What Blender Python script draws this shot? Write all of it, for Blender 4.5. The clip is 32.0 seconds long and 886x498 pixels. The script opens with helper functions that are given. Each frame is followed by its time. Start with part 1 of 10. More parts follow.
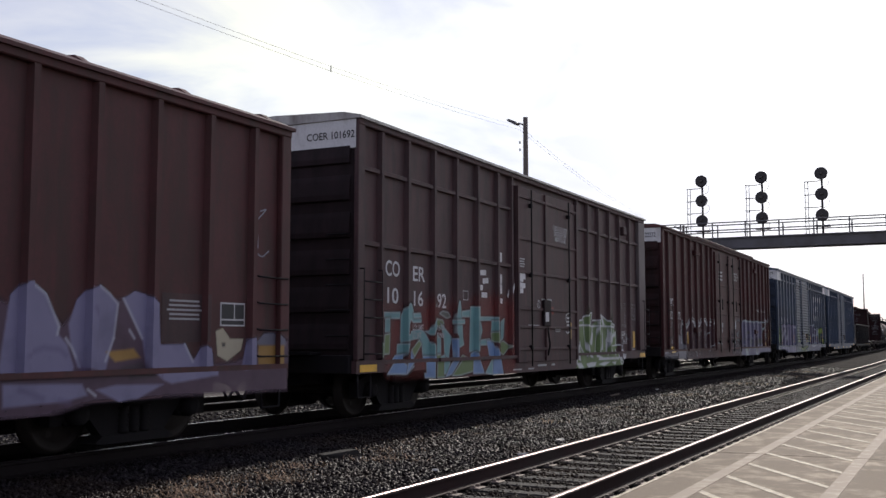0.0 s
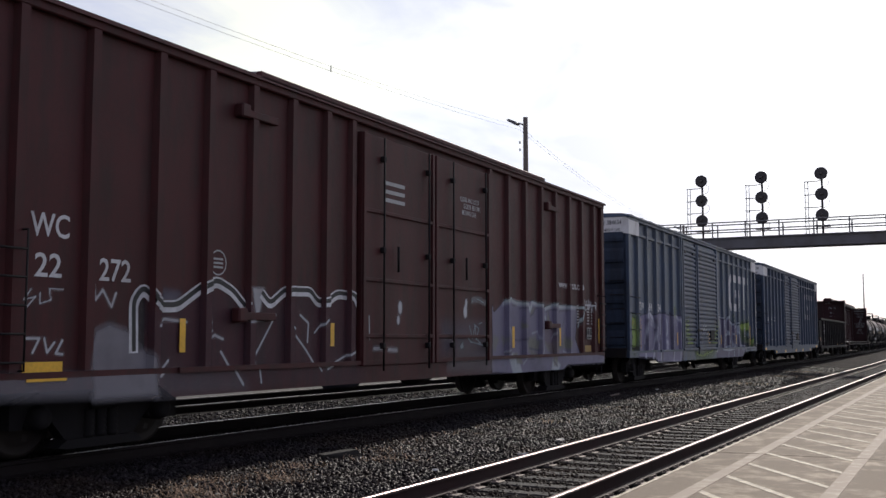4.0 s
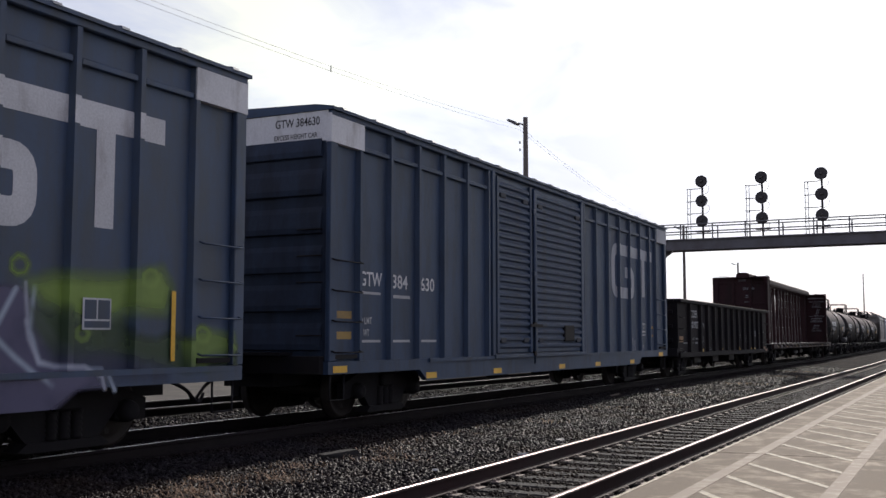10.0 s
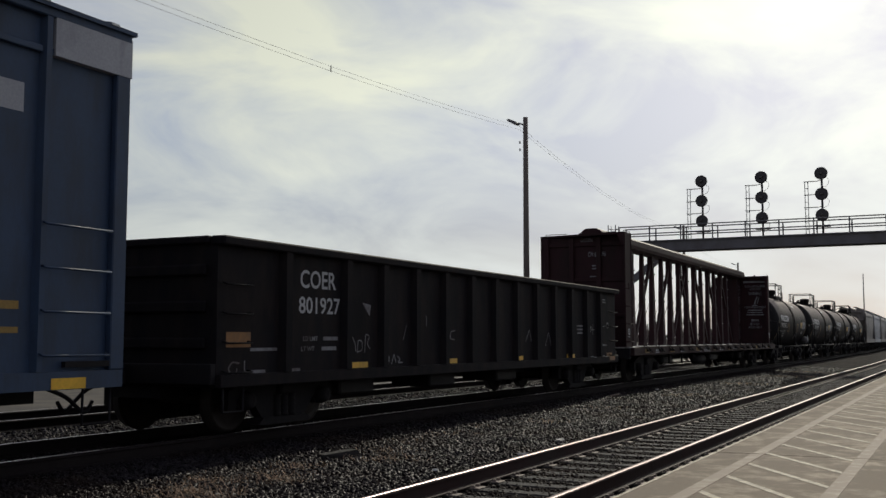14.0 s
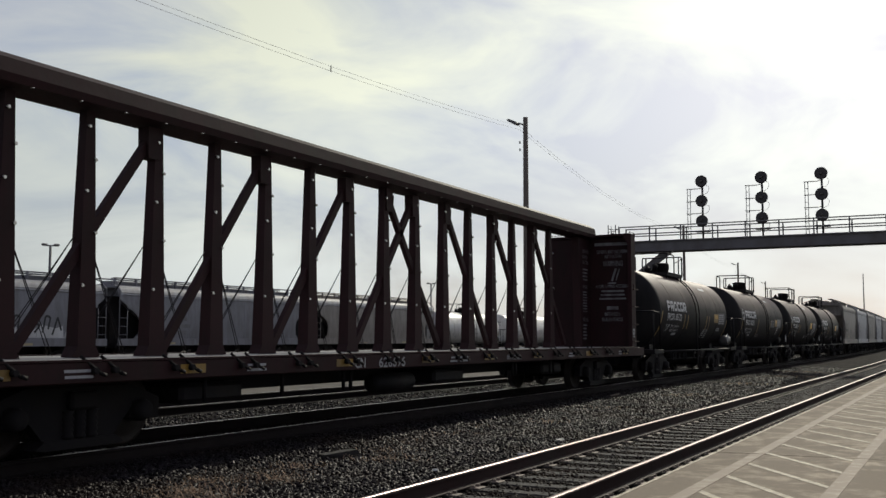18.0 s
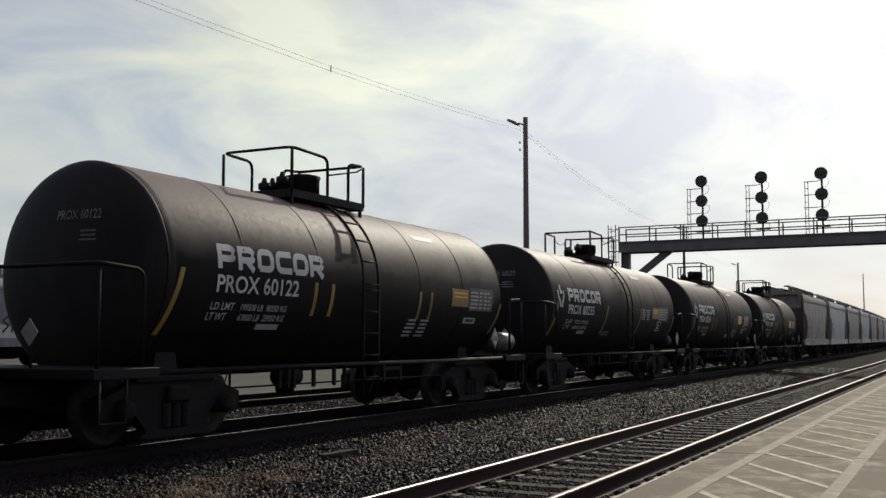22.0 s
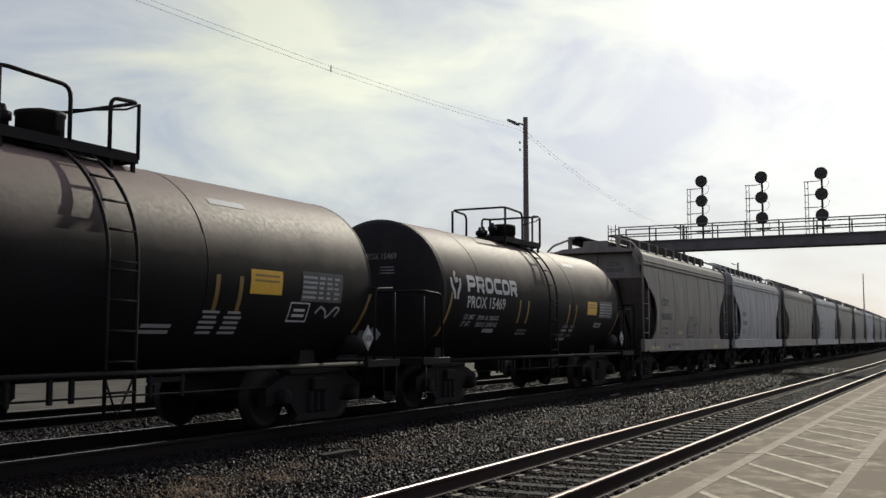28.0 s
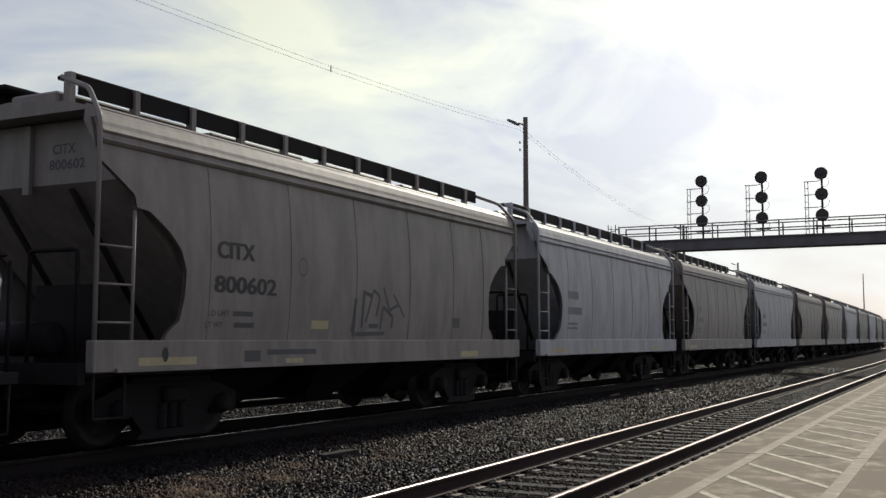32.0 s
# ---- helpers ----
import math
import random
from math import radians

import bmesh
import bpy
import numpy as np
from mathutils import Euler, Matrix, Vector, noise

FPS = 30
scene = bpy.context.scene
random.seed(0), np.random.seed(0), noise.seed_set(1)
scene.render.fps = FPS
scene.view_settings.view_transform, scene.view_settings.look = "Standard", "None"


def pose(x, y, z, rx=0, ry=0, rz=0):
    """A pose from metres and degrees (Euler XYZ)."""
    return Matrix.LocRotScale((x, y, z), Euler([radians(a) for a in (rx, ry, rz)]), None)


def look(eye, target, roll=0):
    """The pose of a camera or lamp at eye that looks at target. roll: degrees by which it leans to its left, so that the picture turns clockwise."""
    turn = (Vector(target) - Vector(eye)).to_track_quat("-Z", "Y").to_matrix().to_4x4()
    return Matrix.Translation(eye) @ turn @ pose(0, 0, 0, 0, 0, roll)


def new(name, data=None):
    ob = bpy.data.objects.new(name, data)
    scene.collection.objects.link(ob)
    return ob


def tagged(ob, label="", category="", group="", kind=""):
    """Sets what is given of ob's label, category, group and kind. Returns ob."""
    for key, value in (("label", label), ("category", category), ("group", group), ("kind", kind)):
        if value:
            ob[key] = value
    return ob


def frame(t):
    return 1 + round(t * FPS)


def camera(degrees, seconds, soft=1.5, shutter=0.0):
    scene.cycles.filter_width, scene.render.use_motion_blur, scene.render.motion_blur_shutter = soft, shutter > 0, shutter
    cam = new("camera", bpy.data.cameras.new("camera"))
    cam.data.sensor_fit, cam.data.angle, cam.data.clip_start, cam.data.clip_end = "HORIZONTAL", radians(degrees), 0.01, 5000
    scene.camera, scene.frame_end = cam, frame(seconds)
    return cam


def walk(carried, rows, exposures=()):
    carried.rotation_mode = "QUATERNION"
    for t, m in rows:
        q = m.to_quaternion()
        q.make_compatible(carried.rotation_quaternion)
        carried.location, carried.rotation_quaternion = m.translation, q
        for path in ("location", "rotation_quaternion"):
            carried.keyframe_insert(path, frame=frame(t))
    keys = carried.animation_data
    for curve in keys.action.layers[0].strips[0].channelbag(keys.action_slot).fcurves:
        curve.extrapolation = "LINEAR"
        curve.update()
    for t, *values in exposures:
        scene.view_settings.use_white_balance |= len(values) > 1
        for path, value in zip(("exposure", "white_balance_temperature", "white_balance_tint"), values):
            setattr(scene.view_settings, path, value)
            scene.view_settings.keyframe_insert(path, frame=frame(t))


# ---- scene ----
cam = camera(46.16, 32.0, soft=1.5)
EYE = (0.0, 0.0, 1.43)
YAW, PITCH = 26.73, 4.94
cam_pose = look(EYE, (math.cos(radians(YAW)) * math.cos(radians(PITCH)), math.sin(radians(YAW)) * math.cos(radians(PITCH)),
                      1.43 + math.sin(radians(PITCH))))
EXPOSURES = [(0.0, -0.06, 6400, 12), (9.0, -0.08, 6350, 12), (12.0, -0.28, 6400, 11), (14.0, -0.67, 6650, 5), (17.0, -0.54, 6680, 4), (25.5, -0.48, 6680, 4), (29.0, -0.47, 6680, 4), (32.0, -0.38, 6620, 5)]
walk(cam, [(0.0, cam_pose), (32.0, cam_pose)], EXPOSURES)

# ---- light: low sun beyond the train, thin bright cloud ----
SUN_AZ, SUN_EL = 2.8, 29.0
sun_dir = Vector((math.cos(radians(SUN_AZ)) * math.cos(radians(SUN_EL)), math.sin(radians(SUN_AZ)) * math.cos(radians(SUN_EL)),
                  math.sin(radians(SUN_EL))))


def make_world():
    w = bpy.data.worlds.new("sky")
    w.use_nodes = True
    scene.world = w
    nt = w.node_tree
    nt.nodes.clear()
    N, Lk = nt.nodes.new, nt.links.new
    sky = N("ShaderNodeTexSky")
    sky.sky_type, sky.sun_disc = "NISHITA", False
    sky.sun_elevation, sky.sun_rotation = radians(SUN_EL), radians(90 - SUN_AZ)
    sky.air_density, sky.dust_density = 1.0, 1.0
    tc, mp, nz = N("ShaderNodeTexCoord"), N("ShaderNodeMapping"), N("ShaderNodeTexNoise")
    mp.inputs["Rotation"].default_value = (0.5, 0.35, radians(35))
    mp.inputs["Scale"].default_value = (1.1, 3.2, 6.5)
    nz.inputs["Scale"].default_value, nz.inputs["Detail"].default_value, nz.inputs["Roughness"].default_value = 1.6, 7.0, 0.55
    nz.inputs["Distortion"].default_value = 0.5
    Lk(tc.outputs["Generated"], mp.inputs["Vector"])
    Lk(mp.outputs["Vector"], nz.inputs["Vector"])
    rp = N("ShaderNodeValToRGB")
    rp.color_ramp.elements[0].position, rp.color_ramp.elements[1].position = 0.34, 0.66
    rp.color_ramp.elements[0].color, rp.color_ramp.elements[1].color = (0.12, 0.12, 0.12, 1), (0.92, 0.92, 0.92, 1)
    Lk(nz.outputs["Fac"], rp.inputs["Fac"])
    # thin cloud takes over the sky's own brightness, bleached and lifted
    bw, mul = N("ShaderNodeRGBToBW"), N("ShaderNodeMix")
    Lk(sky.outputs["Color"], bw.inputs["Color"])
    lift = N("ShaderNodeMath")
    lift.operation, lift.inputs[1].default_value, lift.inputs[2].default_value = "MULTIPLY_ADD", 5.3, -1.0
    root, soft = N("ShaderNodeMath"), N("ShaderNodeMath")
    root.operation, root.inputs[1].default_value = "POWER", 0.5
    soft.operation, soft.inputs[1].default_value = "POWER", -0.3
    Lk(bw.outputs["Val"], root.inputs[0])
    Lk(bw.outputs["Val"], soft.inputs[0])
    Lk(root.outputs[0], lift.inputs[0])
    tint = N("ShaderNodeMix")
    tint.data_type, tint.blend_type = "RGBA", "MULTIPLY"
    tint.inputs[0].default_value = 1.0
    # cloud is warm towards the sun and bluish away from it
    warm, hue = N("ShaderNodeMapRange"), N("ShaderNodeMix")
    warm.inputs["From Min"].default_value, warm.inputs["From Max"].default_value = 2.2, 5.5
    hue.data_type = "RGBA"
    hue.inputs[6].default_value, hue.inputs[7].default_value = (0.98, 0.925, 1.14, 1), (1.0, 1.01, 0.87, 1)
    Lk(bw.outputs["Val"], warm.inputs["Value"])
    # grayer haze low over the horizon
    sepz, low, shade, fade = N("ShaderNodeSeparateXYZ"), N("ShaderNodeMapRange"), N("ShaderNodeMix"), N("ShaderNodeMapRange")
    Lk(tc.outputs["Generated"], sepz.inputs[0])
    low.interpolation_type = "SMOOTHSTEP"
    low.inputs["From Min"].default_value, low.inputs["From Max"].default_value = 0.0, 0.24
    Lk(sepz.outputs["Z"], low.inputs["Value"])
    fade.inputs["To Min"].default_value, fade.inputs["To Max"].default_value = 0.7, 1.0
    Lk(low.outputs["Result"], fade.inputs["Value"])
    Lk(warm.outputs["Result"], hue.inputs[0])
    shade.data_type = "RGBA"
    shade.inputs[6].default_value = (0.93, 0.975, 1.03, 1)
    Lk(low.outputs["Result"], shade.inputs[0])
    Lk(hue.outputs[2], shade.inputs[7])
    Lk(shade.outputs[2], tint.inputs[7])
    Lk(lift.outputs["Value"], tint.inputs[6])
    mul.data_type = "RGBA"
    Lk(rp.outputs["Color"], mul.inputs[0])
    blue = N("ShaderNodeMix")
    blue.data_type, blue.blend_type = "RGBA", "MULTIPLY"
    blue.inputs[0].default_value = 1.0
    blue.inputs[7].default_value = (1.74, 1.76, 2.12, 1)
    veil = N("ShaderNodeVectorMath")
    veil.operation = "SCALE"
    Lk(sky.outputs["Color"], veil.inputs[0])
    Lk(soft.outputs[0], veil.inputs[3])
    pale, gray = N("ShaderNodeMix"), N("ShaderNodeRGBToBW")
    pale.data_type, pale.inputs[0].default_value = "RGBA", 0.4
    Lk(veil.outputs[0], gray.inputs["Color"])
    Lk(veil.outputs[0], pale.inputs[6])
    Lk(gray.outputs["Val"], pale.inputs[7])
    Lk(pale.outputs[2], blue.inputs[6])
    Lk(blue.outputs[2], mul.inputs[6])
    Lk(tint.outputs[2], mul.inputs[7])
    bg, out, haze = N("ShaderNodeBackground"), N("ShaderNodeOutputWorld"), N("ShaderNodeVectorMath")
    haze.operation = "SCALE"
    bg.inputs["Strength"].default_value = 0.1
    Lk(mul.outputs[2], haze.inputs[0])
    Lk(fade.outputs["Result"], haze.inputs[3])
    Lk(haze.outputs[0], bg.inputs["Color"])
    Lk(bg.outputs["Background"], out.inputs["Surface"])


make_world()
sun_data = bpy.data.lights.new("sun", "SUN")
sun_data.energy, sun_data.angle, sun_data.color = 3.0, radians(0.8), (1.0, 0.93, 0.82)
sun = new("sun", sun_data)
sun.matrix_world = look((0, 0, 60), Vector((0, 0, 60)) - sun_dir)


# ---- materials ----
def mat(name, color, rough=0.6, metal=0.0, vary=0.25, scale=1.2, fine=18.0, bump=0.15, dirt=None, dirt_amount=0.35, streak=1.0,
        spec=0.5, per_object=0.0, bump_scale=None, per_island=0.0, dirt_scale=0.9, dirt_edge=0.22):
    """A painted, cast or grown surface: broad tone changes, fine grain, stains of another colour (streak > 1 draws them downwards), relief."""
    m = bpy.data.materials.new(name)
    m.use_nodes = True
    nt = m.node_tree
    nt.nodes.clear()
    N, Lk = nt.nodes.new, nt.links.new
    out, bs = N("ShaderNodeOutputMaterial"), N("ShaderNodeBsdfPrincipled")
    Lk(bs.outputs["BSDF"], out.inputs["Surface"])
    bs.inputs["Metallic"].default_value = metal
    bs.inputs["Specular IOR Level"].default_value = spec
    tc = N("ShaderNodeTexCoord")
    big, small = N("ShaderNodeTexNoise"), N("ShaderNodeTexNoise")
    big.inputs["Scale"].default_value, big.inputs["Detail"].default_value = scale, 4.0
    small.inputs["Scale"].default_value, small.inputs["Detail"].default_value = fine, 5.0
    Lk(tc.outputs["Object"], big.inputs["Vector"])
    Lk(tc.outputs["Object"], small.inputs["Vector"])
    add = N("ShaderNodeMath")
    add.operation = "ADD"
    Lk(big.outputs["Fac"], add.inputs[0])
    Lk(small.outputs["Fac"], add.inputs[1])
    rg = N("ShaderNodeMapRange")
    rg.inputs["From Min"].default_value, rg.inputs["From Max"].default_value = 0.6, 1.4
    rg.inputs["To Min"].default_value, rg.inputs["To Max"].default_value = 1 - vary, 1 + vary
    Lk(add.outputs[0], rg.inputs["Value"])
    last = rg.outputs["Result"]
    if per_object or per_island:
        if per_island:
            oi, plug, amount = N("ShaderNodeNewGeometry"), "Random Per Island", per_island
        else:
            oi, plug, amount = N("ShaderNodeObjectInfo"), "Random", per_object
        r2, mm = N("ShaderNodeMapRange"), N("ShaderNodeMath")
        r2.inputs["To Min"].default_value, r2.inputs["To Max"].default_value = 1 - amount, 1 + amount
        Lk(oi.outputs[plug], r2.inputs["Value"])
        mm.operation = "MULTIPLY"
        Lk(last, mm.inputs[0])
        Lk(r2.outputs["Result"], mm.inputs[1])
        last = mm.outputs[0]
    base = N("ShaderNodeMix")
    base.data_type, base.blend_type = "RGBA", "MULTIPLY"
    base.inputs[0].default_value = 1.0
    base.inputs[6].default_value = (*color, 1)
    Lk(last, base.inputs[7])
    col = base.outputs[2]
    if dirt:
        mp, nz, rp, mx = N("ShaderNodeMapping"), N("ShaderNodeTexNoise"), N("ShaderNodeMapRange"), N("ShaderNodeMix")
        mp.inputs["Scale"].default_value = (streak, streak, 1.0)
        nz.inputs["Scale"].default_value, nz.inputs["Detail"].default_value, nz.inputs["Roughness"].default_value = dirt_scale, 8.0, 0.62
        Lk(tc.outputs["Object"], mp.inputs["Vector"])
        Lk(mp.outputs["Vector"], nz.inputs["Vector"])
        rp.inputs["From Min"].default_value, rp.inputs["From Max"].default_value = 0.62 - dirt_amount * 0.5, 0.62 - dirt_amount * 0.5 + dirt_edge
        Lk(nz.outputs["Fac"], rp.inputs["Value"])
        mx.data_type = "RGBA"
        mx.inputs[7].default_value = (*dirt, 1)
        sc = N("ShaderNodeMath")
        sc.operation, sc.inputs[1].default_value = "MULTIPLY", 0.85
        Lk(rp.outputs["Result"], sc.inputs[0])
        Lk(sc.outputs[0], mx.inputs[0])
        Lk(col, mx.inputs[6])
        col = mx.outputs[2]
    Lk(col, bs.inputs["Base Color"])
    rr = N("ShaderNodeMapRange")
    rr.inputs["To Min"].default_value, rr.inputs["To Max"].default_value = max(0.03, rough - 0.12), min(1.0, rough + 0.12)
    Lk(small.outputs["Fac"], rr.inputs["Value"])
    Lk(rr.outputs["Result"], bs.inputs["Roughness"])
    if bump:
        bp = N("ShaderNodeBump")
        bp.inputs["Strength"].default_value, bp.inputs["Distance"].default_value = bump, 0.02
        if bump_scale:
            b2 = N("ShaderNodeTexNoise")
            b2.inputs["Scale"].default_value, b2.inputs["Detail"].default_value = bump_scale, 4.0
            Lk(tc.outputs["Object"], b2.inputs["Vector"])
            Lk(b2.outputs["Fac"], bp.inputs["Height"])
        else:
            Lk(small.outputs["Fac"], bp.inputs["Height"])
        Lk(bp.outputs["Normal"], bs.inputs["Normal"])
    return m


M = {}
M["brown"] = mat("oxide_brown_paint", (0.062, 0.0165, 0.0175), 0.6, spec=0.25, vary=0.2, dirt=(0.036, 0.017, 0.016), streak=5.0, dirt_amount=0.35, bump=0.08)
M["brown_old"] = mat("faded_brown_paint", (0.085, 0.031, 0.032), 0.62, spec=0.3, vary=0.22, dirt=(0.055, 0.03, 0.027), streak=5.0, dirt_amount=0.35, bump=0.08)
M["umber"] = mat("dark_umber_paint", (0.08, 0.042, 0.044), 0.6, spec=0.3, vary=0.25, dirt=(0.047, 0.031, 0.033), streak=5.0, dirt_amount=0.4, bump=0.08)
# end paints darker than the sides: shade on the ends put into the colour
M["umber_end"] = mat("shaded_umber_end_paint", (0.026, 0.016, 0.018), 0.7, spec=0.2, vary=0.25, dirt=(0.015, 0.01, 0.011), streak=4.0, dirt_amount=0.4, bump=0.08)
M["brown_end"] = mat("shaded_brown_end_paint", (0.03, 0.0115, 0.012), 0.68, spec=0.2, vary=0.25, dirt=(0.017, 0.009, 0.009), streak=4.0, dirt_amount=0.4, bump=0.08)
M["blue_end"] = mat("shaded_blue_end_paint", (0.023, 0.036, 0.064), 0.62, spec=0.25, vary=0.25, dirt=(0.015, 0.02, 0.033), streak=4.0, dirt_amount=0.4, bump=0.06)
M["blue"] = mat("worn_blue_paint", (0.034, 0.06, 0.116), 0.5, vary=0.18, dirt=(0.038, 0.049, 0.068), streak=4.0, dirt_amount=0.42, bump=0.06)
M["blue_b"] = mat("deep_blue_paint", (0.031, 0.054, 0.102), 0.55, spec=0.33, vary=0.18, dirt=(0.026, 0.037, 0.061), streak=4.0, dirt_amount=0.35, bump=0.06)
M["pad"] = mat("grimy_door_pad", (0.02, 0.024, 0.034), 0.7, vary=0.3, bump=0.1)
M["galv"] = mat("galvanized_roof", (0.36, 0.35, 0.34), 0.5, metal=0.5, vary=0.2, dirt=(0.12, 0.1, 0.09), streak=3.0)
M["white"] = mat("white_paint", (0.62, 0.62, 0.63), 0.55, vary=0.15, fine=30, dirt=(0.33, 0.31, 0.3), dirt_amount=0.25, streak=3.0, bump=0.05)
M["dull_stencil"] = mat("dull_white_stencil_paint", (0.33, 0.34, 0.37), 0.6, vary=0.2, fine=40, bump=0.02, dirt=(0.16, 0.16, 0.19), dirt_amount=0.2, streak=3)
M["stencil"] = mat("white_stencil_paint", (0.55, 0.55, 0.56), 0.6, vary=0.25, fine=40, bump=0.02, dirt=(0.25, 0.22, 0.22), dirt_amount=0.18, streak=3)
M["gray_stencil"] = mat("gray_stencil_paint", (0.36, 0.36, 0.37), 0.6, vary=0.25, fine=40, bump=0.02)
M["dim_stencil"] = mat("worn_off_white_stencil_paint", (0.2, 0.2, 0.21), 0.7, vary=0.3, fine=30, bump=0.02, dirt=(0.06, 0.04, 0.04), dirt_amount=0.4, dirt_scale=4.0)
M["worn_stencil"] = mat("worn_gray_stencil_paint", (0.25, 0.25, 0.26), 0.65, vary=0.3, fine=40, bump=0.02, dirt=(0.1, 0.08, 0.08), dirt_amount=0.35, dirt_scale=4.0)
M["dark_stencil"] = mat("black_stencil_paint", (0.025, 0.025, 0.028), 0.6, vary=0.2, fine=40, bump=0.02)
M["yellow_worn"] = mat("worn_yellow_strip", (0.3, 0.18, 0.035), 0.5, vary=0.3, fine=25, bump=0.03, dirt=(0.1, 0.065, 0.025), dirt_amount=0.35)
M["orange_worn"] = mat("worn_orange_panel", (0.24, 0.105, 0.025), 0.55, vary=0.3, fine=25, bump=0.03, dirt=(0.09, 0.045, 0.02), dirt_amount=0.35)
M["yellow"] = mat("yellow_reflector", (0.75, 0.43, 0.03), 0.45, vary=0.2, fine=25, bump=0.03, dirt=(0.3, 0.19, 0.05), dirt_amount=0.2)
M["gond"] = mat("black_gondola_paint", (0.0105, 0.0095, 0.0115), 0.7, spec=0.08, vary=0.3, dirt=(0.021, 0.016, 0.0155), streak=3.0, dirt_amount=0.4, bump=0.15)
M["beam"] = mat("red_brown_beam_paint", (0.03, 0.012, 0.0135), 0.65, spec=0.15, vary=0.25, dirt=(0.022, 0.013, 0.012), streak=3.0, dirt_amount=0.35, bump=0.08)
M["deck"] = mat("worn_pale_deck", (0.3, 0.29, 0.28), 0.65, vary=0.25, dirt=(0.14, 0.12, 0.1), dirt_amount=0.3)
M["tank"] = mat("black_tank_paint", (0.0105, 0.0093, 0.0115), 0.6, vary=0.3, dirt=(0.0145, 0.0125, 0.013), streak=2.5, dirt_amount=0.42, bump=0.05, spec=0.06)
M["tank_end"] = mat("black_tank_head_paint", (0.0105, 0.0098, 0.0108), 0.62, vary=0.3, dirt=(0.018, 0.0165, 0.016), streak=2.5, dirt_amount=0.4, bump=0.05, spec=0.2)
M["black"] = mat("black_steel", (0.0115, 0.0103, 0.0125), 0.65, spec=0.15, vary=0.3, bump=0.12, dirt=(0.02, 0.017, 0.015), dirt_amount=0.35)
M["truck"] = mat("grimy_cast_steel", (0.0105, 0.009, 0.0103), 0.8, spec=0.2, vary=0.35, bump=0.25, dirt=(0.014, 0.011, 0.009), dirt_amount=0.35)
M["wheel"] = mat("wheel_steel", (0.022, 0.017, 0.015), 0.6, metal=0.2, spec=0.2, vary=0.3, bump=0.1)
M["tread"] = mat("polished_wheel_tread", (0.5, 0.48, 0.46), 0.28, metal=1.0, vary=0.1, bump=0.02)
M["reservoir"] = mat("silver_reservoir_paint", (0.14, 0.14, 0.145), 0.4, metal=0.3, vary=0.2, bump=0.04, dirt=(0.09, 0.085, 0.08), dirt_amount=0.35)
M["table"] = mat("gray_print_panel", (0.12, 0.12, 0.13), 0.6, vary=0.25, bump=0.02, dirt=(0.04, 0.036, 0.034), dirt_amount=0.3)
M["hopper"] = mat("gray_hopper_paint", (0.225, 0.2, 0.184), 0.55, vary=0.12, dirt=(0.16, 0.14, 0.126), streak=4.0, dirt_amount=0.45, bump=0.05)
M["hopper_pale"] = mat("pale_gray_hopper_paint", (0.36, 0.365, 0.39), 0.55, vary=0.12, dirt=(0.26, 0.25, 0.245), streak=4.0, dirt_amount=0.4, bump=0.05)
M["hopper_tan"] = mat("tan_gray_hopper_paint", (0.25, 0.226, 0.208), 0.55, vary=0.14, dirt=(0.17, 0.15, 0.135), streak=4.0, dirt_amount=0.45, bump=0.05)
M["hopper_far"] = mat("plain_gray_hopper_paint", (0.2, 0.2, 0.225), 0.6, vary=0.1, dirt=(0.145, 0.143, 0.155), streak=4.0, dirt_amount=0.4)
M["tank_white"] = mat("white_tank_paint", (0.6, 0.59, 0.57), 0.4, vary=0.1, dirt=(0.35, 0.33, 0.3), streak=3, dirt_amount=0.3)
M["railtop"] = mat("polished_rail_head", (0.62, 0.56, 0.54), 0.31, metal=1.0, vary=0.12, fine=60, bump=0.03)
M["railtop_near"] = mat("worn_running_edge", (0.36, 0.27, 0.265), 0.42, metal=1.0, vary=0.3, scale=0.4, fine=60, bump=0.03)
M["railtop_worn"] = mat("worn_rail_crown", (0.17, 0.125, 0.12), 0.42, metal=1.0, vary=0.15, fine=60, bump=0.03)
M["railtop_dull"] = mat("dull_rail_head", (0.5, 0.46, 0.43), 0.4, metal=1.0, vary=0.15, fine=60, bump=0.03)
M["rail"] = mat("rusty_rail_steel", (0.03, 0.0135, 0.0135), 0.75, spec=0.15, vary=0.3, bump=0.2, dirt=(0.03, 0.02, 0.018), dirt_amount=0.4)
M["rail_dark"] = mat("grimy_rail_steel", (0.0125, 0.0092, 0.01), 0.8, spec=0.12, vary=0.3, bump=0.2, dirt=(0.018, 0.0135, 0.013), dirt_amount=0.4)
M["tie"] = mat("weathered_tie_wood", (0.0118, 0.0092, 0.0085), 0.85, vary=0.35, fine=30, bump=0.5, per_object=0.3, dirt=(0.017, 0.0132, 0.012), streak=0.4)
M["plate"] = mat("worn_tie_plate", (0.2, 0.16, 0.135), 0.65, metal=0.3, vary=0.25, bump=0.1, per_object=0.3)
M["gravel"] = mat("gravel_bed", (0.0125, 0.0105, 0.0118), 0.9, vary=0.4, scale=0.7, fine=26, bump=1.0, bump_scale=22, spec=0.02, dirt=(0.032, 0.023, 0.018), dirt_amount=0.35)
M["stone"] = mat("ballast_stone", (0.0162, 0.0136, 0.0158), 0.44, vary=0.2, scale=3, fine=40, bump=0.12, per_island=0.75, spec=0.06, dirt=(0.025, 0.017, 0.013), dirt_amount=0.36, dirt_scale=0.7)
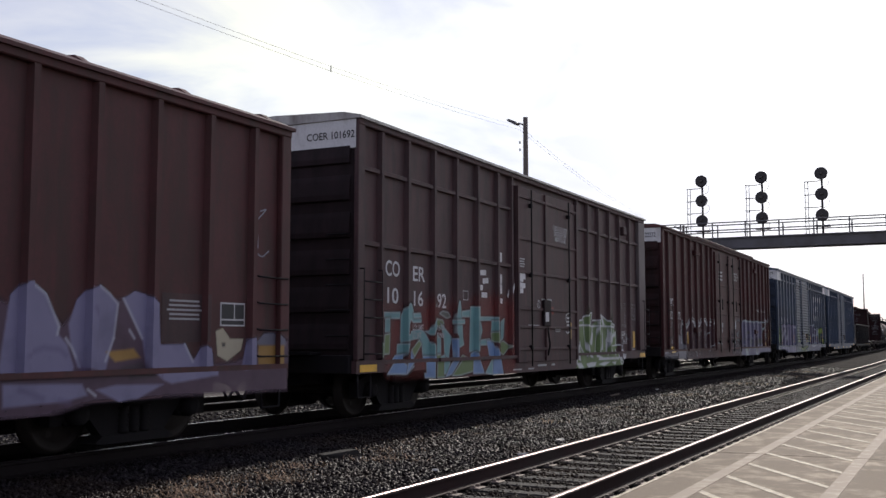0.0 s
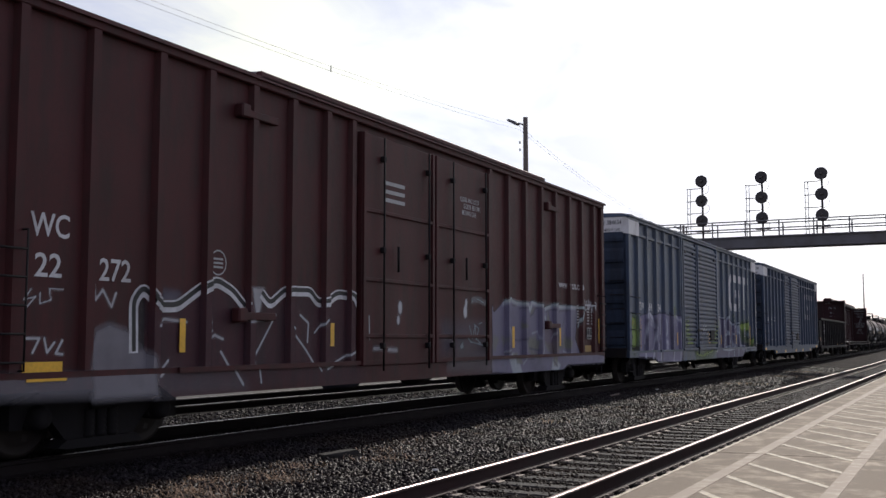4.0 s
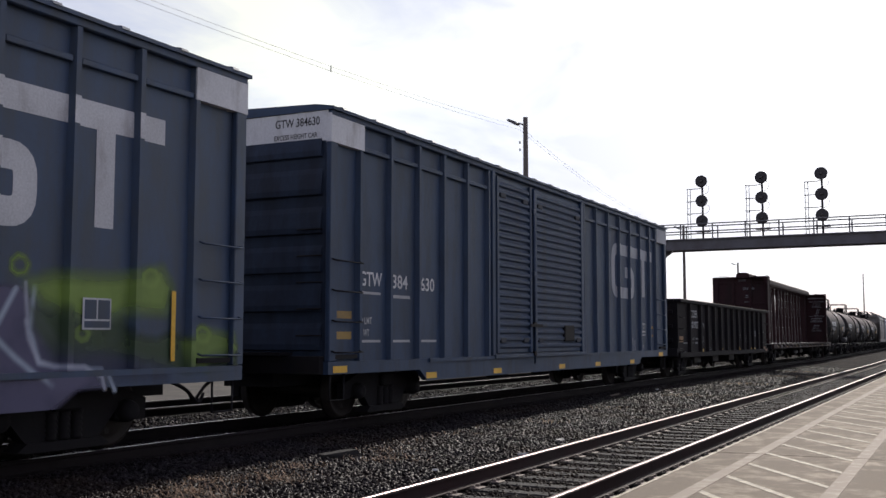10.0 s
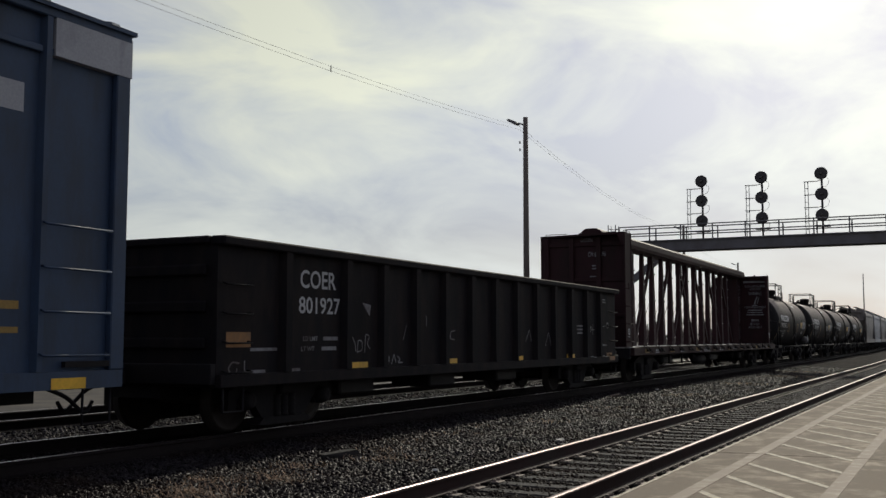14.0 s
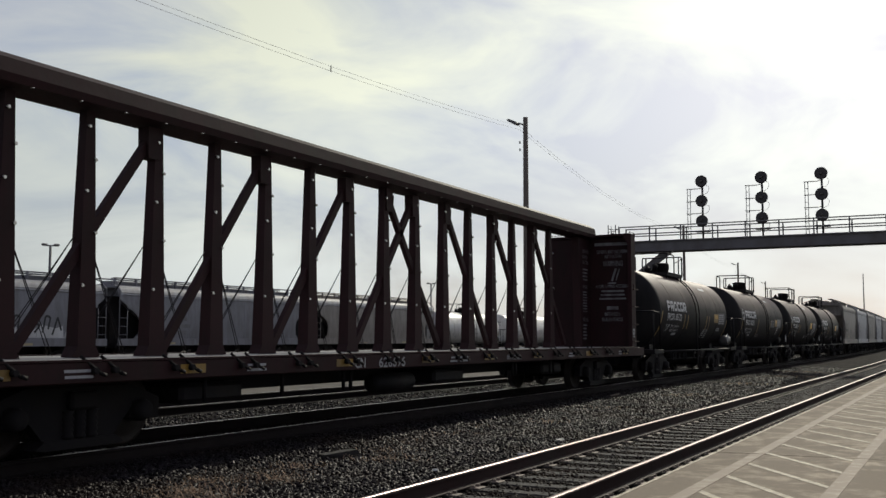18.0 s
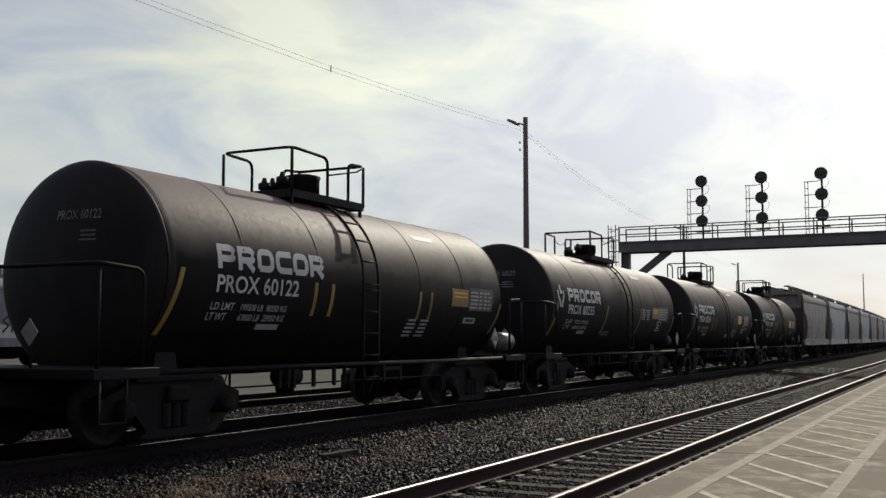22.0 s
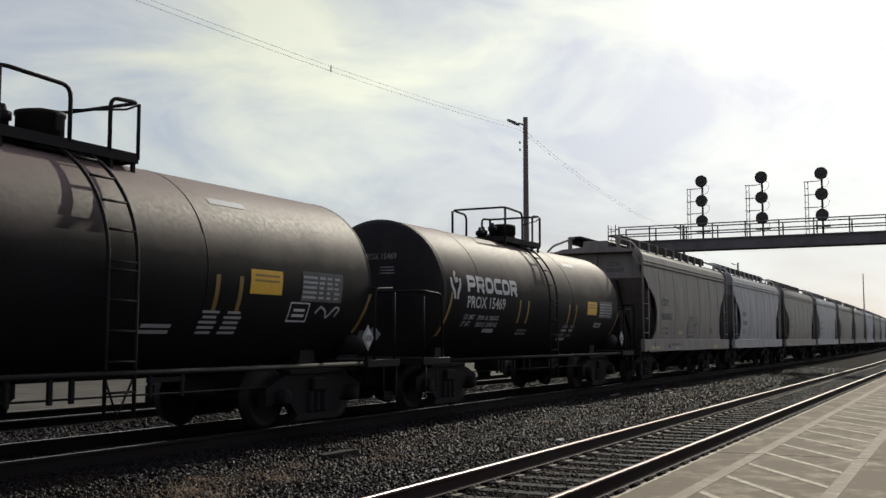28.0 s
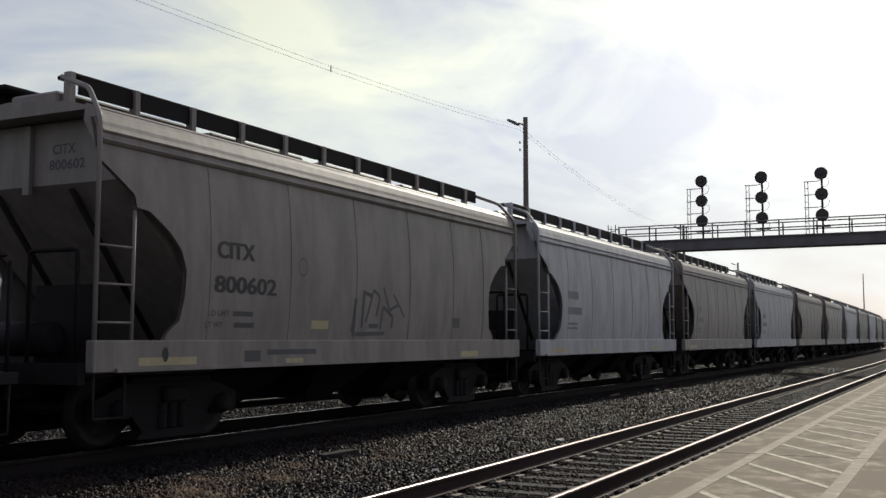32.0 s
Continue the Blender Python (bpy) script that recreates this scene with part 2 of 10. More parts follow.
M["stone_rust"] = mat("rust_stained_stone", (0.0155, 0.011, 0.0095), 0.6, vary=0.25, scale=3, fine=40, bump=0.12, per_island=0.6, spec=0.08, dirt=(0.026, 0.016, 0.011), dirt_amount=0.45, dirt_scale=0.7)
M["soil"] = mat("dry_yard_ground", (0.042, 0.034, 0.025), 0.95, vary=0.4, scale=0.6, fine=5, bump=0.7, bump_scale=8, dirt=(0.088, 0.073, 0.052), dirt_amount=0.45, dirt_scale=0.9)
M["concrete"] = mat("platform_concrete", (0.41, 0.343, 0.252), 0.9, vary=0.32, scale=1.1, fine=22, bump=0.3, bump_scale=90, spec=0.2, dirt=(0.245, 0.2, 0.146), dirt_amount=0.46, dirt_scale=2.4, dirt_edge=0.13)
M["line"] = mat("worn_platform_paint", (0.7, 0.63, 0.46), 0.8, vary=0.15, fine=30, bump=0.1, dirt=(0.4, 0.34, 0.25), dirt_amount=0.5, dirt_scale=9)
M["faint_line"] = mat("faded_platform_paint", (0.55, 0.49, 0.365), 0.85, vary=0.2, fine=24, bump=0.1, dirt=(0.36, 0.285, 0.215), dirt_amount=0.7, dirt_scale=5)
M["wood"] = mat("weathered_pole_wood", (0.12, 0.1, 0.085), 0.85, vary=0.3, fine=12, bump=0.4)
M["steel"] = mat("gray_bridge_steel", (0.11, 0.105, 0.115), 0.6, vary=0.2, bump=0.05, dirt=(0.07, 0.06, 0.06), dirt_amount=0.3)
M["pipe"] = mat("galvanized_pipe", (0.3, 0.3, 0.29), 0.5, metal=0.6, vary=0.2, bump=0.05)
M["signal"] = mat("black_signal_paint", (0.03, 0.025, 0.027), 0.55, vary=0.2, bump=0.05)
M["lens"] = mat("dark_unlit_lens", (0.02, 0.012, 0.012), 0.25, vary=0.1, bump=0.0)
M["wire"] = mat("gray_wire", (0.5, 0.5, 0.52), 0.6, vary=0.1, bump=0)
M["grass"] = mat("dead_grass", (0.3, 0.2, 0.125), 0.85, vary=0.3, per_island=0.4, bump=0)
M["bark"] = mat("bare_branch_bark", (0.16, 0.13, 0.11), 0.9, vary=0.3, bump=0.3)


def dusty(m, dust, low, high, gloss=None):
    """Mixes a second colour into the upper part of a thing, between two heights of its own, broken up by noise."""
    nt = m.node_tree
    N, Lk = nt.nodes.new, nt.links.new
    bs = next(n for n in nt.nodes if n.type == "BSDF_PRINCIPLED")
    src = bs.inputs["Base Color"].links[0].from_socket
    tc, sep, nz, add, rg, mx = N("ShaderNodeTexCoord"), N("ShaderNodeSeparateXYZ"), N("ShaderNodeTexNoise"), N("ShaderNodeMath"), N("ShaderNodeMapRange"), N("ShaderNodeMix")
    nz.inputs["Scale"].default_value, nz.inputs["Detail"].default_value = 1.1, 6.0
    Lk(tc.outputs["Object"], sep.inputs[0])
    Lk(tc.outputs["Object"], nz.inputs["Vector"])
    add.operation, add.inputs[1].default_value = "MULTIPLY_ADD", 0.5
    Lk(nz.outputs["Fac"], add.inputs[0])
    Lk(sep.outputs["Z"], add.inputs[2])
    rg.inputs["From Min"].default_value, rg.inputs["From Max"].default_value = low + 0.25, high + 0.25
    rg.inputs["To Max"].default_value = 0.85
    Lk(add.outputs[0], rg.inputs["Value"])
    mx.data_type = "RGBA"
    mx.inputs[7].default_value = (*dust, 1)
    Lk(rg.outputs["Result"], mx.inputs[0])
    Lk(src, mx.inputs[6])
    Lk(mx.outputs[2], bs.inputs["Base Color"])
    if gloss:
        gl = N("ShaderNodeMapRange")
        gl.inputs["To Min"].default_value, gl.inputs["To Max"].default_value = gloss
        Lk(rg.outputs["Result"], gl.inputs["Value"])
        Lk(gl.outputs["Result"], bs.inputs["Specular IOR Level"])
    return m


# dust plus the sunlit tone of the tank tops, both put into the colour
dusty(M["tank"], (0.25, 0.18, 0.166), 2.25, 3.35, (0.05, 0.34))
M["umber_corner"] = mat("pale_topped_umber_corner_paint", (0.076, 0.037, 0.042), 0.6, spec=0.3, vary=0.25, dirt=(0.044, 0.027, 0.03), streak=5.0, dirt_amount=0.4, bump=0.08)
# a grayer colour mixed in makes the corner sheet paler towards its top
dusty(M["umber_corner"], (0.15, 0.132, 0.132), 1.4, 3.2)


# ---- mesh helpers ----
def box(bm, x0, x1, y0, y1, z0, z1, bevel=0.0):
    vs = [bm.verts.new((x, y, z)) for x in (x0, x1) for y in (y0, y1) for z in (z0, z1)]
    fs = [bm.faces.new([vs[i] for i in q]) for q in ((0, 1, 3, 2), (4, 6, 7, 5), (0, 4, 5, 1), (2, 3, 7, 6), (0, 2, 6, 4), (1, 5, 7, 3))]
    if bevel:
        es = list({e for f in fs for e in f.edges})
        bmesh.ops.bevel(bm, geom=es, offset=bevel, segments=1, affect="EDGES")
    return bm


def rod(bm, a, b, r, r2=None, n=8, caps=True):
    a, b = Vector(a), Vector(b)
    r2 = r if r2 is None else r2
    d = (b - a).normalized()
    s = d.orthogonal().normalized()
    t = d.cross(s)
    ra, rb = [], []
    for i in range(n):
        c = math.cos(2 * math.pi * i / n) * s + math.sin(2 * math.pi * i / n) * t
        ra.append(bm.verts.new(a + c * r))
        rb.append(bm.verts.new(b + c * r2))
    for i in range(n):
        f = bm.faces.new((ra[i], ra[(i + 1) % n], rb[(i + 1) % n], rb[i]))
        f.smooth = True
    if caps:
        bm.faces.new(ra[::-1])
        bm.faces.new(rb)
    return bm


def tube(bm, pts, r, n=6):
    """A bent pipe through pts, one closed skin."""
    P = [Vector(p) for p in pts]
    P = [p for i, p in enumerate(P) if i == 0 or (p - P[i - 1]).length > 1e-5]
    side, rings = None, []
    for i, p in enumerate(P):
        a = (p - P[i - 1]).normalized() if i else (P[1] - p).normalized()
        b = (P[i + 1] - p).normalized() if i < len(P) - 1 else a
        d = (a + b).normalized() if (a + b).length > 1e-3 else a
        side = d.orthogonal().normalized() if side is None else (side - d * side.dot(d)).normalized()
        up = d.cross(side)
        rings.append([bm.verts.new(p + (side * math.cos(2 * math.pi * k / n) + up * math.sin(2 * math.pi * k / n)) * r) for k in range(n)])
    for p, q in zip(rings, rings[1:]):
        for k in range(n):
            bm.faces.new((p[k], p[(k + 1) % n], q[(k + 1) % n], q[k])).smooth = True
    bm.faces.new(rings[0][::-1])
    bm.faces.new(rings[-1])
    return bm


def bent(pts, r=0.12, n=4):
    """The corners of a polyline rounded off."""
    pts = [Vector(p) for p in pts]
    out = [pts[0]]
    for a, b, c in zip(pts, pts[1:], pts[2:]):
        u, v = (a - b).normalized(), (c - b).normalized()
        for i in range(n + 1):
            s = i / n
            p, q, w = b + u * r, b, b + v * r
            out.append(p * (1 - s) ** 2 + q * 2 * s * (1 - s) + w * s * s)
    out.append(pts[-1])
    return out


def prism(bm, poly, axis, a, b):
    """A closed outline drawn out along an axis from a to b. poly in the two other axes, in order."""
    def at(p, w):
        return {"x": (w, p[0], p[1]), "y": (p[0], w, p[1]), "z": (p[0], p[1], w)}[axis]
    va = [bm.verts.new(at(p, a)) for p in poly]
    vb = [bm.verts.new(at(p, b)) for p in poly]
    n = len(poly)
    for i in range(n):
        bm.faces.new((va[i], va[(i + 1) % n], vb[(i + 1) % n], vb[i]))
    bm.faces.new(va[::-1])
    bm.faces.new(vb)
    return bm


def lathe(bm, profile, axis="x", n=32, centre=(0, 0, 0), smooth=True):
    """profile: (along, radius) pairs, turned round the axis."""
    rings = []
    for w, r in profile:
        ring = []
        for i in range(n):
            c, s = math.cos(2 * math.pi * i / n) * r, math.sin(2 * math.pi * i / n) * r
            p = {"x": (w, c, s), "y": (c, w, s), "z": (c, s, w)}[axis]
            ring.append(bm.verts.new(Vector(p) + Vector(centre)))
        rings.append(ring)
    for p, q in zip(rings, rings[1:]):
        for i in range(n):
            f = bm.faces.new((p[i], p[(i + 1) % n], q[(i + 1) % n], q[i]))
            f.smooth = smooth
    bm.faces.new(rings[0][::-1])
    bm.faces.new(rings[-1])
    return bm


def mesh_of(name, bm, material):
    me = bpy.data.meshes.new(name)
    bmesh.ops.recalc_face_normals(bm, faces=bm.faces)
    bm.to_mesh(me)
    bm.free()
    for mm in (material if isinstance(material, (list, tuple)) else [material]):
        me.materials.append(mm)
    return me


def part(name, bm, material, parent=None, label="", at=None):
    ob = new(name, mesh_of(name, bm, material))
    if parent:
        ob.parent = parent
    if at:
        ob.matrix_basis = at
    if label:
        tagged(ob, label)
    return ob


def share(name, me, parent, at):
    ob = new(name, me)
    ob.parent = parent
    ob.matrix_basis = at
    return ob


def B():
    return bmesh.new()


def thing(name, label, category, at=None, group="", kind=""):
    ob = new(name)
    if at:
        ob.matrix_basis = at
    return tagged(ob, label, category, group, kind)


# ---- the lie of the tracks: straight, then a wide curve away ----
TRAIN_Y, TRAIN_Z = 9.6, 0.175
NEAR_Y, THIRD_Y, THIRD_Z = 4.19, 13.6, 0.215


def along(s, y, z=0.0):
    """A pose on the track whose centre lies at y: s metres along, heading with it. The near track bends away more sharply."""
    start, radius, ref = (58.0, 900.0, NEAR_Y) if y < 6.0 else (52.0, 3600.0, TRAIN_Y)
    if s <= start:
        return pose(s, y, z)
    a = (s - start) / radius
    r = radius - (y - ref)
    return pose(start + r * math.sin(a), ref + radius - r * math.cos(a), z, 0, 0, math.degrees(a))


def travelled(t):
    """Metres that the slowly braking train has rolled by t."""
    return 6.1144 * t - 0.001251 * t ** 2 - 0.0024005 * t ** 3 + 0.000105452 * t ** 4 - 1.43631e-06 * t ** 5


# ---- lettering and painted shapes: thin coats laid on the panels of a car ----
def text_meshes(words):
    """Triangles of each word in the built-in font, one unit of size, by word."""
    obs = []
    for w in words:
        cu = bpy.data.curves.new("lettering", "FONT")
        cu.body, cu.size = w, 1.0
        cu.resolution_u = 3
        cu.offset = 0.014
        obs.append((w, new("lettering", cu)))
    dg = bpy.context.evaluated_depsgraph_get()
    out = {}
    for w, ob in obs:
        me = ob.evaluated_get(dg).to_mesh()
        me.calc_loop_triangles()
        out[w] = [[(me.vertices[i].co.x, me.vertices[i].co.y) for i in t.vertices] for t in me.loop_triangles]
        ob.evaluated_get(dg).to_mesh_clear()
    for w, ob in obs:
        cu = ob.data
        bpy.data.objects.remove(ob)
        bpy.data.curves.remove(cu)
    return out


WORDS = text_meshes(["CO", "ER", "10", "16", "92", "COER 101692", "EXCESS HEIGHT CAR", "EXH", "EXW", "EW", "IL", "IW", "IH", "CU FT", "17-0", "10-8", "9-7", "50-6", "9-6", "13-1", "6275", "EXH W", "EXW H", "EW H", "EMPTY CG", "FLOOR H", "8-2", "6-8", "15-8", "5-2", "3-8",
                     "THROUGH", "THE", "WINDS", "LD LMT", "LT WT", "INTERIOR", "EXTERIOR", "COATING", "213100", "72900", "CLOSE AND LOCK", "DOOR BEFORE",
                     "MOVING CAR", "WC", "22", "272", "WC 22272", "GTW", "384", "634", "630", "GTW 384634", "GTW 384630", "COER", "801927", "626696", "CN", "CN 626696", "www", ".cn.ca", "WWW.CN.CA", "LOADING AND", "UNLOADING", "INSTRUCTION", "SAFETY FIRST", "GENERAL AND UNLOADING", "AVOID TIPPING ACCIDENT", "BETWEEN", "BULKHEADS",
                     "CAUTION", "WARNING", "PROX 60122", "PROX 60235", "PROX 60245", "PROX 15469", "CITX", "800602", "1830", "NEW", "KG", "LB", "197400 LB",
                     "199200 LB  90350 KG", "63800 LB  28950 KG", "200200 LB  90800 KG", "62800 LB  28500 KG", "199700 LB  90600 KG", "63300 LB  28700 KG"])
CAP = 0.69


def text_tris(word, x, z, height, width=None, slant=0.0):
    """Triangles of a word: its lower left corner at (x, z), its capitals that high, fitted to a width."""
    tris = WORDS[word]
    xs = [p[0] for t in tris for p in t]
    lo, hi = min(xs), max(xs)
    s = height / CAP
    sx = width / (hi - lo) if width else s
    return [[(x + (p[0] - lo) * sx + slant * p[1] * s, z + p[1] * s) for p in t] for t in tris]


def clip(poly, axis, lim, keep_less):
    out = []
    for i, p in enumerate(poly):
        q = poly[(i + 1) % len(poly)]
        a = (p[axis] <= lim) if keep_less else (p[axis] >= lim)
        b = (q[axis] <= lim) if keep_less else (q[axis] >= lim)
        if a:
            out.append(p)
        if a != b:
            t = (lim - p[axis]) / (q[axis] - p[axis])
            out.append(tuple(p[k] + (q[k] - p[k]) * t for k in (0, 1)))
    return out


def quad(x0, x1, z0, z1):
    return [(x0, z0), (x1, z0), (x1, z1), (x0, z1)]


def fan(poly):
    """Any simple outline as triangles."""
    from_v = [Vector((p[0], p[1], 0)) for p in poly]
    bmx = bmesh.new()
    f = bmx.faces.new([bmx.verts.new(v) for v in from_v])
    f.normal_update()
    bmesh.ops.triangulate(bmx, faces=[f])
    out = [[(v.co.x, v.co.y) for v in t.verts] for t in bmx.faces]
    bmx.free()
    return out


def stroke(pts, w, w2=None):
    """A band of width w along a polyline, as quads with mitred corners."""
    w2 = w if w2 is None else w2
    P = [Vector((p[0], p[1])) for p in pts]
    L, R = [], []
    for i, p in enumerate(P):
        a = (p - P[i - 1]).normalized() if i else (P[1] - p).normalized()
        b = (P[i + 1] - p).normalized() if i < len(P) - 1 else a
        t = (a + b)
        t = t.normalized() if t.length > 1e-4 else a
        n = Vector((-t.y, t.x))
        k = (w + (w2 - w) * i / max(1, len(P) - 1)) / 2 / max(0.5, n.dot(Vector((-a.y, a.x))))
        L.append(p + n * k)
        R.append(p - n * k)
    return [[tuple(L[i]), tuple(R[i]), tuple(R[i + 1]), tuple(L[i + 1])] for i in range(len(P) - 1)]


def bend2(pts, r=0.1, n=4):
    return [(p.x, p.y) for p in bent([(a, b, 0) for a, b in pts], r, n)]


def disc(x, z, r, n=14, rz=None):
    return [(x + r * math.cos(2 * math.pi * i / n), z + (rz or r) * math.sin(2 * math.pi * i / n)) for i in range(n)]


class Face:
    """The outer skin of a car's side: rectangular cells, each with its own depth. Paint laid on it follows the cells."""
    def __init__(self, cells, side=-1):
        self.cells, self.layer, self.side = cells, 0, side

    def coat(self, bm, polys, lift=0.0):
        for poly in polys:
            self.layer += 1
            up = 0.0035 + lift + 0.00004 * (self.layer % 60)
            x0, x1 = min(p[0] for p in poly), max(p[0] for p in poly)
            z0, z1 = min(p[1] for p in poly), max(p[1] for p in poly)
            for cx0, cx1, cz0, cz1, y in self.cells:
                if cx1 <= x0 or cx0 >= x1 or cz1 <= z0 or cz0 >= z1:
                    continue
                q = poly
                for ax, lim, less in ((0, cx0, False), (0, cx1, True), (1, cz0, False), (1, cz1, True)):
                    if q:
                        q = clip(q, ax, lim, less)
                if q and len(q) >= 3:
                    vs = []
                    for p in q:
                        yy = y(p[1]) if callable(y) else y
                        vs.append(bm.verts.new((p[0], yy + self.side * up, p[1])))
                    try:
                        bm.faces.new(vs)
                    except ValueError:
                        pass
        return bm


def clusters(polys, gap):
    """Painted shapes that lie apart, as groups of their own."""
    groups = []
    for p in polys:
        b = [min(q[0] for q in p) - gap, max(q[0] for q in p) + gap, min(q[1] for q in p) - gap / 3, max(q[1] for q in p) + gap / 3]
        near = [g for g in groups if g[0][0] < b[1] and g[0][1] > b[0] and g[0][2] < b[3] and g[0][3] > b[2]]
        members = [p]
        for g in near:
            groups.remove(g)
            members = g[1] + members
            b = [min(b[0], g[0][0]), max(b[1], g[0][1]), min(b[2], g[0][2]), max(b[3], g[0][3])]
        groups.append((b, members))
    return [g[1] for g in groups]


def coat_part(name, face, polys, material, car, label="", lift=0.0, whole=False):
    if len(polys) > 1 and not whole:
        split = [[p] for p in polys] if name in ("reflector", "data_panel", "paper_label") else clusters(polys, 0.05 if name in ("lettering", "stencil") else 0.02)
        if 1 < len(split) <= 40:
            for p in split:
                ob = coat_part(name, face, p, material, car, label, lift, True)
            return ob
    bm = face.coat(B(), polys, lift)
    if not bm.faces:
        bm.free()
        return None
    me = bpy.data.meshes.new(name)
    # outward normals
    for f in bm.faces:
        f.normal_update()
        if f.normal.y > 0:
            f.normal_flip()
    bm.to_mesh(me)
    bm.free()
    me.materials.append(material)
    ob = new(name, me)
    ob.parent = car
    if label:
        tagged(ob, label)
    return ob


def bars(x, z, w, h, n, gap=0.6, rng=None):
    """n lines of unreadable small print as plain bars."""
    out = []
    step = h / n
    for i in range(n):
        ww = w * (rng.uniform(0.7, 1.0) if rng else 1)
        out.append(quad(x + (w - ww) / 2, x + (w + ww) / 2, z + h - (i + 1) * step + step * (1 - gap) / 2, z + h - i * step - step * (1 - gap) / 2))
    return out


def paint(name, color, rough=0.55):
    return mat(name, color, rough, vary=0.28, scale=2.2, fine=14, bump=0.03, dirt=tuple(c * 0.55 for c in color), dirt_amount=0.3, streak=3.0)


P_ = {k: paint("spray_" + k, c) for k, c in {"red": (0.24, 0.03, 0.02), "white": (0.6, 0.6, 0.62), "black": (0.012, 0.012, 0.014), "gray": (0.24, 0.24, 0.29)}.items()}
# ---- ground, tracks, platform ----
def sheet(name, material, poly, z, label):
    bm = B()
    bm.faces.new([bm.verts.new((x, y, z)) for x, y in poly])
    ob = part(name, bm, material)
    return tagged(ob, label, kind="structure")


sheet("ground", M["soil"], [(-900, -900), (2600, -900), (2600, 2600), (-900, 2600)], -0.24, "dry beige yard ground reaching to the horizon")


def strip(name, material, y0, y1, z0, z1, x0=-40, x1=330, label="", step=4.0, parent=None):
    """A flat band that follows the tracks, z0 high at its foot edges and z1 on top."""
    bm = B()
    prev, s = None, x0
    while s <= x1:
        row = []
        for y, z in ((y0 - 0.5, z0), (y0, z1), (y1, z1), (y1 + 0.5, z0)):
            row.append(bm.verts.new(along(s, y, z).translation))
        if prev:
            for i in range(3):
                bm.faces.new((prev[i], row[i], row[i + 1], prev[i + 1]))
        prev = row
        s += step
    return part(name, bm, material, parent, label)


BED = [(2.0, -0.236), (2.6, -0.234), (3.2, -0.225), (3.5, -0.202), (5.0, -0.202), (5.55, -0.2), (5.95, -0.13), (7.5, -0.09), (8.15, -0.02), (8.8, -0.006), (10.4, -0.006),
       (11.0, -0.03), (12.0, -0.01), (12.4, 0.036), (14.9, 0.036), (15.4, -0.03), (16.6, -0.3)]


def ballast():
    """The bed of crushed stone: low round the near track, higher between the tracks."""
    bm, prev = B(), None
    prof = BED
    for s in range(-200, 331, 5):
        row = [bm.verts.new((s, y, z)) for y, z in prof]
        if prev:
            for i in range(len(prof) - 1):
                bm.faces.new((prev[i], row[i], row[i + 1], prev[i + 1]))
        prev = row
    return tagged(part("ballast", bm, M["gravel"], None, "dark gray crushed stone between the tracks"), kind="structure")


ballast()


def rail_mesh(name, y, z, head, parent):
    """A rail: foot, web and head along the track; the running face in its own material."""
    half = [(0.07, -0.172), (0.07, -0.158), (0.012, -0.135), (0.012, -0.045), (0.037, -0.034), (0.037, -0.016), (0.0288, -0.0051), (0.0215, 0.0)]
    prof = half + [(-a, b) for a, b in half[::-1]]
    bm = B()
    prev, s = None, (-30.0 if y < 6 or y > 12 else -200.0)
    while s <= (125 if y < 6 else 320):
        row = [bm.verts.new(along(s, y + a, z + b).translation) for a, b in prof]
        if prev:
            n = len(row)
            for i in range(n):
                f = bm.faces.new((prev[i], row[i], row[(i + 1) % n], prev[(i + 1) % n]))
                f.material_index = 2 if i == 8 and y < 6 else 1 if i in (6, 7) else 0
                f.smooth = i == 7
        prev = row
        s += 5.0 if s < 40 else 6.0
    return part(name, bm, [M["rail"] if y < 6 else M["rail_dark"], head, M["railtop_near"]], parent, "rust-brown steel rail with a worn bright head")


def tie_bm():
    bm = B()
    box(bm, -0.115, 0.115, -1.3, 1.3, -0.36, -0.185, 0.012)
    return bm


tie_me = mesh_of("tie", tie_bm(), M["tie"])
bm = B()
box(bm, -0.09, 0.09, -0.18, 0.18, -0.186, -0.171, 0.005)
for a in (-0.06, 0.06):
    for b in (-0.105, 0.105):
        box(bm, a - 0.014, a + 0.014, b - 0.02, b + 0.02, -0.174, -0.146)
plate_me = mesh_of("tie_plate", bm, M["plate"])


def track(label, y, z, head, s0, s1, plates=True, spacing=0.56):
    tr = thing("railway_track", label, "railway track", kind="structure")
    for side in (-0.7525, 0.7525):
        rail_mesh("rail", y + side, z, head, tr)
    s, k = s0, 0
    while s < s1:
        j = random.uniform(-0.03, 0.03)
        t = share("tie", tie_me, tr, along(s + j, y, z) @ pose(0, random.uniform(-0.04, 0.04), random.uniform(-0.008, 0.0), 0, 0, random.uniform(-0.8, 0.8)))
        if plates:
            for side in (-0.7525, 0.7525):
                share("tie_plate", plate_me, tr, along(s + j, y + side, z))
        s += spacing
        k += 1
    return tr


track("near railway track with polished rails on wooden ties", NEAR_Y, 0.0, M["railtop_worn"], -12.0, 85.0)
track("freight railway track with dark rails in ballast", TRAIN_Y, TRAIN_Z, M["railtop"], -20.0, 60.0, plates=False)
track("third railway track with dull rusty rails", THIRD_Y, THIRD_Z, M["railtop_dull"], -12.0, 60.0, plates=False)
YARD_Y = 38.0
track("yard track under the parked wagons", YARD_Y, 0.2, M["railtop_dull"], 0.0, 2.0, plates=False)

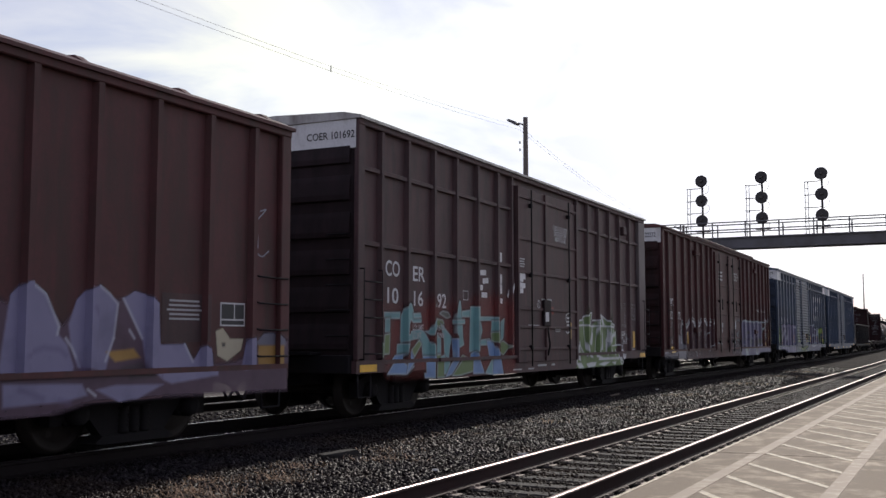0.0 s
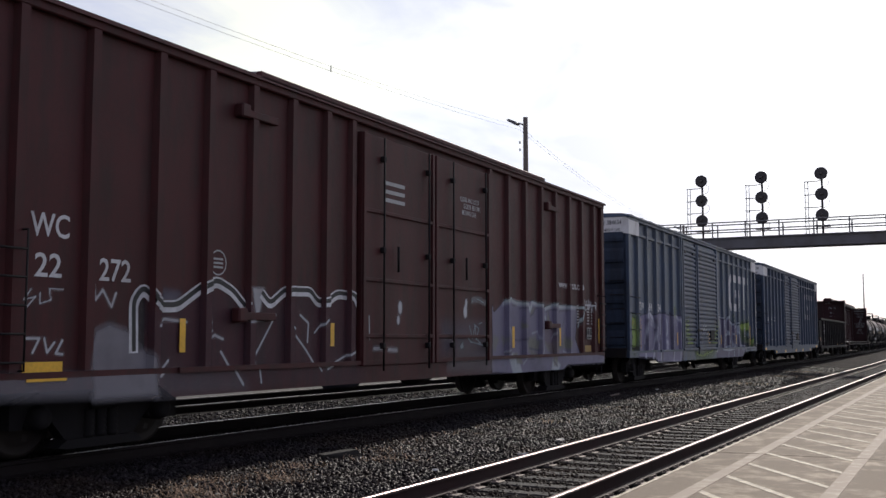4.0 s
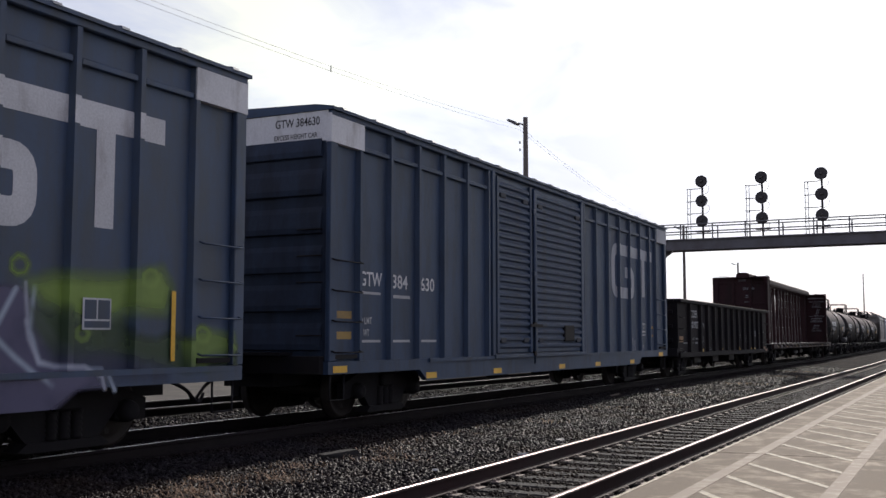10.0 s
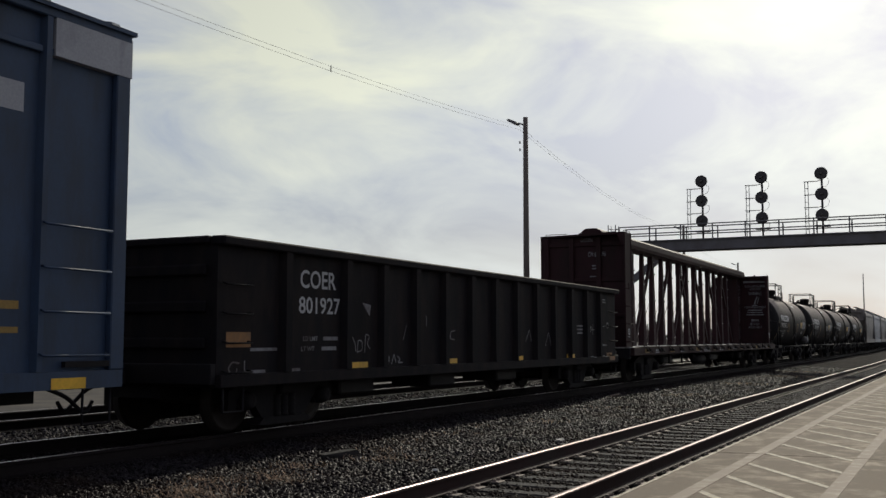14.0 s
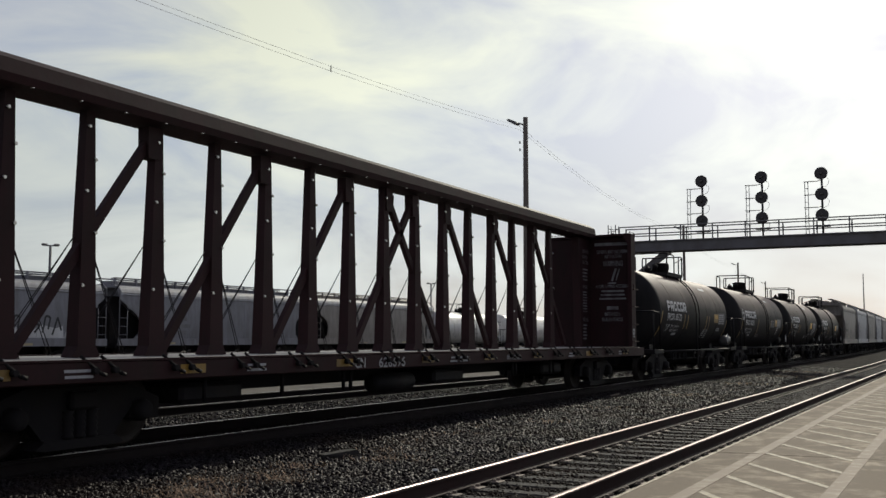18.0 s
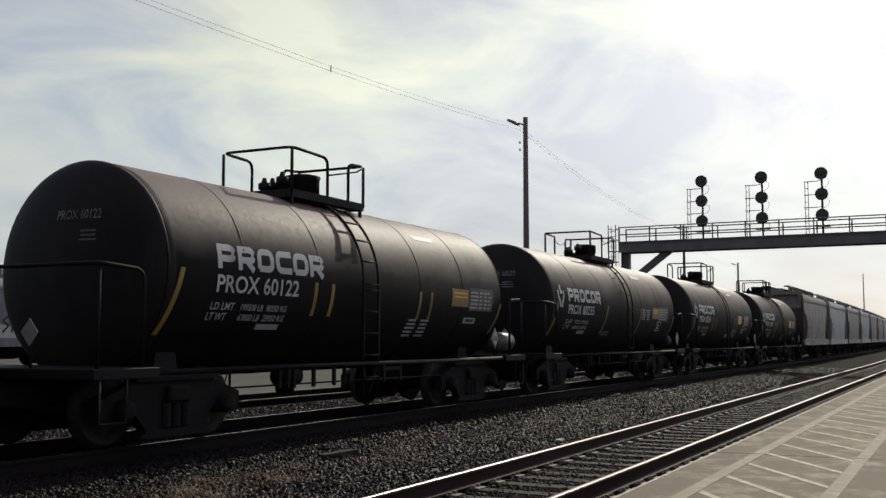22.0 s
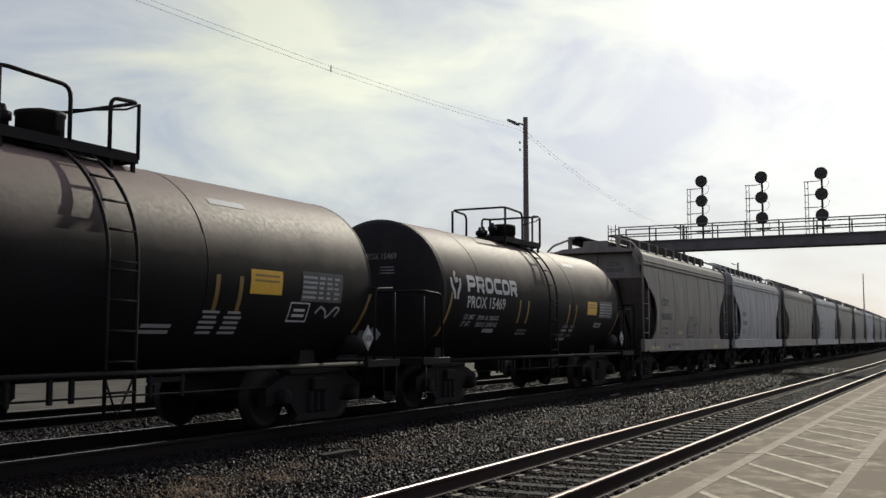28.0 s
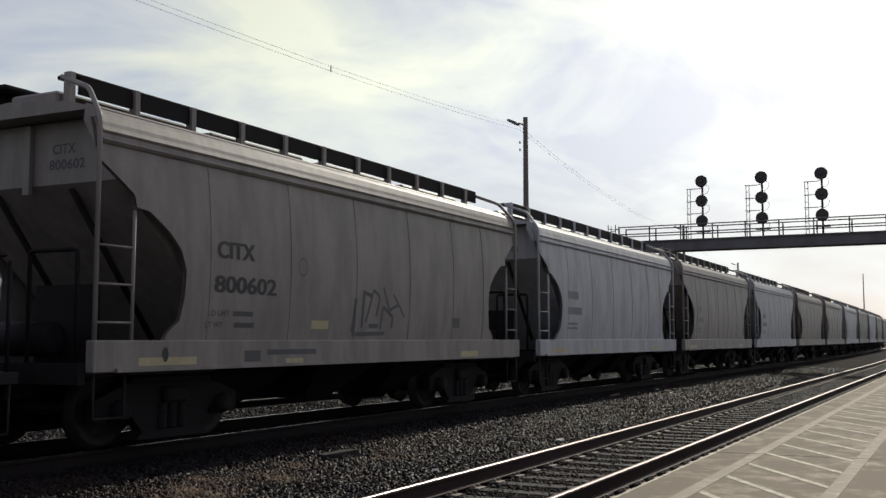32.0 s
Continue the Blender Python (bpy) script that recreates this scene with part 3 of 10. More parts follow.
# ballast raised under the two further tracks
for nm, y, z in (("ballast_shoulder", TRAIN_Y, TRAIN_Z), ("ballast_shoulder", THIRD_Y, THIRD_Z), ("ballast_shoulder", YARD_Y, 0.2)):
    tagged(strip(nm, M["gravel"], y - 1.5, y + 1.5, -0.2, z - 0.186, x0=(-40 if y > 20 else 50), label="raised gray ballast bed under a track"), kind="structure")


def platform():
    pf = thing("platform", "beige concrete station platform with worn painted lines", "platform", kind="structure")
    top, edge = 0.2, 2.53
    y0, s = -3.5, -6.7
    # slabs with joints across the platform
    slab = 9.15
    while s < 90:
        for a, b in ((edge - 3.1, edge), (y0 - 3, edge - 3.1)):
            part("slab", box(B(), s + 0.011, s + slab - 0.011, a + 0.004, b, -0.25, top, 0.012), M["concrete"], pf)
        s += slab
    z = top + 0.004
    s = -6.7
    while s < 84:
        part("edge_paint", box(B(), s + 0.012, s + slab - 0.012, edge - 0.045, edge - 0.014, top - 0.01, z), M["line"], pf, "worn pale paint along the platform edge")
        s += slab
    for y, w in ((2.06, 0.125), (1.02, 0.125)):
        s = -6.7
        while s < 84:
            part("painted_line", box(B(), s + 0.012, s + slab - 0.012, y - w / 2, y + w / 2, top - 0.01, z), M["faint_line"], pf, "faded pale line along the platform")
            s += slab
    s = 2.24
    while s < 50:
        bm = B()
        ya, yb, w = 1.99, 1.09, 0.13
        lean = 1.4
        vs = []
        for zz in (top - 0.01, z - 0.001):
            vs.append([bm.verts.new(p) for p in ((s, ya, zz), (s + w, ya, zz), (s + w - lean, yb, zz), (s - lean, yb, zz))])
        bm.faces.new(vs[1])
        for i in range(4):
            bm.faces.new((vs[0][i], vs[0][(i + 1) % 4], vs[1][(i + 1) % 4], vs[1][i]))
        part("painted_stripe", bm, M["line"], pf)
        s += 1.046
    return pf


platform()


# ---- signal bridge over the tracks ----
def signal_bridge():
    X = 60.0
    br = thing("signal_bridge", "gray steel signal bridge with railings spanning the tracks", "signal bridge")
    zb, zt = 6.5, 7.1
    for y in (18.02, -3.6):
        bm = B()
        box(bm, X - 0.22, X + 0.22, y - 0.24, y - 0.2, -0.2, zt)
        box(bm, X - 0.22, X + 0.22, y + 0.2, y + 0.24, -0.2, zt)
        box(bm, X - 0.02, X + 0.02, y - 0.2, y + 0.2, -0.2, zt)
        part("post", bm, M["steel"], br)
    for x in (X - 0.6, X + 0.6):
        prof = [(x - 0.13, zb), (x + 0.13, zb), (x + 0.13, zb + 0.03), (x + 0.015, zb + 0.03), (x + 0.015, zt - 0.03), (x + 0.13, zt - 0.03), (x + 0.13, zt),
                (x - 0.13, zt), (x - 0.13, zt - 0.03), (x - 0.015, zt - 0.03), (x - 0.015, zb + 0.03), (x - 0.13, zb + 0.03)]
        part("girder", prism(B(), prof, "y", -4.0, 18.28), M["steel"], br, "deep gray steel girder")
    part("walkway", box(B(), X - 0.72, X + 0.72, -4.0, 18.28, zt + 0.003, zt + 0.04), M["steel"], br, "steel walkway grating")
    bm = B()
    prism(bm, [(17.8, 4.55), (17.8, 5.0), (15.85, 6.5), (15.2, 6.5)], "x", X - 0.16, X + 0.16)
    part("knee_brace", bm, M["steel"], br)
    for x in (X - 0.7, X + 0.7):
        for z in (zt + 0.45, zt + 0.88):
            part("handrail", rod(B(), (x, -4.0, z), (x, 18.25, z), 0.035, n=6), M["steel"], br)
        for i in range(13):
            y = 18.2 - i * 1.82
            part("railing_post", box(B(), x - 0.03, x + 0.03, y - 0.035, y + 0.035, zt + 0.04, zt + 0.9), M["steel"], br)
    # cage ladder at the end
    bm = B()
    for y in (18.55, 19.0):
        rod(bm, (X - 0.3, y, 0.0), (X - 0.3, y, zt + 1.1), 0.032, n=6)
        rod(bm, (X + 0.3, y, 2.6), (X + 0.3, y, zt + 1.1), 0.018, n=6)
    part("ladder_rail", bm, M["steel"], br)
    for i in range(26):
        z = 0.3 + i * 0.3
        part("rung", rod(B(), (X - 0.3, 18.55, z), (X - 0.3, 19.0, z), 0.022, n=5), M["steel"], br)
    for i in range(9):
        z = 2.7 + i * 0.66
        bm = tube(B(), [(X - 0.3, 18.55, z), (X + 0.3, 18.55, z), (X + 0.3, 19.0, z), (X - 0.3, 19.0, z)], 0.024, 5)
        part("cage_hoop", bm, M["steel"], br)
    return br


signal_bridge()


def signal_mast(y, tops):
    X = 60.0
    sg = thing("signal_mast", "black signal mast with three round signal heads", "railway signal", pose(X, y, 7.16), group="signals on the bridge")
    part("mast", rod(B(), (0, 0, 0), (0, 0, tops[-1] + 0.1), 0.06, n=10), M["signal"], sg)
    part("foot_plate", box(B(), -0.25, 0.25, -0.38, 0.38, 0.4, 0.48), M["signal"], sg)
    for z in tops:
        hd = part("signal_head", lathe(B(), [(-0.30, 0.30), (-0.285, 0.345), (-0.26, 0.35), (-0.25, 0.335), (-0.22, 0.16), (0.1, 0.15), (0.14, 0.08)], "x", 28, (0, 0, z)), M["signal"], sg, "round black signal head")
        bm = lathe(B(), [(-0.36, 0.06), (-0.345, 0.095), (-0.301, 0.1)], "x", 16, (0, 0, z))
        part("lens", bm, M["lens"], hd, "dark unlit lens")
    # ladder behind the mast
    bm = B()
    ys = (0.76, 0.93)
    zt = tops[-1] - 0.35
    for yy in ys:
        rod(bm, (0.25, yy, 0.0), (0.25, yy, zt), 0.022, n=5)
    part("ladder", bm, M["pipe"], sg)
    for i in range(8):
        z = 0.3 + i * (zt - 0.3) / 7
        part("ladder_rung", rod(B(), (0.25, ys[0], z), (0.25, ys[1], z), 0.014, n=5), M["pipe"], sg)
    for z in (tops[0] - 0.1, tops[0] + 0.5, tops[1] + 0.05, zt):
        part("brace", tube(B(), [(0.25, ys[1] + 0.06, z), (0.25, 0.3, z), (0.0, 0.05, z)], 0.026, 5), M["pipe"], sg)
    for z in tops:
        part("cable_loop", tube(B(), bent([(0.1, -0.05, z - 0.1), (0.12, -0.38, z - 0.3), (0.12, -0.3, z - 0.62), (0.05, -0.02, z - 0.75)], 0.1, 3), 0.014, 4), M["signal"], sg)
    return sg


for y in (13.42, 10.07, 6.88):
    signal_mast(y, (1.02, 2.18, 3.32))


# ---- poles and wires ----
def lamp_pole(x, y, top):
    ob = thing("light_pole", "weathered wooden pole with a small lamp arm at its top", "utility pole", pose(x, y, -0.24), group="poles along the yard")
    r = 0.12
    part("pole", rod(B(), (0, 0, 0), (0.0, 0.0, top), r * 1.15, r * 0.8, 12), M["wood"], ob)
    arm = part("lamp_arm", tube(B(), bent([(0, 0.08, top - 0.3), (0, 0.25, top - 0.22), (0, 0.42, top - 0.2)], 0.06), 0.035), M["pipe"], ob)
    bm = B()
    prism(bm, [(0.3, top - 0.24), (0.34, top - 0.17), (0.66, top - 0.02), (0.76, top - 0.04), (0.7, top - 0.13), (0.4, top - 0.28)], "x", -0.16, 0.16)
    part("lamp_head", bm, M["steel"], arm)
    for z in (top - 1.0, top - 1.3):
        part("insulator", lathe(B(), [(z - 0.05, 0.025), (z - 0.03, 0.04), (z, 0.025), (z + 0.03, 0.035), (z + 0.05, 0.015)], "z", 10, (0, 0.25, 0)), M["signal"], ob)
    return ob


pole0, pole_step = Vector((38.46, 15.64, 0)), Vector((42.9, 4.1, 0))
poles = []
for i in range(-1, 6):
    p = pole0 + pole_step * i if i >= 0 else Vector((-5.0, 17.4, 0))
    poles.append(p)
    if i >= 0:
        lamp_pole(p.x, p.y, 10.58)
for a, b in zip(poles, poles[1:]):
    for dz, nm in ((10.0, 0), (9.8, 1)):
        bm, pts = B(), []
        for k in range(25):
            s = k / 24
            q = a.lerp(b, s)
            pts.append((q.x, q.y + 0.25, dz - 0.7 * 4 * s * (1 - s) + 0.06 * nm))
        tube(bm, pts, 0.005, 4)
        ob = part("overhead_wire", bm, M["wire"])
        tagged(ob, "thin gray overhead wire sagging between poles", "wire", "wires between the poles")
q = poles[0].lerp(poles[1], 0.697)
zw = 10.0 - 2.8 * 0.697 * 0.303
tagged(part("wire_spacer", rod(B(), (q.x, q.y + 0.25, zw + 0.03), (q.x, q.y + 0.25, zw - 0.17), 0.016, n=6), M["signal"]), "small dark spacer clipped between two overhead wires", "wire spacer")
# ---- the freight train ----
bm = B()
rod(bm, (0, -0.95, 0), (0, 0.95, 0), 0.075, n=10)
for sy in (-1, 1):
    prof = [(-0.068, 0.09), (-0.068, 0.3), (-0.05, 0.33), (-0.068, 0.38), (-0.068, 0.42), (0.05, 0.432), (0.068, 0.457), (0.075, 0.4), (0.03, 0.36), (0.02, 0.16), (0.07, 0.09)]
    lathe(bm, [(sy * 0.76 + (w if sy < 0 else -w), r) for w, r in (prof if sy < 0 else prof)], "y", 28)
    for k in range(3):
        a = 2 * math.pi * k / 3
        box(bm, 0.24 * math.cos(a) - 0.035, 0.24 * math.cos(a) + 0.035, sy * 0.8 - 0.03, sy * 0.8 + 0.03, 0.24 * math.sin(a) - 0.035, 0.24 * math.sin(a) + 0.035)
wheelset_me = mesh_of("wheelset", bm, M["wheel"])
# side frame of a truck: an arched casting with two openings
outer = [(-1.22, 0.34), (-1.22, 0.58), (-1.0, 0.66), (-0.55, 0.8), (0.55, 0.8), (1.0, 0.66), (1.22, 0.58), (1.22, 0.34), (1.06, 0.34), (1.0, 0.52), (0.8, 0.52), (0.45, 0.15), (-0.45, 0.15), (-0.8, 0.52), (-1.0, 0.52), (-1.06, 0.34)]
bm = B()
prism(bm, outer, "y", -0.07, 0.07)
prism(bm, [(-0.62, 0.12), (-0.5, 0.1), (0.5, 0.1), (0.62, 0.12), (0.5, 0.2), (-0.5, 0.2)], "y", -0.11, 0.11)
box(bm, -0.7, 0.7, -0.1, 0.1, 0.74, 0.82, 0.02)
frame_me = mesh_of("side_frame", bm, M["truck"])
bm = B()
for k in (-0.17, 0.0, 0.17):
    lathe(bm, [(0.2, 0.06), (0.23, 0.08), (0.26, 0.06), (0.29, 0.08), (0.32, 0.06), (0.35, 0.08), (0.38, 0.06), (0.41, 0.08), (0.44, 0.06), (0.5, 0.08)], "z", 10, (k, -0.06, 0))
spring_me = mesh_of("spring", bm, M["truck"])
bm = B()
box(bm, -0.19, 0.19, -1.16, 1.16, 0.5, 0.7, 0.03)
bolster_me = mesh_of("truck", bm, M["truck"])
bm = B()
box(bm, -0.13, 0.13, -0.08, 0.08, 0.34, 0.58, 0.03)
lathe(bm, [(-0.2, 0.04), (-0.2, 0.1), (-0.12, 0.13), (0.1, 0.13)], "y", 12, (0, 0, 0.45))
bearing_me = mesh_of("bearing", bm, M["truck"])
bm = B()
box(bm, -0.06, 0.06, -0.62, -0.5, 0.2, 0.55, 0.02)
box(bm, -0.06, 0.06, 0.5, 0.62, 0.2, 0.55, 0.02)
box(bm, -0.04, 0.04, -0.75, 0.75, 0.3, 0.4)
brake_me = mesh_of("brake_beam", bm, M["truck"])


def truck(car, x):
    tr = share("truck", bolster_me, car, pose(x, 0, 0))
    tagged(tr, "grimy cast steel truck with two axles")
    for sy in (-1, 1):
        share("side_frame", frame_me, tr, pose(0, sy * 1.0, 0))
        share("spring", spring_me, tr, pose(0, sy * 1.0, 0, 0, 0, 0 if sy < 0 else 180))
        for sx in (-1, 1):
            share("bearing", bearing_me, tr, pose(sx * 0.89, sy * 1.0, 0, 0, 0, 0 if sy < 0 else 180))
    for sx in (-1, 1):
        share("wheelset", wheelset_me, tr, pose(sx * 0.89, 0, 0.457))
        share("brake_beam", brake_me, tr, pose(sx * 0.36, 0, 0))
    return tr


bm = B()
box(bm, 0, 0.62, -0.11, 0.11, 0.68, 0.95, 0.02)
box(bm, 0.5, 0.95, -0.2, 0.2, 0.66, 0.99, 0.06)
coupler_me = mesh_of("coupler", bm, M["truck"])
hose_me = mesh_of("air_hose", tube(B(), bent([(0, -0.35, 0.72), (0.35, -0.35, 0.6), (0.8, -0.2, 0.35), (1.0, -0.1, 0.5)], 0.15), 0.025), M["black"])
TRAIN = []


def car_base(name, label, x0, x1, truck_in, group="", coupler_out=0.0):
    """A car whose body spans x0..x1 along the train at the start of the clip."""
    car = thing(name, label, "freight car", group=group)
    L = x1 - x0
    TRAIN.append((car, (x0 + x1) / 2))
    for sx in (-1, 1):
        truck(car, sx * (L / 2 - truck_in))
        turn = pose(sx * (L / 2 + coupler_out), 0, 0, 0, 0, 0 if sx > 0 else 180)
        share("coupler", coupler_me, car, turn)
        share("air_hose", hose_me, car, turn)
    return car, L / 2


def ladder(car, xa, xb, y, z0, z1, n, r=0.013, stand=0.07, rails=True, material=None):
    m = material or M["black"]
    sy = -1 if y < 0 else 1
    if rails:
        for x in (xa, xb):
            part("ladder_rail", tube(B(), [(x, y, z0), (x, y + sy * stand, z0), (x, y + sy * stand, z1), (x, y, z1)], r, 5), m, car)
    for i in range(n):
        z = z0 + (z1 - z0) * (i + 0.3) / n
        if rails:
            part("rung", rod(B(), (xa, y + sy * stand, z), (xb, y + sy * stand, z), r, n=5), m, car)
        else:
            part("grab_iron", tube(B(), [(xa, y, z), (xa, y + sy * stand, z - 0.02), (xb, y + sy * stand, z - 0.02), (xb, y, z)], r, 5), m, car)


SKIN, POST = -1.47, -1.55


def box_car(label, x0, x1, paint_m, posts, door, eave=4.58, zs=0.93, sill_mid=0.57, sill_end=0.74, notch=6.5, post_w=0.13, ledges=(), band=None,
            band_x=None, roof_m=None, end_ribs=6, truck_in=2.35, roof_ribs=12, rib_out=1.5, roof_h=0.12, sill_m=None, end_m=None, group=""):
    """posts: centres of the outside posts; door: (left, right) of the door opening."""
    car, h = car_base("box_car", label, x0, x1, truck_in, group=group)
    part("body", box(B(), -h + 0.03, h - 0.03, SKIN, -SKIN, zs - 0.15, eave - 0.02), paint_m, car, "painted steel sheet body")
    # corner posts, side posts
    pm = mesh_of("side_post", prism(B(), [(-post_w / 2, 0.0), (-post_w / 2 + 0.025, -0.08), (post_w / 2 - 0.025, -0.08), (post_w / 2, 0.0)], "z", zs + 0.003, eave - 0.06), paint_m)
    cm = mesh_of("corner_post", box(B(), -0.1, 0.1, -0.08, 0.0, zs + 0.003, eave - 0.003, 0.012), paint_m)
    for sy in (-1, 1):
        rot = 0 if sy < 0 else 180
        for x in posts:
            share("side_post", pm, car, pose(x, sy * -SKIN, 0, 0, 0, rot))
        for x in (-h + 0.1, h - 0.1):
            share("corner_post", cm, car, pose(x, sy * -SKIN, 0, 0, 0, rot))
        # top chord and sill
        y0, y1 = sorted((sy * -SKIN, sy * 1.56))
        part("top_chord", box(B(), -h, h, y0, y1, eave - 0.1, eave, 0.012), paint_m, car)
        bm = B()
        prof = [(-h, zs), (-h, sill_end), (-notch, sill_end), (-notch + 0.25, sill_mid), (notch - 0.25, sill_mid), (notch, sill_end), (h, sill_end), (h, zs)]
        prism(bm, prof, "y", sy * 1.44, sy * 1.535)
        part("side_sill", bm, sill_m or paint_m, car)
        part("sill_lip", box(B(), -notch + 0.3, notch - 0.3, *sorted((sy * 1.535, sy * 1.57)), zs - 0.06, zs + 0.002), paint_m, car)
    # shallow roof with cross ribs and a lip over the eaves
    rm = roof_m or paint_m
    bm = B()
    prism(bm, [(-1.6, eave - 0.015), (-1.6, eave + 0.03), (-1.3, eave + roof_h * 0.8), (0, eave + roof_h * 1.3), (1.3, eave + roof_h * 0.8), (1.6, eave + 0.03), (1.6, eave - 0.015)], "x", -h - 0.03, h + 0.03)
    part("roof", bm, rm, car, "weathered sheet roof with cross ribs")
    for i in range(roof_ribs):
        x = -h + 0.3 + (2 * h - 0.6) * i / (roof_ribs - 1)
        bm = prism(B(), [(-rib_out - 0.02, eave + 0.02), (-rib_out, eave + 0.055), (-1.3, eave + roof_h * 0.8 + 0.03), (0, eave + roof_h * 1.3 + 0.03), (1.3, eave + roof_h * 0.8 + 0.03), (rib_out, eave + 0.055), (rib_out + 0.02, eave + 0.02)], "x", x - 0.06, x + 0.06)
        part("roof_rib", bm, rm, car)
    # ribbed ends
    for sx in (-1, 1):
        xe = sx * (h - 0.03)
        for i in range(end_ribs):
            z = zs + 0.35 + (eave - zs - 0.85) * i / (end_ribs - 1)
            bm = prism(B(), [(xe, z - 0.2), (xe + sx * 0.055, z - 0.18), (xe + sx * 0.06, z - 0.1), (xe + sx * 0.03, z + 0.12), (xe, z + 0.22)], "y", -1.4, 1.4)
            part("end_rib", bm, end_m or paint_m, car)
        part("end_sill", box(B(), *sorted((xe, xe + sx * 0.12)), -1.45, 1.45, sill_end, zs + 0.08, 0.01), M["black"], car)
        if band:
            part("end_band", box(B(), *sorted((xe, sx * (h + 0.006))), -1.5, 1.5, eave - 0.46, eave - 0.02), M["white"], car, "white painted band across the end")
        # thin sheet that lays the shaded end colour over the body
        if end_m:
            part("end_sheet", box(B(), *sorted((xe, xe + sx * 0.006)), -1.46, 1.46, zs - 0.1, eave - 0.47), end_m, car, "end sheet darkened to look shaded")
        # brake gear and cross pieces on the end
        part("crossover_step", box(B(), *sorted((xe, xe + sx * 0.3)), -0.9, 0.9, 1.02, 1.06), M["black"], car)
        for i in range(5):
            part("grab_iron", tube(B(), [(xe, 1.02, 1.3 + i * 0.38), (xe + sx * 0.08, 1.02, 1.3 + i * 0.38), (xe + sx * 0.08, 1.4, 1.3 + i * 0.38), (xe, 1.4, 1.3 + i * 0.38)], 0.012, 5), M["black"], car)
            part("grab_iron", tube(B(), [(xe, -1.02, 1.3 + i * 0.38), (xe + sx * 0.08, -1.02, 1.3 + i * 0.38), (xe + sx * 0.08, -1.4, 1.3 + i * 0.38), (xe, -1.4, 1.3 + i * 0.38)], 0.012, 5), M["black"], car)
        part("stirrup", tube(B(), [(sx * (h - 0.12), -1.48, sill_end), (sx * (h - 0.12), -1.48, 0.38), (sx * (h - 0.5), -1.48, 0.38), (sx * (h - 0.5), -1.48, sill_end)], 0.016, 5), M["black"], car)
    part("underframe", box(B(), -h + 0.2, h - 0.2, -0.45, 0.45, 0.55, zs - 0.151), M["black"], car, "black centre sill under the floor")
    for x in (-1.6, 0.9):
        part("brake_cylinder", lathe(B(), [(x - 0.35, 0.1), (x - 0.33, 0.17), (x + 0.33, 0.17), (x + 0.35, 0.1)], "x", 14, (0, -0.75, 0.62)), M["black"], car)
    # horizontal rails between the posts
    edges = sorted([-h + 0.1, h - 0.1, *posts])
    for z in ledges:
        for a, b in zip(edges, edges[1:]):
            if door and a < door[1] - 0.05 and b > door[0] + 0.05:
                continue
            part("side_rail", box(B(), a + post_w / 2, b - post_w / 2, SKIN - 0.06, SKIN, z - 0.035, z + 0.035, 0.008), paint_m, car)
    # the skin as cells for lettering
    cells = []
    spans = sorted([(x - post_w / 2 + 0.02, x + post_w / 2 - 0.02) for x in posts] + [(-h, -h + 0.2), (h - 0.2, h)])
    pos = -h
    for a, b in spans:
        if a > pos:
            cells.append((pos, a, zs, eave, SKIN))
        cells.append((max(a, pos), b, zs, eave, POST))
        pos = b
    if door:
        new_cells = []
        for c in cells:
            a, b = c[0], c[1]
            if b <= door[0] or a >= door[1]:
                new_cells.append(c)
            else:
                if a < door[0]:
                    new_cells.append((a, door[0], *c[2:]))
                if b > door[1]:
                    new_cells.append((door[1], b, *c[2:]))
        cells = new_cells
    cells.append((-h, h, 0.4, zs - 0.062, -1.535))
    return car, h, Face(cells)


def plain_door(car, face, x0, x1, z0, z1, paint_m, rails, bars_x, y=-1.56):
    """A sliding plug door: sheet, frame rails and locking bars."""
    d = part("door", box(B(), x0, x1, y, SKIN, z0, z1, 0.01), paint_m, car, "sliding plug door with locking bars")
    for z in rails:
        part("door_rail", box(B(), x0 + 0.02, x1 - 0.02, y - 0.035, y, z - 0.03, z + 0.03, 0.008), paint_m, d)
    for x in (x0 + 0.04, x1 - 0.04):
        part("door_stile", box(B(), x - 0.04, x + 0.04, y - 0.04, y, z0 + 0.003, z1 - 0.003, 0.008), paint_m, d)
    for x in bars_x:
        part("locking_bar", rod(B(), (x, y - 0.06, z0 - 0.08), (x, y - 0.06, z1 - 0.02), 0.017, n=8), M["black"], d)
        for z in (z0 + 0.3, (z0 + z1) / 2, z1 - 0.35):
            part("bar_bracket", box(B(), x - 0.038, x + 0.038, y - 0.08, y, z - 0.045, z + 0.045, 0.01), M["black"], d)
    face.cells.append((x0 + 0.08, x1 - 0.08, z0, z1, y))
    return d


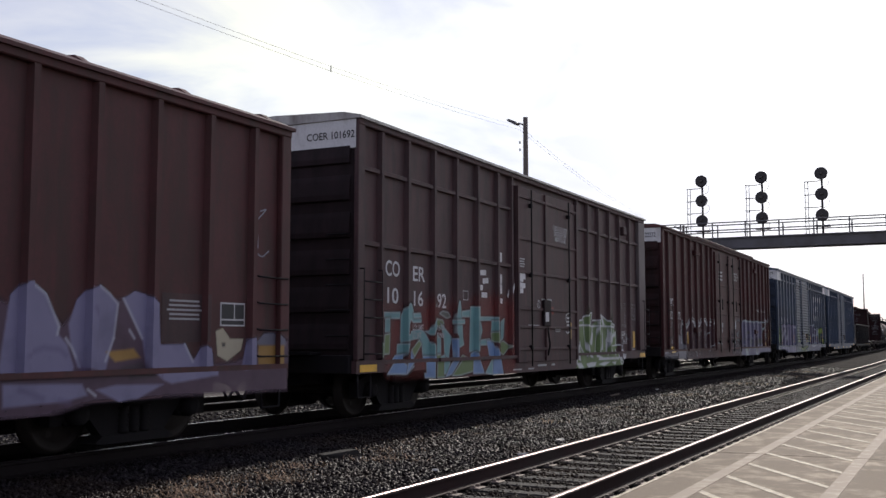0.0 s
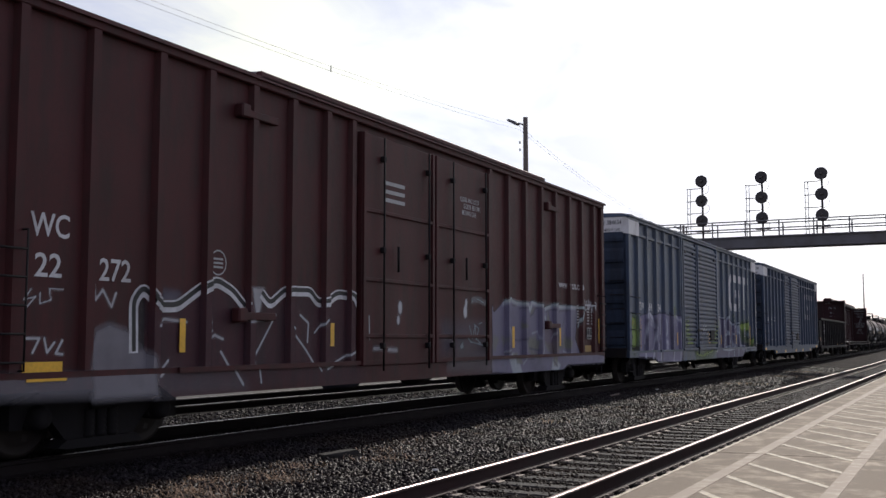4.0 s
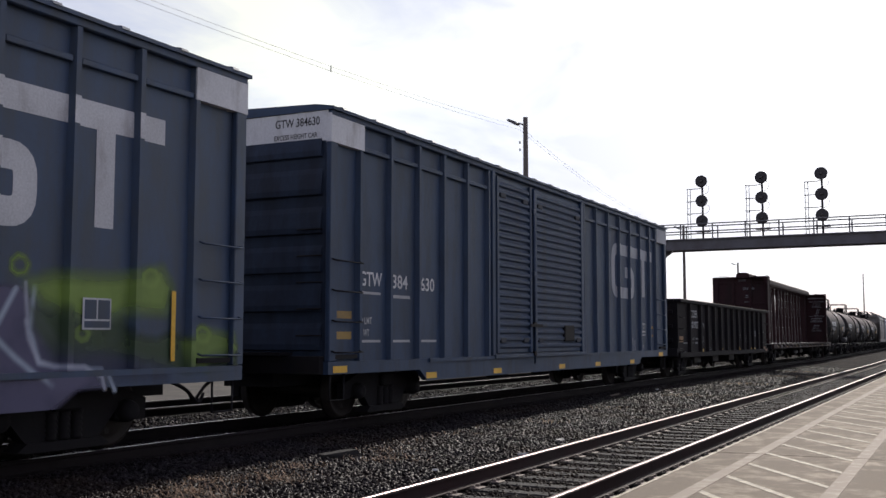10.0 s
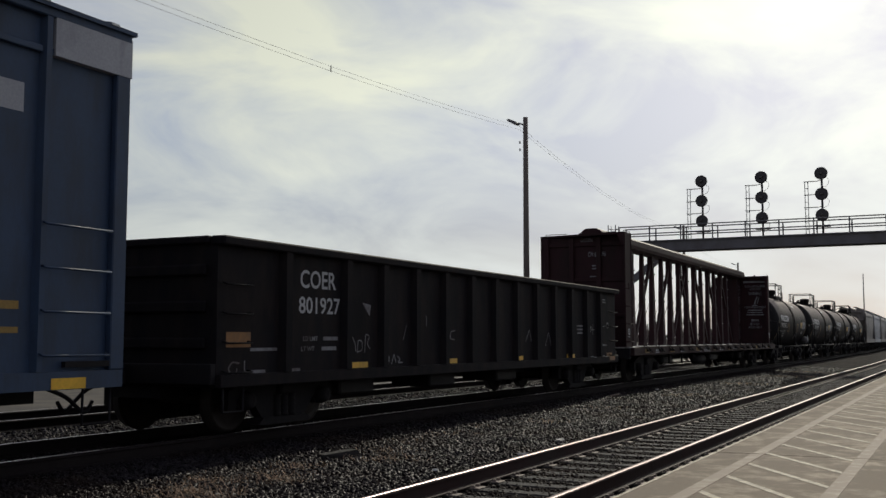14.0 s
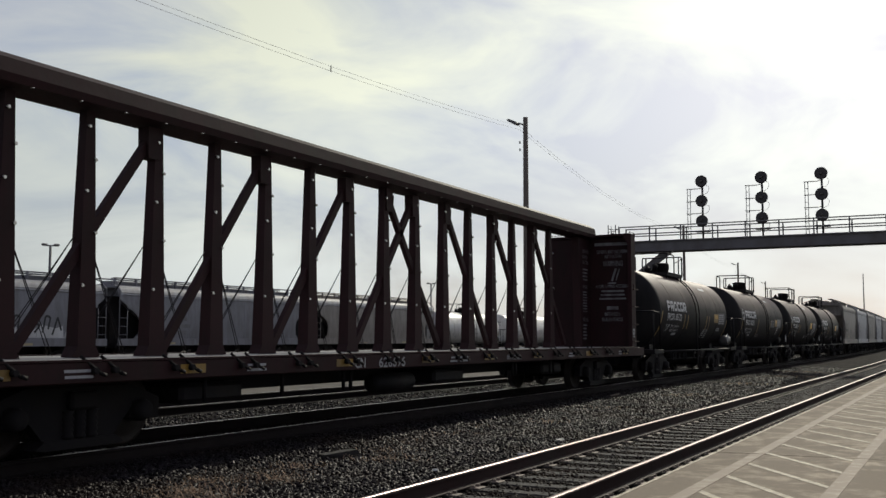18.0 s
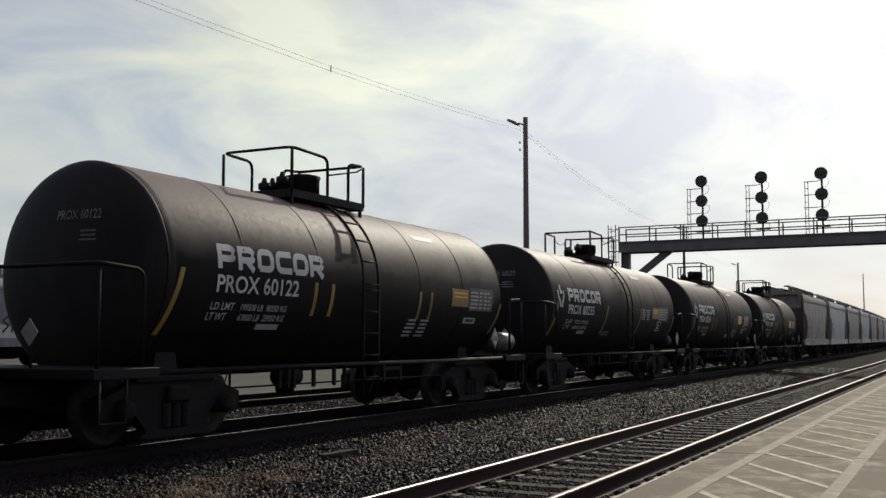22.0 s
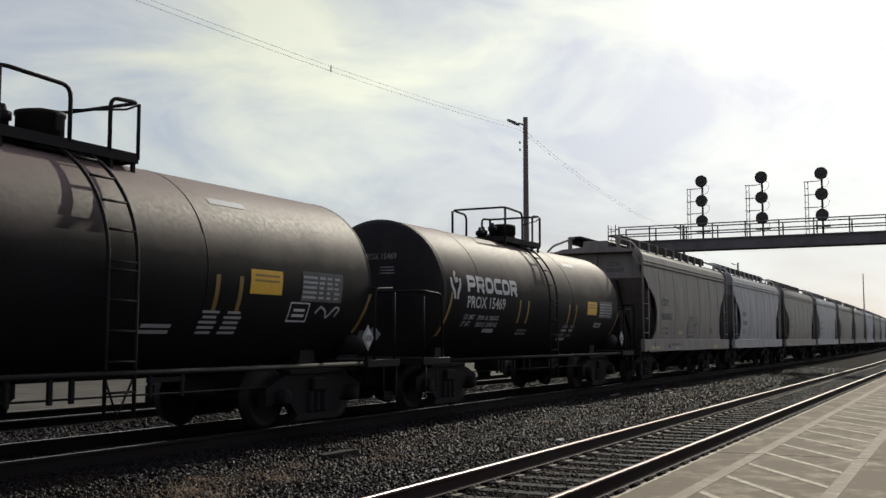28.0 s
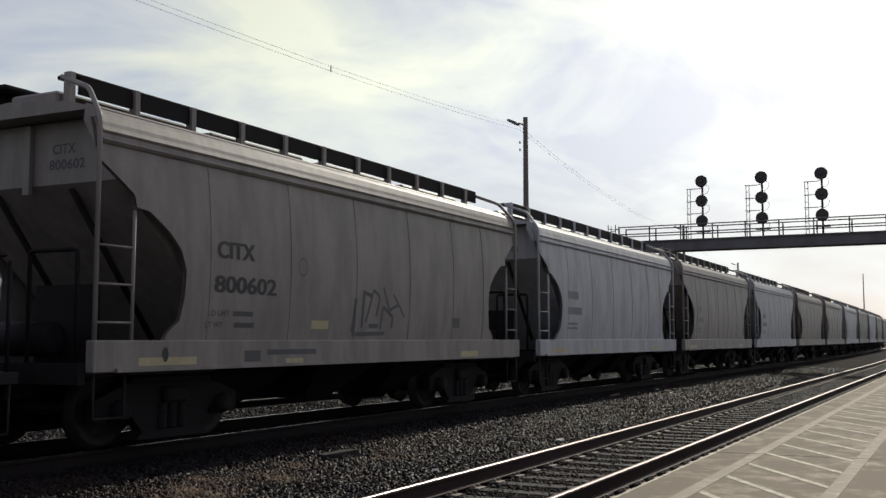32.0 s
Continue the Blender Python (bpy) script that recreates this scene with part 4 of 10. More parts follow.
def ribbed_door(car, face, x0, x1, z0, z1, paint_m, n=23, y=-1.53):
    d = part("door", box(B(), x0, x1, y, SKIN, z0, z1, 0.01), paint_m, car, "corrugated sliding steel door")
    rib = mesh_of("door_rib", prism(B(), [(y, -0.055), (y - 0.045, -0.028), (y - 0.05, 0.02), (y, 0.06)], "x", x0 + 0.1, x1 - 0.1), paint_m)
    for i in range(n):
        z = z0 + 0.14 + (z1 - z0 - 0.28) * i / (n - 1)
        share("door_rib", rib, d, pose(0, 0, z))
        face.cells.append((x0 + 0.1, x1 - 0.1, z - 0.03, z + 0.022, y - 0.05))
    step = (z1 - z0 - 0.28) / (n - 1)
    for i in range(n - 1):
        z = z0 + 0.14 + step * i
        face.cells.append((x0 + 0.1, x1 - 0.1, z + 0.06, z + step - 0.055, y))
    for x in (x0 + 0.05, x1 - 0.05):
        part("door_stile", box(B(), x - 0.05, x + 0.05, y - 0.06, y, z0 + 0.002, z1 - 0.002, 0.01), paint_m, d)
    for zz in (z0 + 0.25, z1 - 0.35):
        for x in (x0 + 0.32, x1 - 0.32):
            part("door_pad", box(B(), x - 0.13, x + 0.13, y - 0.058, y - 0.001, zz - 0.05, zz + 0.05, 0.012), M["pad"], d)
    part("door_track", box(B(), x0 - 0.1, x1 + 0.1, y - 0.07, y - 0.002, z0 - 0.1, z0 - 0.02, 0.01), paint_m, d)
    return d


def lock_gear(car, x, m, y=-1.6):
    part("lock_rod", rod(B(), (x, y, 0.75), (x, y, 4.35), 0.022, n=8), m, car)
    for z in (0.95, 1.55, 2.6, 3.9):
        part("lock_bracket", box(B(), x - 0.07, x + 0.07, y - 0.03, y + 0.07, z - 0.05, z + 0.05, 0.015), M["black"] if z < 2 else m, car)
    part("lock_lever", box(B(), x - 0.3, x + 0.35, y - 0.05, y - 0.02, 1.5, 1.56), M["black"], car)


SIDES = {}


def word(face, car, w, x, z, height, material, width=None, lift=0.0, slant=0.0):
    return coat_part("lettering", face, text_tris(w, x, z, height, width, slant), material, car, "", lift)


def end_word(car, h, w, y, z, height, material, width):
    """Lettering on the car's leading end, which faces the way it travels."""
    bm = B()
    for t in text_tris(w, 0, z, height, width):
        bm.faces.new([bm.verts.new((-h - 0.01, y - p[0], p[1])) for p in t])
    part("lettering", bm, material, car)


# -- brown box car that leaves first --
rng = random.Random(11)
car, h, face = box_car("brown ribbed box car with pale lavender graffiti along its sill", -7.0, 11.45, M["brown_old"],
                       [-8.4, -7.5, -6.6, -5.7, -4.8, -3.9, 3.2, 4.05, 4.93, 5.78, 6.68, 7.6, 8.47], (-1.7, 1.7), eave=4.05, notch=7.05, sill_mid=0.6, roof_h=0.2, group="box cars")
plain_door(car, face, -1.7, 1.7, 0.95, 3.9, M["brown_old"], (1.6, 2.5, 3.3), (-1.2, 0.0, 1.2))
SIDES["first"] = (car, face)
coat_part("graffiti", face, stroke(bend2([(8.65, 2.9), (8.8, 2.95), (8.55, 2.75), (8.5, 2.4), (8.7, 2.3), (8.85, 2.4)], 0.06), 0.02), P_["gray"], car, "white chalk scrawl")
coat_part("data_panel", face, [quad(6.85, 7.62, 1.22, 1.78)], M["umber"], car, "darker repainted panel")
coat_part("stencil", face, bars(6.92, 1.46, 0.62, 0.26, 5, 0.45, rng), M["gray_stencil"], car, "small unreadable stencil", 0.003)
coat_part("data_plate", face, [quad(7.88, 8.36, 1.41, 1.7)], M["stencil"], car, "white outlined data plate")
coat_part("data_plate", face, [quad(7.9, 8.14, 1.5, 1.68), quad(8.16, 8.34, 1.5, 1.68), quad(7.9, 8.34, 1.43, 1.48)], M["dark_stencil"], car, "", 0.003)
ladder(car, 8.55, 9.15, -1.5, 0.95, 2.3, 4, rails=False)

# -- dark umber box car --
rng = random.Random(5)
posts = [-6.95, -6.08, -5.15, -4.28, -3.38, -2.46, 2.87, 3.69, 4.55, 5.4, 6.3]
car, h, face = box_car("dark umber box car with shade-darkened ends and teal graffiti", 13.18, 28.56, M["umber"], posts + [-1.78, 2.1], (-1.72, 2.02), eave=4.58, notch=5.3, sill_mid=0.58,
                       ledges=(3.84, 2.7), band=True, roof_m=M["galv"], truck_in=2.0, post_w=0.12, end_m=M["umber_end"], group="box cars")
part("corner_sheet", box(B(), 7.1, h + 0.003, -1.566, SKIN, 0.95, 4.47, 0.01), M["umber_corner"], car, "wide flat corner sheet, paler towards the top")
face.cells = [c for c in face.cells if c[0] < 7.0 or c[3] < 1.0] + [(7.1, h, 0.95, 4.4, -1.566)]
SIDES["umber"] = (car, face)
d = plain_door(car, face, -1.62, 1.95, 0.78, 4.35, M["umber"], (1.05, 1.5, 1.87, 2.61, 3.29, 4.15), (-0.95, 1.31))
for x in (-0.06,):
    part("door_stile", box(B(), x - 0.03, x + 0.03, -1.6, -1.56, 0.8, 4.33), M["umber"], d)
for w, x, z, wd in (("CO", -6.74, 2.25, 0.46), ("ER", -5.83, 2.21, 0.42), ("10", -6.68, 1.82, 0.36), ("16", -5.8, 1.8, 0.33), ("92", -4.95, 1.79, 0.34)):
    word(face, car, w, x, z, 0.24, M["stencil"], wd)
end_word(car, h, "COER 101692", -0.62, 4.28, 0.11, M["dark_stencil"], 0.86)
end_word(car, h, "EXCESS HEIGHT CAR", 1.1, 4.2, 0.1, M["gray_stencil"], 1.1)
for k, z in enumerate((3.6, 3.15, 2.65)):
    bm = B()
    for q in bars(0, z, 0.5, 0.16, 3, 0.5, rng):
        bm.faces.new([bm.verts.new((-h - 0.06, 0.7 - p[0], p[1])) for p in q])
    part("stencil", bm, M["gray_stencil"], car, "small unreadable stencil")
coat_part("lettering", face, text_tris("LD LMT", -5.86, 1.4, 0.09, 0.38) + text_tris("LT WT", -5.86, 1.27, 0.09, 0.3) + text_tris("213100", -5.05, 1.4, 0.09, 0.34) + text_tris("72900", -5.0, 1.27, 0.09, 0.28), M["gray_stencil"], car, "", 0.015)
for x, z in ((-3.05, 2.5), (-2.95, 2.35), (-3.2, 2.22), (-3.0, 2.08), (-2.3, 2.85), (-2.3, 2.42), (-2.3, 2.22), (-2.28, 2.0), (-1.42, 2.46), (-1.38, 2.34), (-1.42, 2.22)):
    a = rng.uniform(-0.12, 0.12)
    c = [(x + math.cos(a) * sx * 0.13 - math.sin(a) * sz * 0.05, z + math.sin(a) * sx * 0.13 + math.cos(a) * sz * (0.09 if x == -2.3 else 0.05)) for sx, sz in ((-1, -1), (1, -1), (1, 1), (-1, 1))]
    coat_part("paper_label", face, [c], M["white"], car, "white paper label", 0.002)
coat_part("paper_label", face, [[(-1.95, 2.1), (-1.88, 2.06), (-1.7, 2.3), (-1.75, 2.36)]], M["white"], car, "white paper label", 0.01)
coat_part("lettering", face, text_tris("CLOSE AND LOCK", 0.44, 3.63, 0.1, 0.9) + text_tris("DOOR BEFORE", 0.5, 3.51, 0.1, 0.78) + text_tris("MOVING CAR", 0.56, 3.39, 0.1, 0.68), M["stencil"], car)
coat_part("graffiti", face, stroke(disc(-0.44, 1.98, 0.08) + [(-0.36, 1.98)], 0.022) + [quad(-0.45, -0.43, 1.93, 2.03)], M["stencil"], car, "white circle mark")
coat_part("stencil", face, stroke([(-3.92, 1.96), (-3.72, 1.96), (-3.72, 2.12), (-3.92, 2.12), (-3.92, 1.95)], 0.014), M["gray_stencil"], car, "small white outlined square")
coat_part("paper_label", face, [quad(-1.6, -1.2, 2.46, 2.62), quad(-1.6, -1.2, 2.28, 2.38)], M["white"], car, "white paper label", 0.01)
coat_part("stencil", face, bars(-1.6, 2.7, 0.42, 0.2, 4, 0.5, rng), M["gray_stencil"], car, "small unreadable stencil")
coat_part("stencil", face, bars(-0.28, 2.06, 0.6, 0.05, 1, 0.9) + bars(-1.05, 1.5, 0.62, 0.05, 1, 0.9) + bars(0.5, 1.4, 0.4, 0.08, 2, 0.5, rng), M["gray_stencil"], car, "small unreadable stencil")
coat_part("graffiti", face, stroke(disc(1.36, 1.66, 0.17, 16)[1:9], 0.03) + bars(1.22, 1.52, 0.28, 0.24, 3, 0.5, rng) + stroke([(1.2, 1.42), (1.3, 1.38), (1.45, 1.42)], 0.03), M["stencil"], car, "white round scribbled tag")
coat_part("reflector", face, [quad(1.5, 1.58, 1.25, 1.62)], M["yellow_worn"], car, "worn yellow reflective strip", 0.004)
coat_part("graffiti", face, fan(disc(0.38, 1.86, 0.09)), P_["red"], car, "small red paint spot")
coat_part("graffiti", face, fan(disc(5.72, 0.86, 0.14)), M["stencil"], car, "white painted disc")
coat_part("graffiti", face, stroke([(5.67, 0.9), (5.72, 0.92), (5.68, 0.81), (5.73, 0.81)], 0.016) + [quad(5.75, 5.77, 0.81, 0.92)], M["dark_stencil"], car, "dark numerals on the disc", 0.004)
for x, z, w, hh, k in ((5.55, 0.96, 0.2, 0.13, 3), (6.62, 0.95, 0.28, 0.06, 2), (-1.8, 0.62, 0.5, 0.05, 1), (-1.0, 0.62, 0.35, 0.05, 1)):
    coat_part("stencil", face, bars(x, z, w, hh, k, 0.55, rng), M["gray_stencil"], car, "small unreadable stencil")
part("post_bracket", box(B(), 5.55, 5.8, -1.62, SKIN, 3.98, 4.2, 0.02), M["umber"], car)
coat_part("lettering", face, bars(-0.45, 0.68, 0.5, 0.045, 1, 0.9) + bars(0.35, 0.68, 0.2, 0.045, 1, 0.9), M["gray_stencil"], car)
part("door_latch_box", box(B(), -0.26, 0.12, -1.63, -1.56, 1.52, 2.08, 0.015), M["umber_end"], d, "dark latch plate on the door")
part("latch_card", box(B(), -0.22, -0.02, -1.634, -1.628, 1.62, 1.82), M["white"], d, "white instruction card")
part("latch_lever", tube(B(), bent([(0.0, -1.6, 1.5), (-0.05, -1.64, 1.3), (0.02, -1.64, 1.12), (-0.02, -1.6, 0.9)], 0.06, 3), 0.02, 6), M["black"], d)
coat_part("graffiti", face, [quad(6.7, 6.9, 1.02, 1.46)], M["yellow"], car, "", 0.003)
rows = [("EXH", "17-0"), ("EXW", "10-8"), ("EW", "9-7"), ("IL", "50-6"), ("IW", "9-6"), ("IH", "13-1"), ("CU FT", "6275")]
for i, (a, b) in enumerate(rows):
    coat_part("lettering", face, text_tris(a, 5.55, 2.13 - 0.095 * i, 0.07) + text_tris(b, 5.92, 2.13 - 0.095 * i, 0.07), M["worn_stencil"], car)
rows = [("EXH W", "8-2"), ("EXW H", "6-8"), ("EW H", "15-8"), ("EMPTY CG", "5-2"), ("FLOOR H", "3-8")]
for i, (a, b) in enumerate(rows):
    coat_part("lettering", face, text_tris(a, 6.47, 2.13 - 0.092 * i, 0.066, 0.3 if len(a) < 6 else 0.42) + text_tris(b, 6.86, 2.13 - 0.092 * i, 0.066), M["worn_stencil"], car)
for w, x, z, wd in (("THROUGH", 5.47, 1.34, 0.52), ("THE", 5.6, 1.23, 0.22), ("WINDS", 5.8, 1.12, 0.34)):
    coat_part("graffiti", face, text_tris(w, x, z, 0.12, wd, 0.1), M["stencil"], car, "white hand-drawn tag")
coat_part("reflector", face, [quad(-7.6, -7.1, 0.76, 0.9), quad(7.16, 7.66, 0.76, 0.9)], M["yellow"], car, "yellow reflective strip")
ladder(car, -7.62, -7.08, POST, 0.95, 2.3, 5)
ladder(car, 7.37, 7.84, POST, 0.95, 2.3, 4)

# -- red-brown box car with two doors --
rng = random.Random(8)
posts = [-8.6, -7.66, -6.65, -5.78, -4.92, -4.05, -3.2, -2.52, 2.45, 3.35, 4.25, 5.15, 6.0, 6.9, 7.75, 8.62]
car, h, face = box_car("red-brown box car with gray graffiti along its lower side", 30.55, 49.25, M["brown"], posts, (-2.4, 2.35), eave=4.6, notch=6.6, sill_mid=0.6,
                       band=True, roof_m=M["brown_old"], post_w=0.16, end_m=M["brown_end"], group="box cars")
SIDES["red"] = (car, face)
for sy in (-1, 1):
    part("roof_rail", box(B(), -4.9, 5.18, *sorted((sy * 1.5, sy * 1.6)), 4.6, 4.7, 0.012), M["brown"], car, "raised door track over the eave")
part("raised_roof", prism(B(), [(-1.5, 4.63), (-1.5, 4.7), (0, 4.8), (1.5, 4.7), (1.5, 4.63)], "x", -4.9, 5.18), M["galv"], car)
d = plain_door(car, face, -2.32, 0.0, 0.85, 4.38, M["brown"], (1.3, 2.15, 3.2), (-1.75, -0.25))
part("door_handle", rod(B(), (-1.3, -1.62, 2.3), (-1.3, -1.62, 2.7), 0.02, n=6), M["black"], d)
d2 = plain_door(car, face, 0.06, 2.3, 0.85, 4.38, M["brown"], (1.3, 2.15, 3.2), (0.68, 2.05))
part("door_handle", rod(B(), (1.2, -1.62, 2.3), (1.2, -1.62, 2.7), 0.02, n=6), M["black"], d2)
for w, x, z, wd in (("WC", -8.4, 2.27, 0.5), ("22", -8.33, 1.87, 0.34), ("272", -7.48, 1.87, 0.46)):
    word(face, car, w, x, z, 0.23, M["stencil"], wd)
end_word(car, h, "WC 22272", -0.75, 4.3, 0.14, M["dark_stencil"], 0.6)
for k, z in enumerate((3.75, 3.25, 2.75)):
    bm = B()
    for q in bars(0, z, 0.5, 0.16, 3, 0.5, rng):
        bm.faces.new([bm.verts.new((-h - 0.06, 0.7 - p[0], p[1])) for p in q])
    part("stencil", bm, M["gray_stencil"], car, "small unreadable stencil")
waves = ([(-6.95, 1.1), (-6.97, 1.66), (-6.83, 1.81), (-6.68, 1.72), (-6.6, 1.62), (-6.26, 1.63), (-5.85, 1.86), (-5.55, 1.95), (-5.25, 1.84), (-5.0, 1.65)],
         [(-4.66, 1.84), (-4.48, 1.7), (-4.16, 1.89), (-3.55, 1.91), (-3.36, 1.76), (-3.12, 1.78), (-2.86, 1.9), (-2.5, 1.89), (-2.4, 1.75)])
for wave in waves:
    pts = bend2(wave, 0.08, 3)
    coat_part("graffiti", face, stroke(pts, 0.14), P_["white"], car, "white graffiti outline", 0.003)
    coat_part("graffiti", face, stroke([(x, z + 0.018) for x, z in pts], 0.06), P_["black"], car, "black graffiti outline", 0.006)
coat_part("reflector", face, [quad(-9.06, -8.98, 1.12, 1.93), quad(-6.23, -6.13, 1.1, 1.49), quad(-3.05, -2.95, 1.15, 1.48), quad(3.58, 3.7, 1.08, 1.5), quad(6.26, 6.36, 1.1, 1.5), quad(9.0, 9.06, 1.15, 1.75)], M["yellow"], car, "yellow reflective strip", 0.018)
coat_part("reflector", face, [quad(-8.45, -7.95, 0.84, 1.03)], M["yellow"], car, "yellow data panel", 0.01)
coat_part("stencil", face, stroke(disc(-5.54, 2.18, 0.15) + [(-5.39, 2.18)], 0.018) + bars(-5.63, 2.1, 0.18, 0.15, 3, 0.5), M["gray_stencil"], car, "round stencil mark")
coat_part("stencil", face, bars(-1.7, 3.35, 0.75, 0.4, 3, 0.45, rng), M["gray_stencil"], car, "small unreadable stencil", 0.002)
for w, x, z, wd in (("CLOSE AND LOCK", 1.05, 3.72, 0.8), ("DOOR BEFORE", 1.2, 3.6, 0.7), ("MOVING CAR", 1.12, 3.48, 0.6)):
    word(face, car, w, x, z, 0.085, M["gray_stencil"], wd, 0.002)
word(face, car, "www", 6.29, 2.4, 0.17, M["stencil"], 0.58, 0.002)
word(face, car, ".cn.ca", 7.07, 2.4, 0.17, M["stencil"], 0.7, 0.002)
coat_part("data_plate", face, [quad(8.12, 8.47, 1.25, 1.52)], M["stencil"], car, "white outlined data plate", 0.02)
coat_part("data_plate", face, [quad(8.135, 8.29, 1.33, 1.505), quad(8.305, 8.455, 1.33, 1.505), quad(8.135, 8.455, 1.262, 1.315)], M["dark_stencil"], car, "", 0.023)
for x in (-5.2, 5.42):
    for z in (4.12, 1.55):
        part("bracket", box(B(), x - 0.08, x + 0.1, -1.61, SKIN, z - 0.09, z + 0.09, 0.02), M["brown"], car)
        part("hinge_arm", box(B(), x + 0.1, x + 0.75, -1.56, SKIN, z - 0.06, z + 0.04, 0.01), M["brown"], car)
ladder(car, -9.1, -8.55, POST, 0.95, 2.3, 5)
ladder(car, 8.75, 9.2, POST, 0.95, 2.3, 5)
coat_part("stencil", face, bars(8.1, 1.58, 0.22, 0.42, 6, 0.4, rng) + bars(8.42, 1.58, 0.12, 0.42, 6, 0.4, rng), M["gray_stencil"], car, "small unreadable stencil", 0.02)
coat_part("stencil", face, bars(7.42, 1.6, 0.14, 0.46, 7, 0.4, rng), M["gray_stencil"], car, "small unreadable stencil", 0.02)
coat_part("data_panel", face, [quad(8.0, 8.45, 0.95, 1.1)], M["yellow_worn"], car, "worn yellow data panel", 0.01)


# -- two blue box cars with corrugated doors --
def blue_car(label, x0, x1, paint_m, number, full, rng_seed):
    mark = M["stencil"] if full else M["dull_stencil"]
    rng = random.Random(rng_seed)
    posts = [-8.4, -7.47, -6.52, -5.6, -4.65, -3.72, 1.78, 2.7, 3.66, 4.62, 5.56, 6.52, 7.46, 8.38 if full else 8.13]
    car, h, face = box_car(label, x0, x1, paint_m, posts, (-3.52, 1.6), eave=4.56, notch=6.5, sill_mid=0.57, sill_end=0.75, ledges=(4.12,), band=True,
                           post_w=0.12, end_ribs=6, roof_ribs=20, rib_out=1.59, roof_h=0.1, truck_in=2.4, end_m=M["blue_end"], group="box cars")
    ribbed_door(car, face, -3.45, -1.66, 0.98, 4.4, paint_m)
    ribbed_door(car, face, -1.48, 1.52, 0.98, 4.4, paint_m)
    lock_gear(car, -1.57, paint_m)
    for x in (-3.55, 1.6):
        part("door_frame", box(B(), x - 0.07, x + 0.07, -1.57, SKIN, 0.94, 4.5, 0.01), paint_m, car)
    for sx in (-1, 1):
        part("corner_patch", box(B(), *sorted((sx * (8.34 if sx < 0 or full else 8.2), sx * (h + 0.003))), -1.558, SKIN, 4.08, 4.5), M["white"] if sx < 0 or full else M["dull_stencil"], car, "white painted top corner")
    word(face, car, "GTW", -8.32, 2.06, 0.21, M["stencil"], 0.66)
    word(face, car, "384", -7.33, 2.06, 0.21, M["stencil"], 0.5)
    word(face, car, number, -6.38, 2.06, 0.21, M["stencil"], 0.5)
    end_word(car, h, "GTW 384" + number, -0.58, 4.34, 0.12, M["dark_stencil"], 0.78)
    end_word(car, h, "EXCESS HEIGHT CAR", -0.56, 4.16, 0.07, M["dark_stencil"], 0.76)
    # white emblem: a rounded open ring running into a crossbar with a stem
    ring = bend2([(7.9, 3.6), (4.22, 3.6), (4.22, 2.47), (5.4, 2.47)], 0.34, 7) + bend2([(5.6, 2.47), (5.95, 2.47), (5.95, 3.02), (5.25, 3.02)], 0.2, 5)
    em = stroke(ring, 0.29)
    em += [quad(6.86, 7.13, 2.42, 3.455)]
    coat_part("emblem", face, em, mark, car, "large white painted emblem")
    ladder(car, -9.2, -8.45, POST, 0.95, 2.7, 4, rails=False, stand=0.06)
    ladder(car, 8.45 if full else 8.12, 9.2 if full else 8.98, POST, 0.95 if full else 0.98, 2.7, 4, rails=False, stand=0.06, material=paint_m)
    part("hole_cover", box(B(), 0.26, 0.88, -1.6, -1.52, 1.2, 1.56, 0.02), M["black"], car, "dark square door hatch")
    for x in (-8.8, 8.75):
        part("step_plate", box(B(), x - 0.3, x + 0.3, -1.552, -1.5, 0.97, 1.03), M["black"], car)
    if full:
        SIDES["blue"] = (car, face)
        coat_part("reflector", face, [quad(-6.48, -6.38, 1.06, 1.45), quad(-4.05, -3.96, 1.06, 1.45), quad(-8.38, -8.32, 1.0, 1.83), quad(-0.05, 0.05, 1.1, 1.5), quad(2.4, 2.48, 1.05, 1.4), quad(5.2, 5.28, 1.05, 1.4), quad(8.05, 8.12, 1.0, 1.8)], M["yellow"], car, "yellow reflective strip", 0.022)
    else:
        coat_part("reflector", face, [quad(x - 0.19, x + 0.19, 0.6 if abs(x) < 6.4 else 0.77, 0.7 if abs(x) < 6.4 else 0.93) for x in (-8.95, -6.1, -3.35, 0.2, 2.7, 5.6)], M["yellow"], car, "yellow reflective patch")
        coat_part("reflector", face, [quad(8.29, 8.74, 0.755, 0.866)], M["yellow"], car, "yellow reflective patch")
        coat_part("data_panel", face, [quad(-9.0, -8.55, 1.55, 1.66), quad(-9.0, -8.55, 1.25, 1.36), quad(7.57, 7.92, 1.31, 1.37), quad(7.57, 7.92, 1.54, 1.62)], M["yellow_worn"], car, "dull yellow data panel")
        coat_part("stencil", face, [quad(-8.38, -7.7, 1.93, 1.97), quad(-7.4, -6.75, 1.9, 1.95), quad(-8.38, -7.7, 1.2, 1.24), quad(-7.4, -6.75, 1.2, 1.24), quad(-6.45, -5.8, 1.2, 1.24)], M["gray_stencil"], car, "worn white underline")
        coat_part("lettering", face, text_tris("LD LMT", -8.36, 1.48, 0.1, 0.4) + text_tris("LT WT", -8.36, 1.3, 0.1, 0.32), M["gray_stencil"], car)
        coat_part("graffiti", face, sum((stroke(bend2([(x, 0.85), (x + 0.15, 1.3 - 0.05 * k), (x + 0.2, 0.9)], 0.05, 3), 0.025) for k, x in enumerate((5.75, 5.95, 6.5, 6.75))), []), P_["gray"], car, "faint white scribble")
    coat_part("data_plate", face, [quad(6.72, 7.12, 1.35, 1.68)], M["stencil"], car, "white outlined data plate", 0.014)
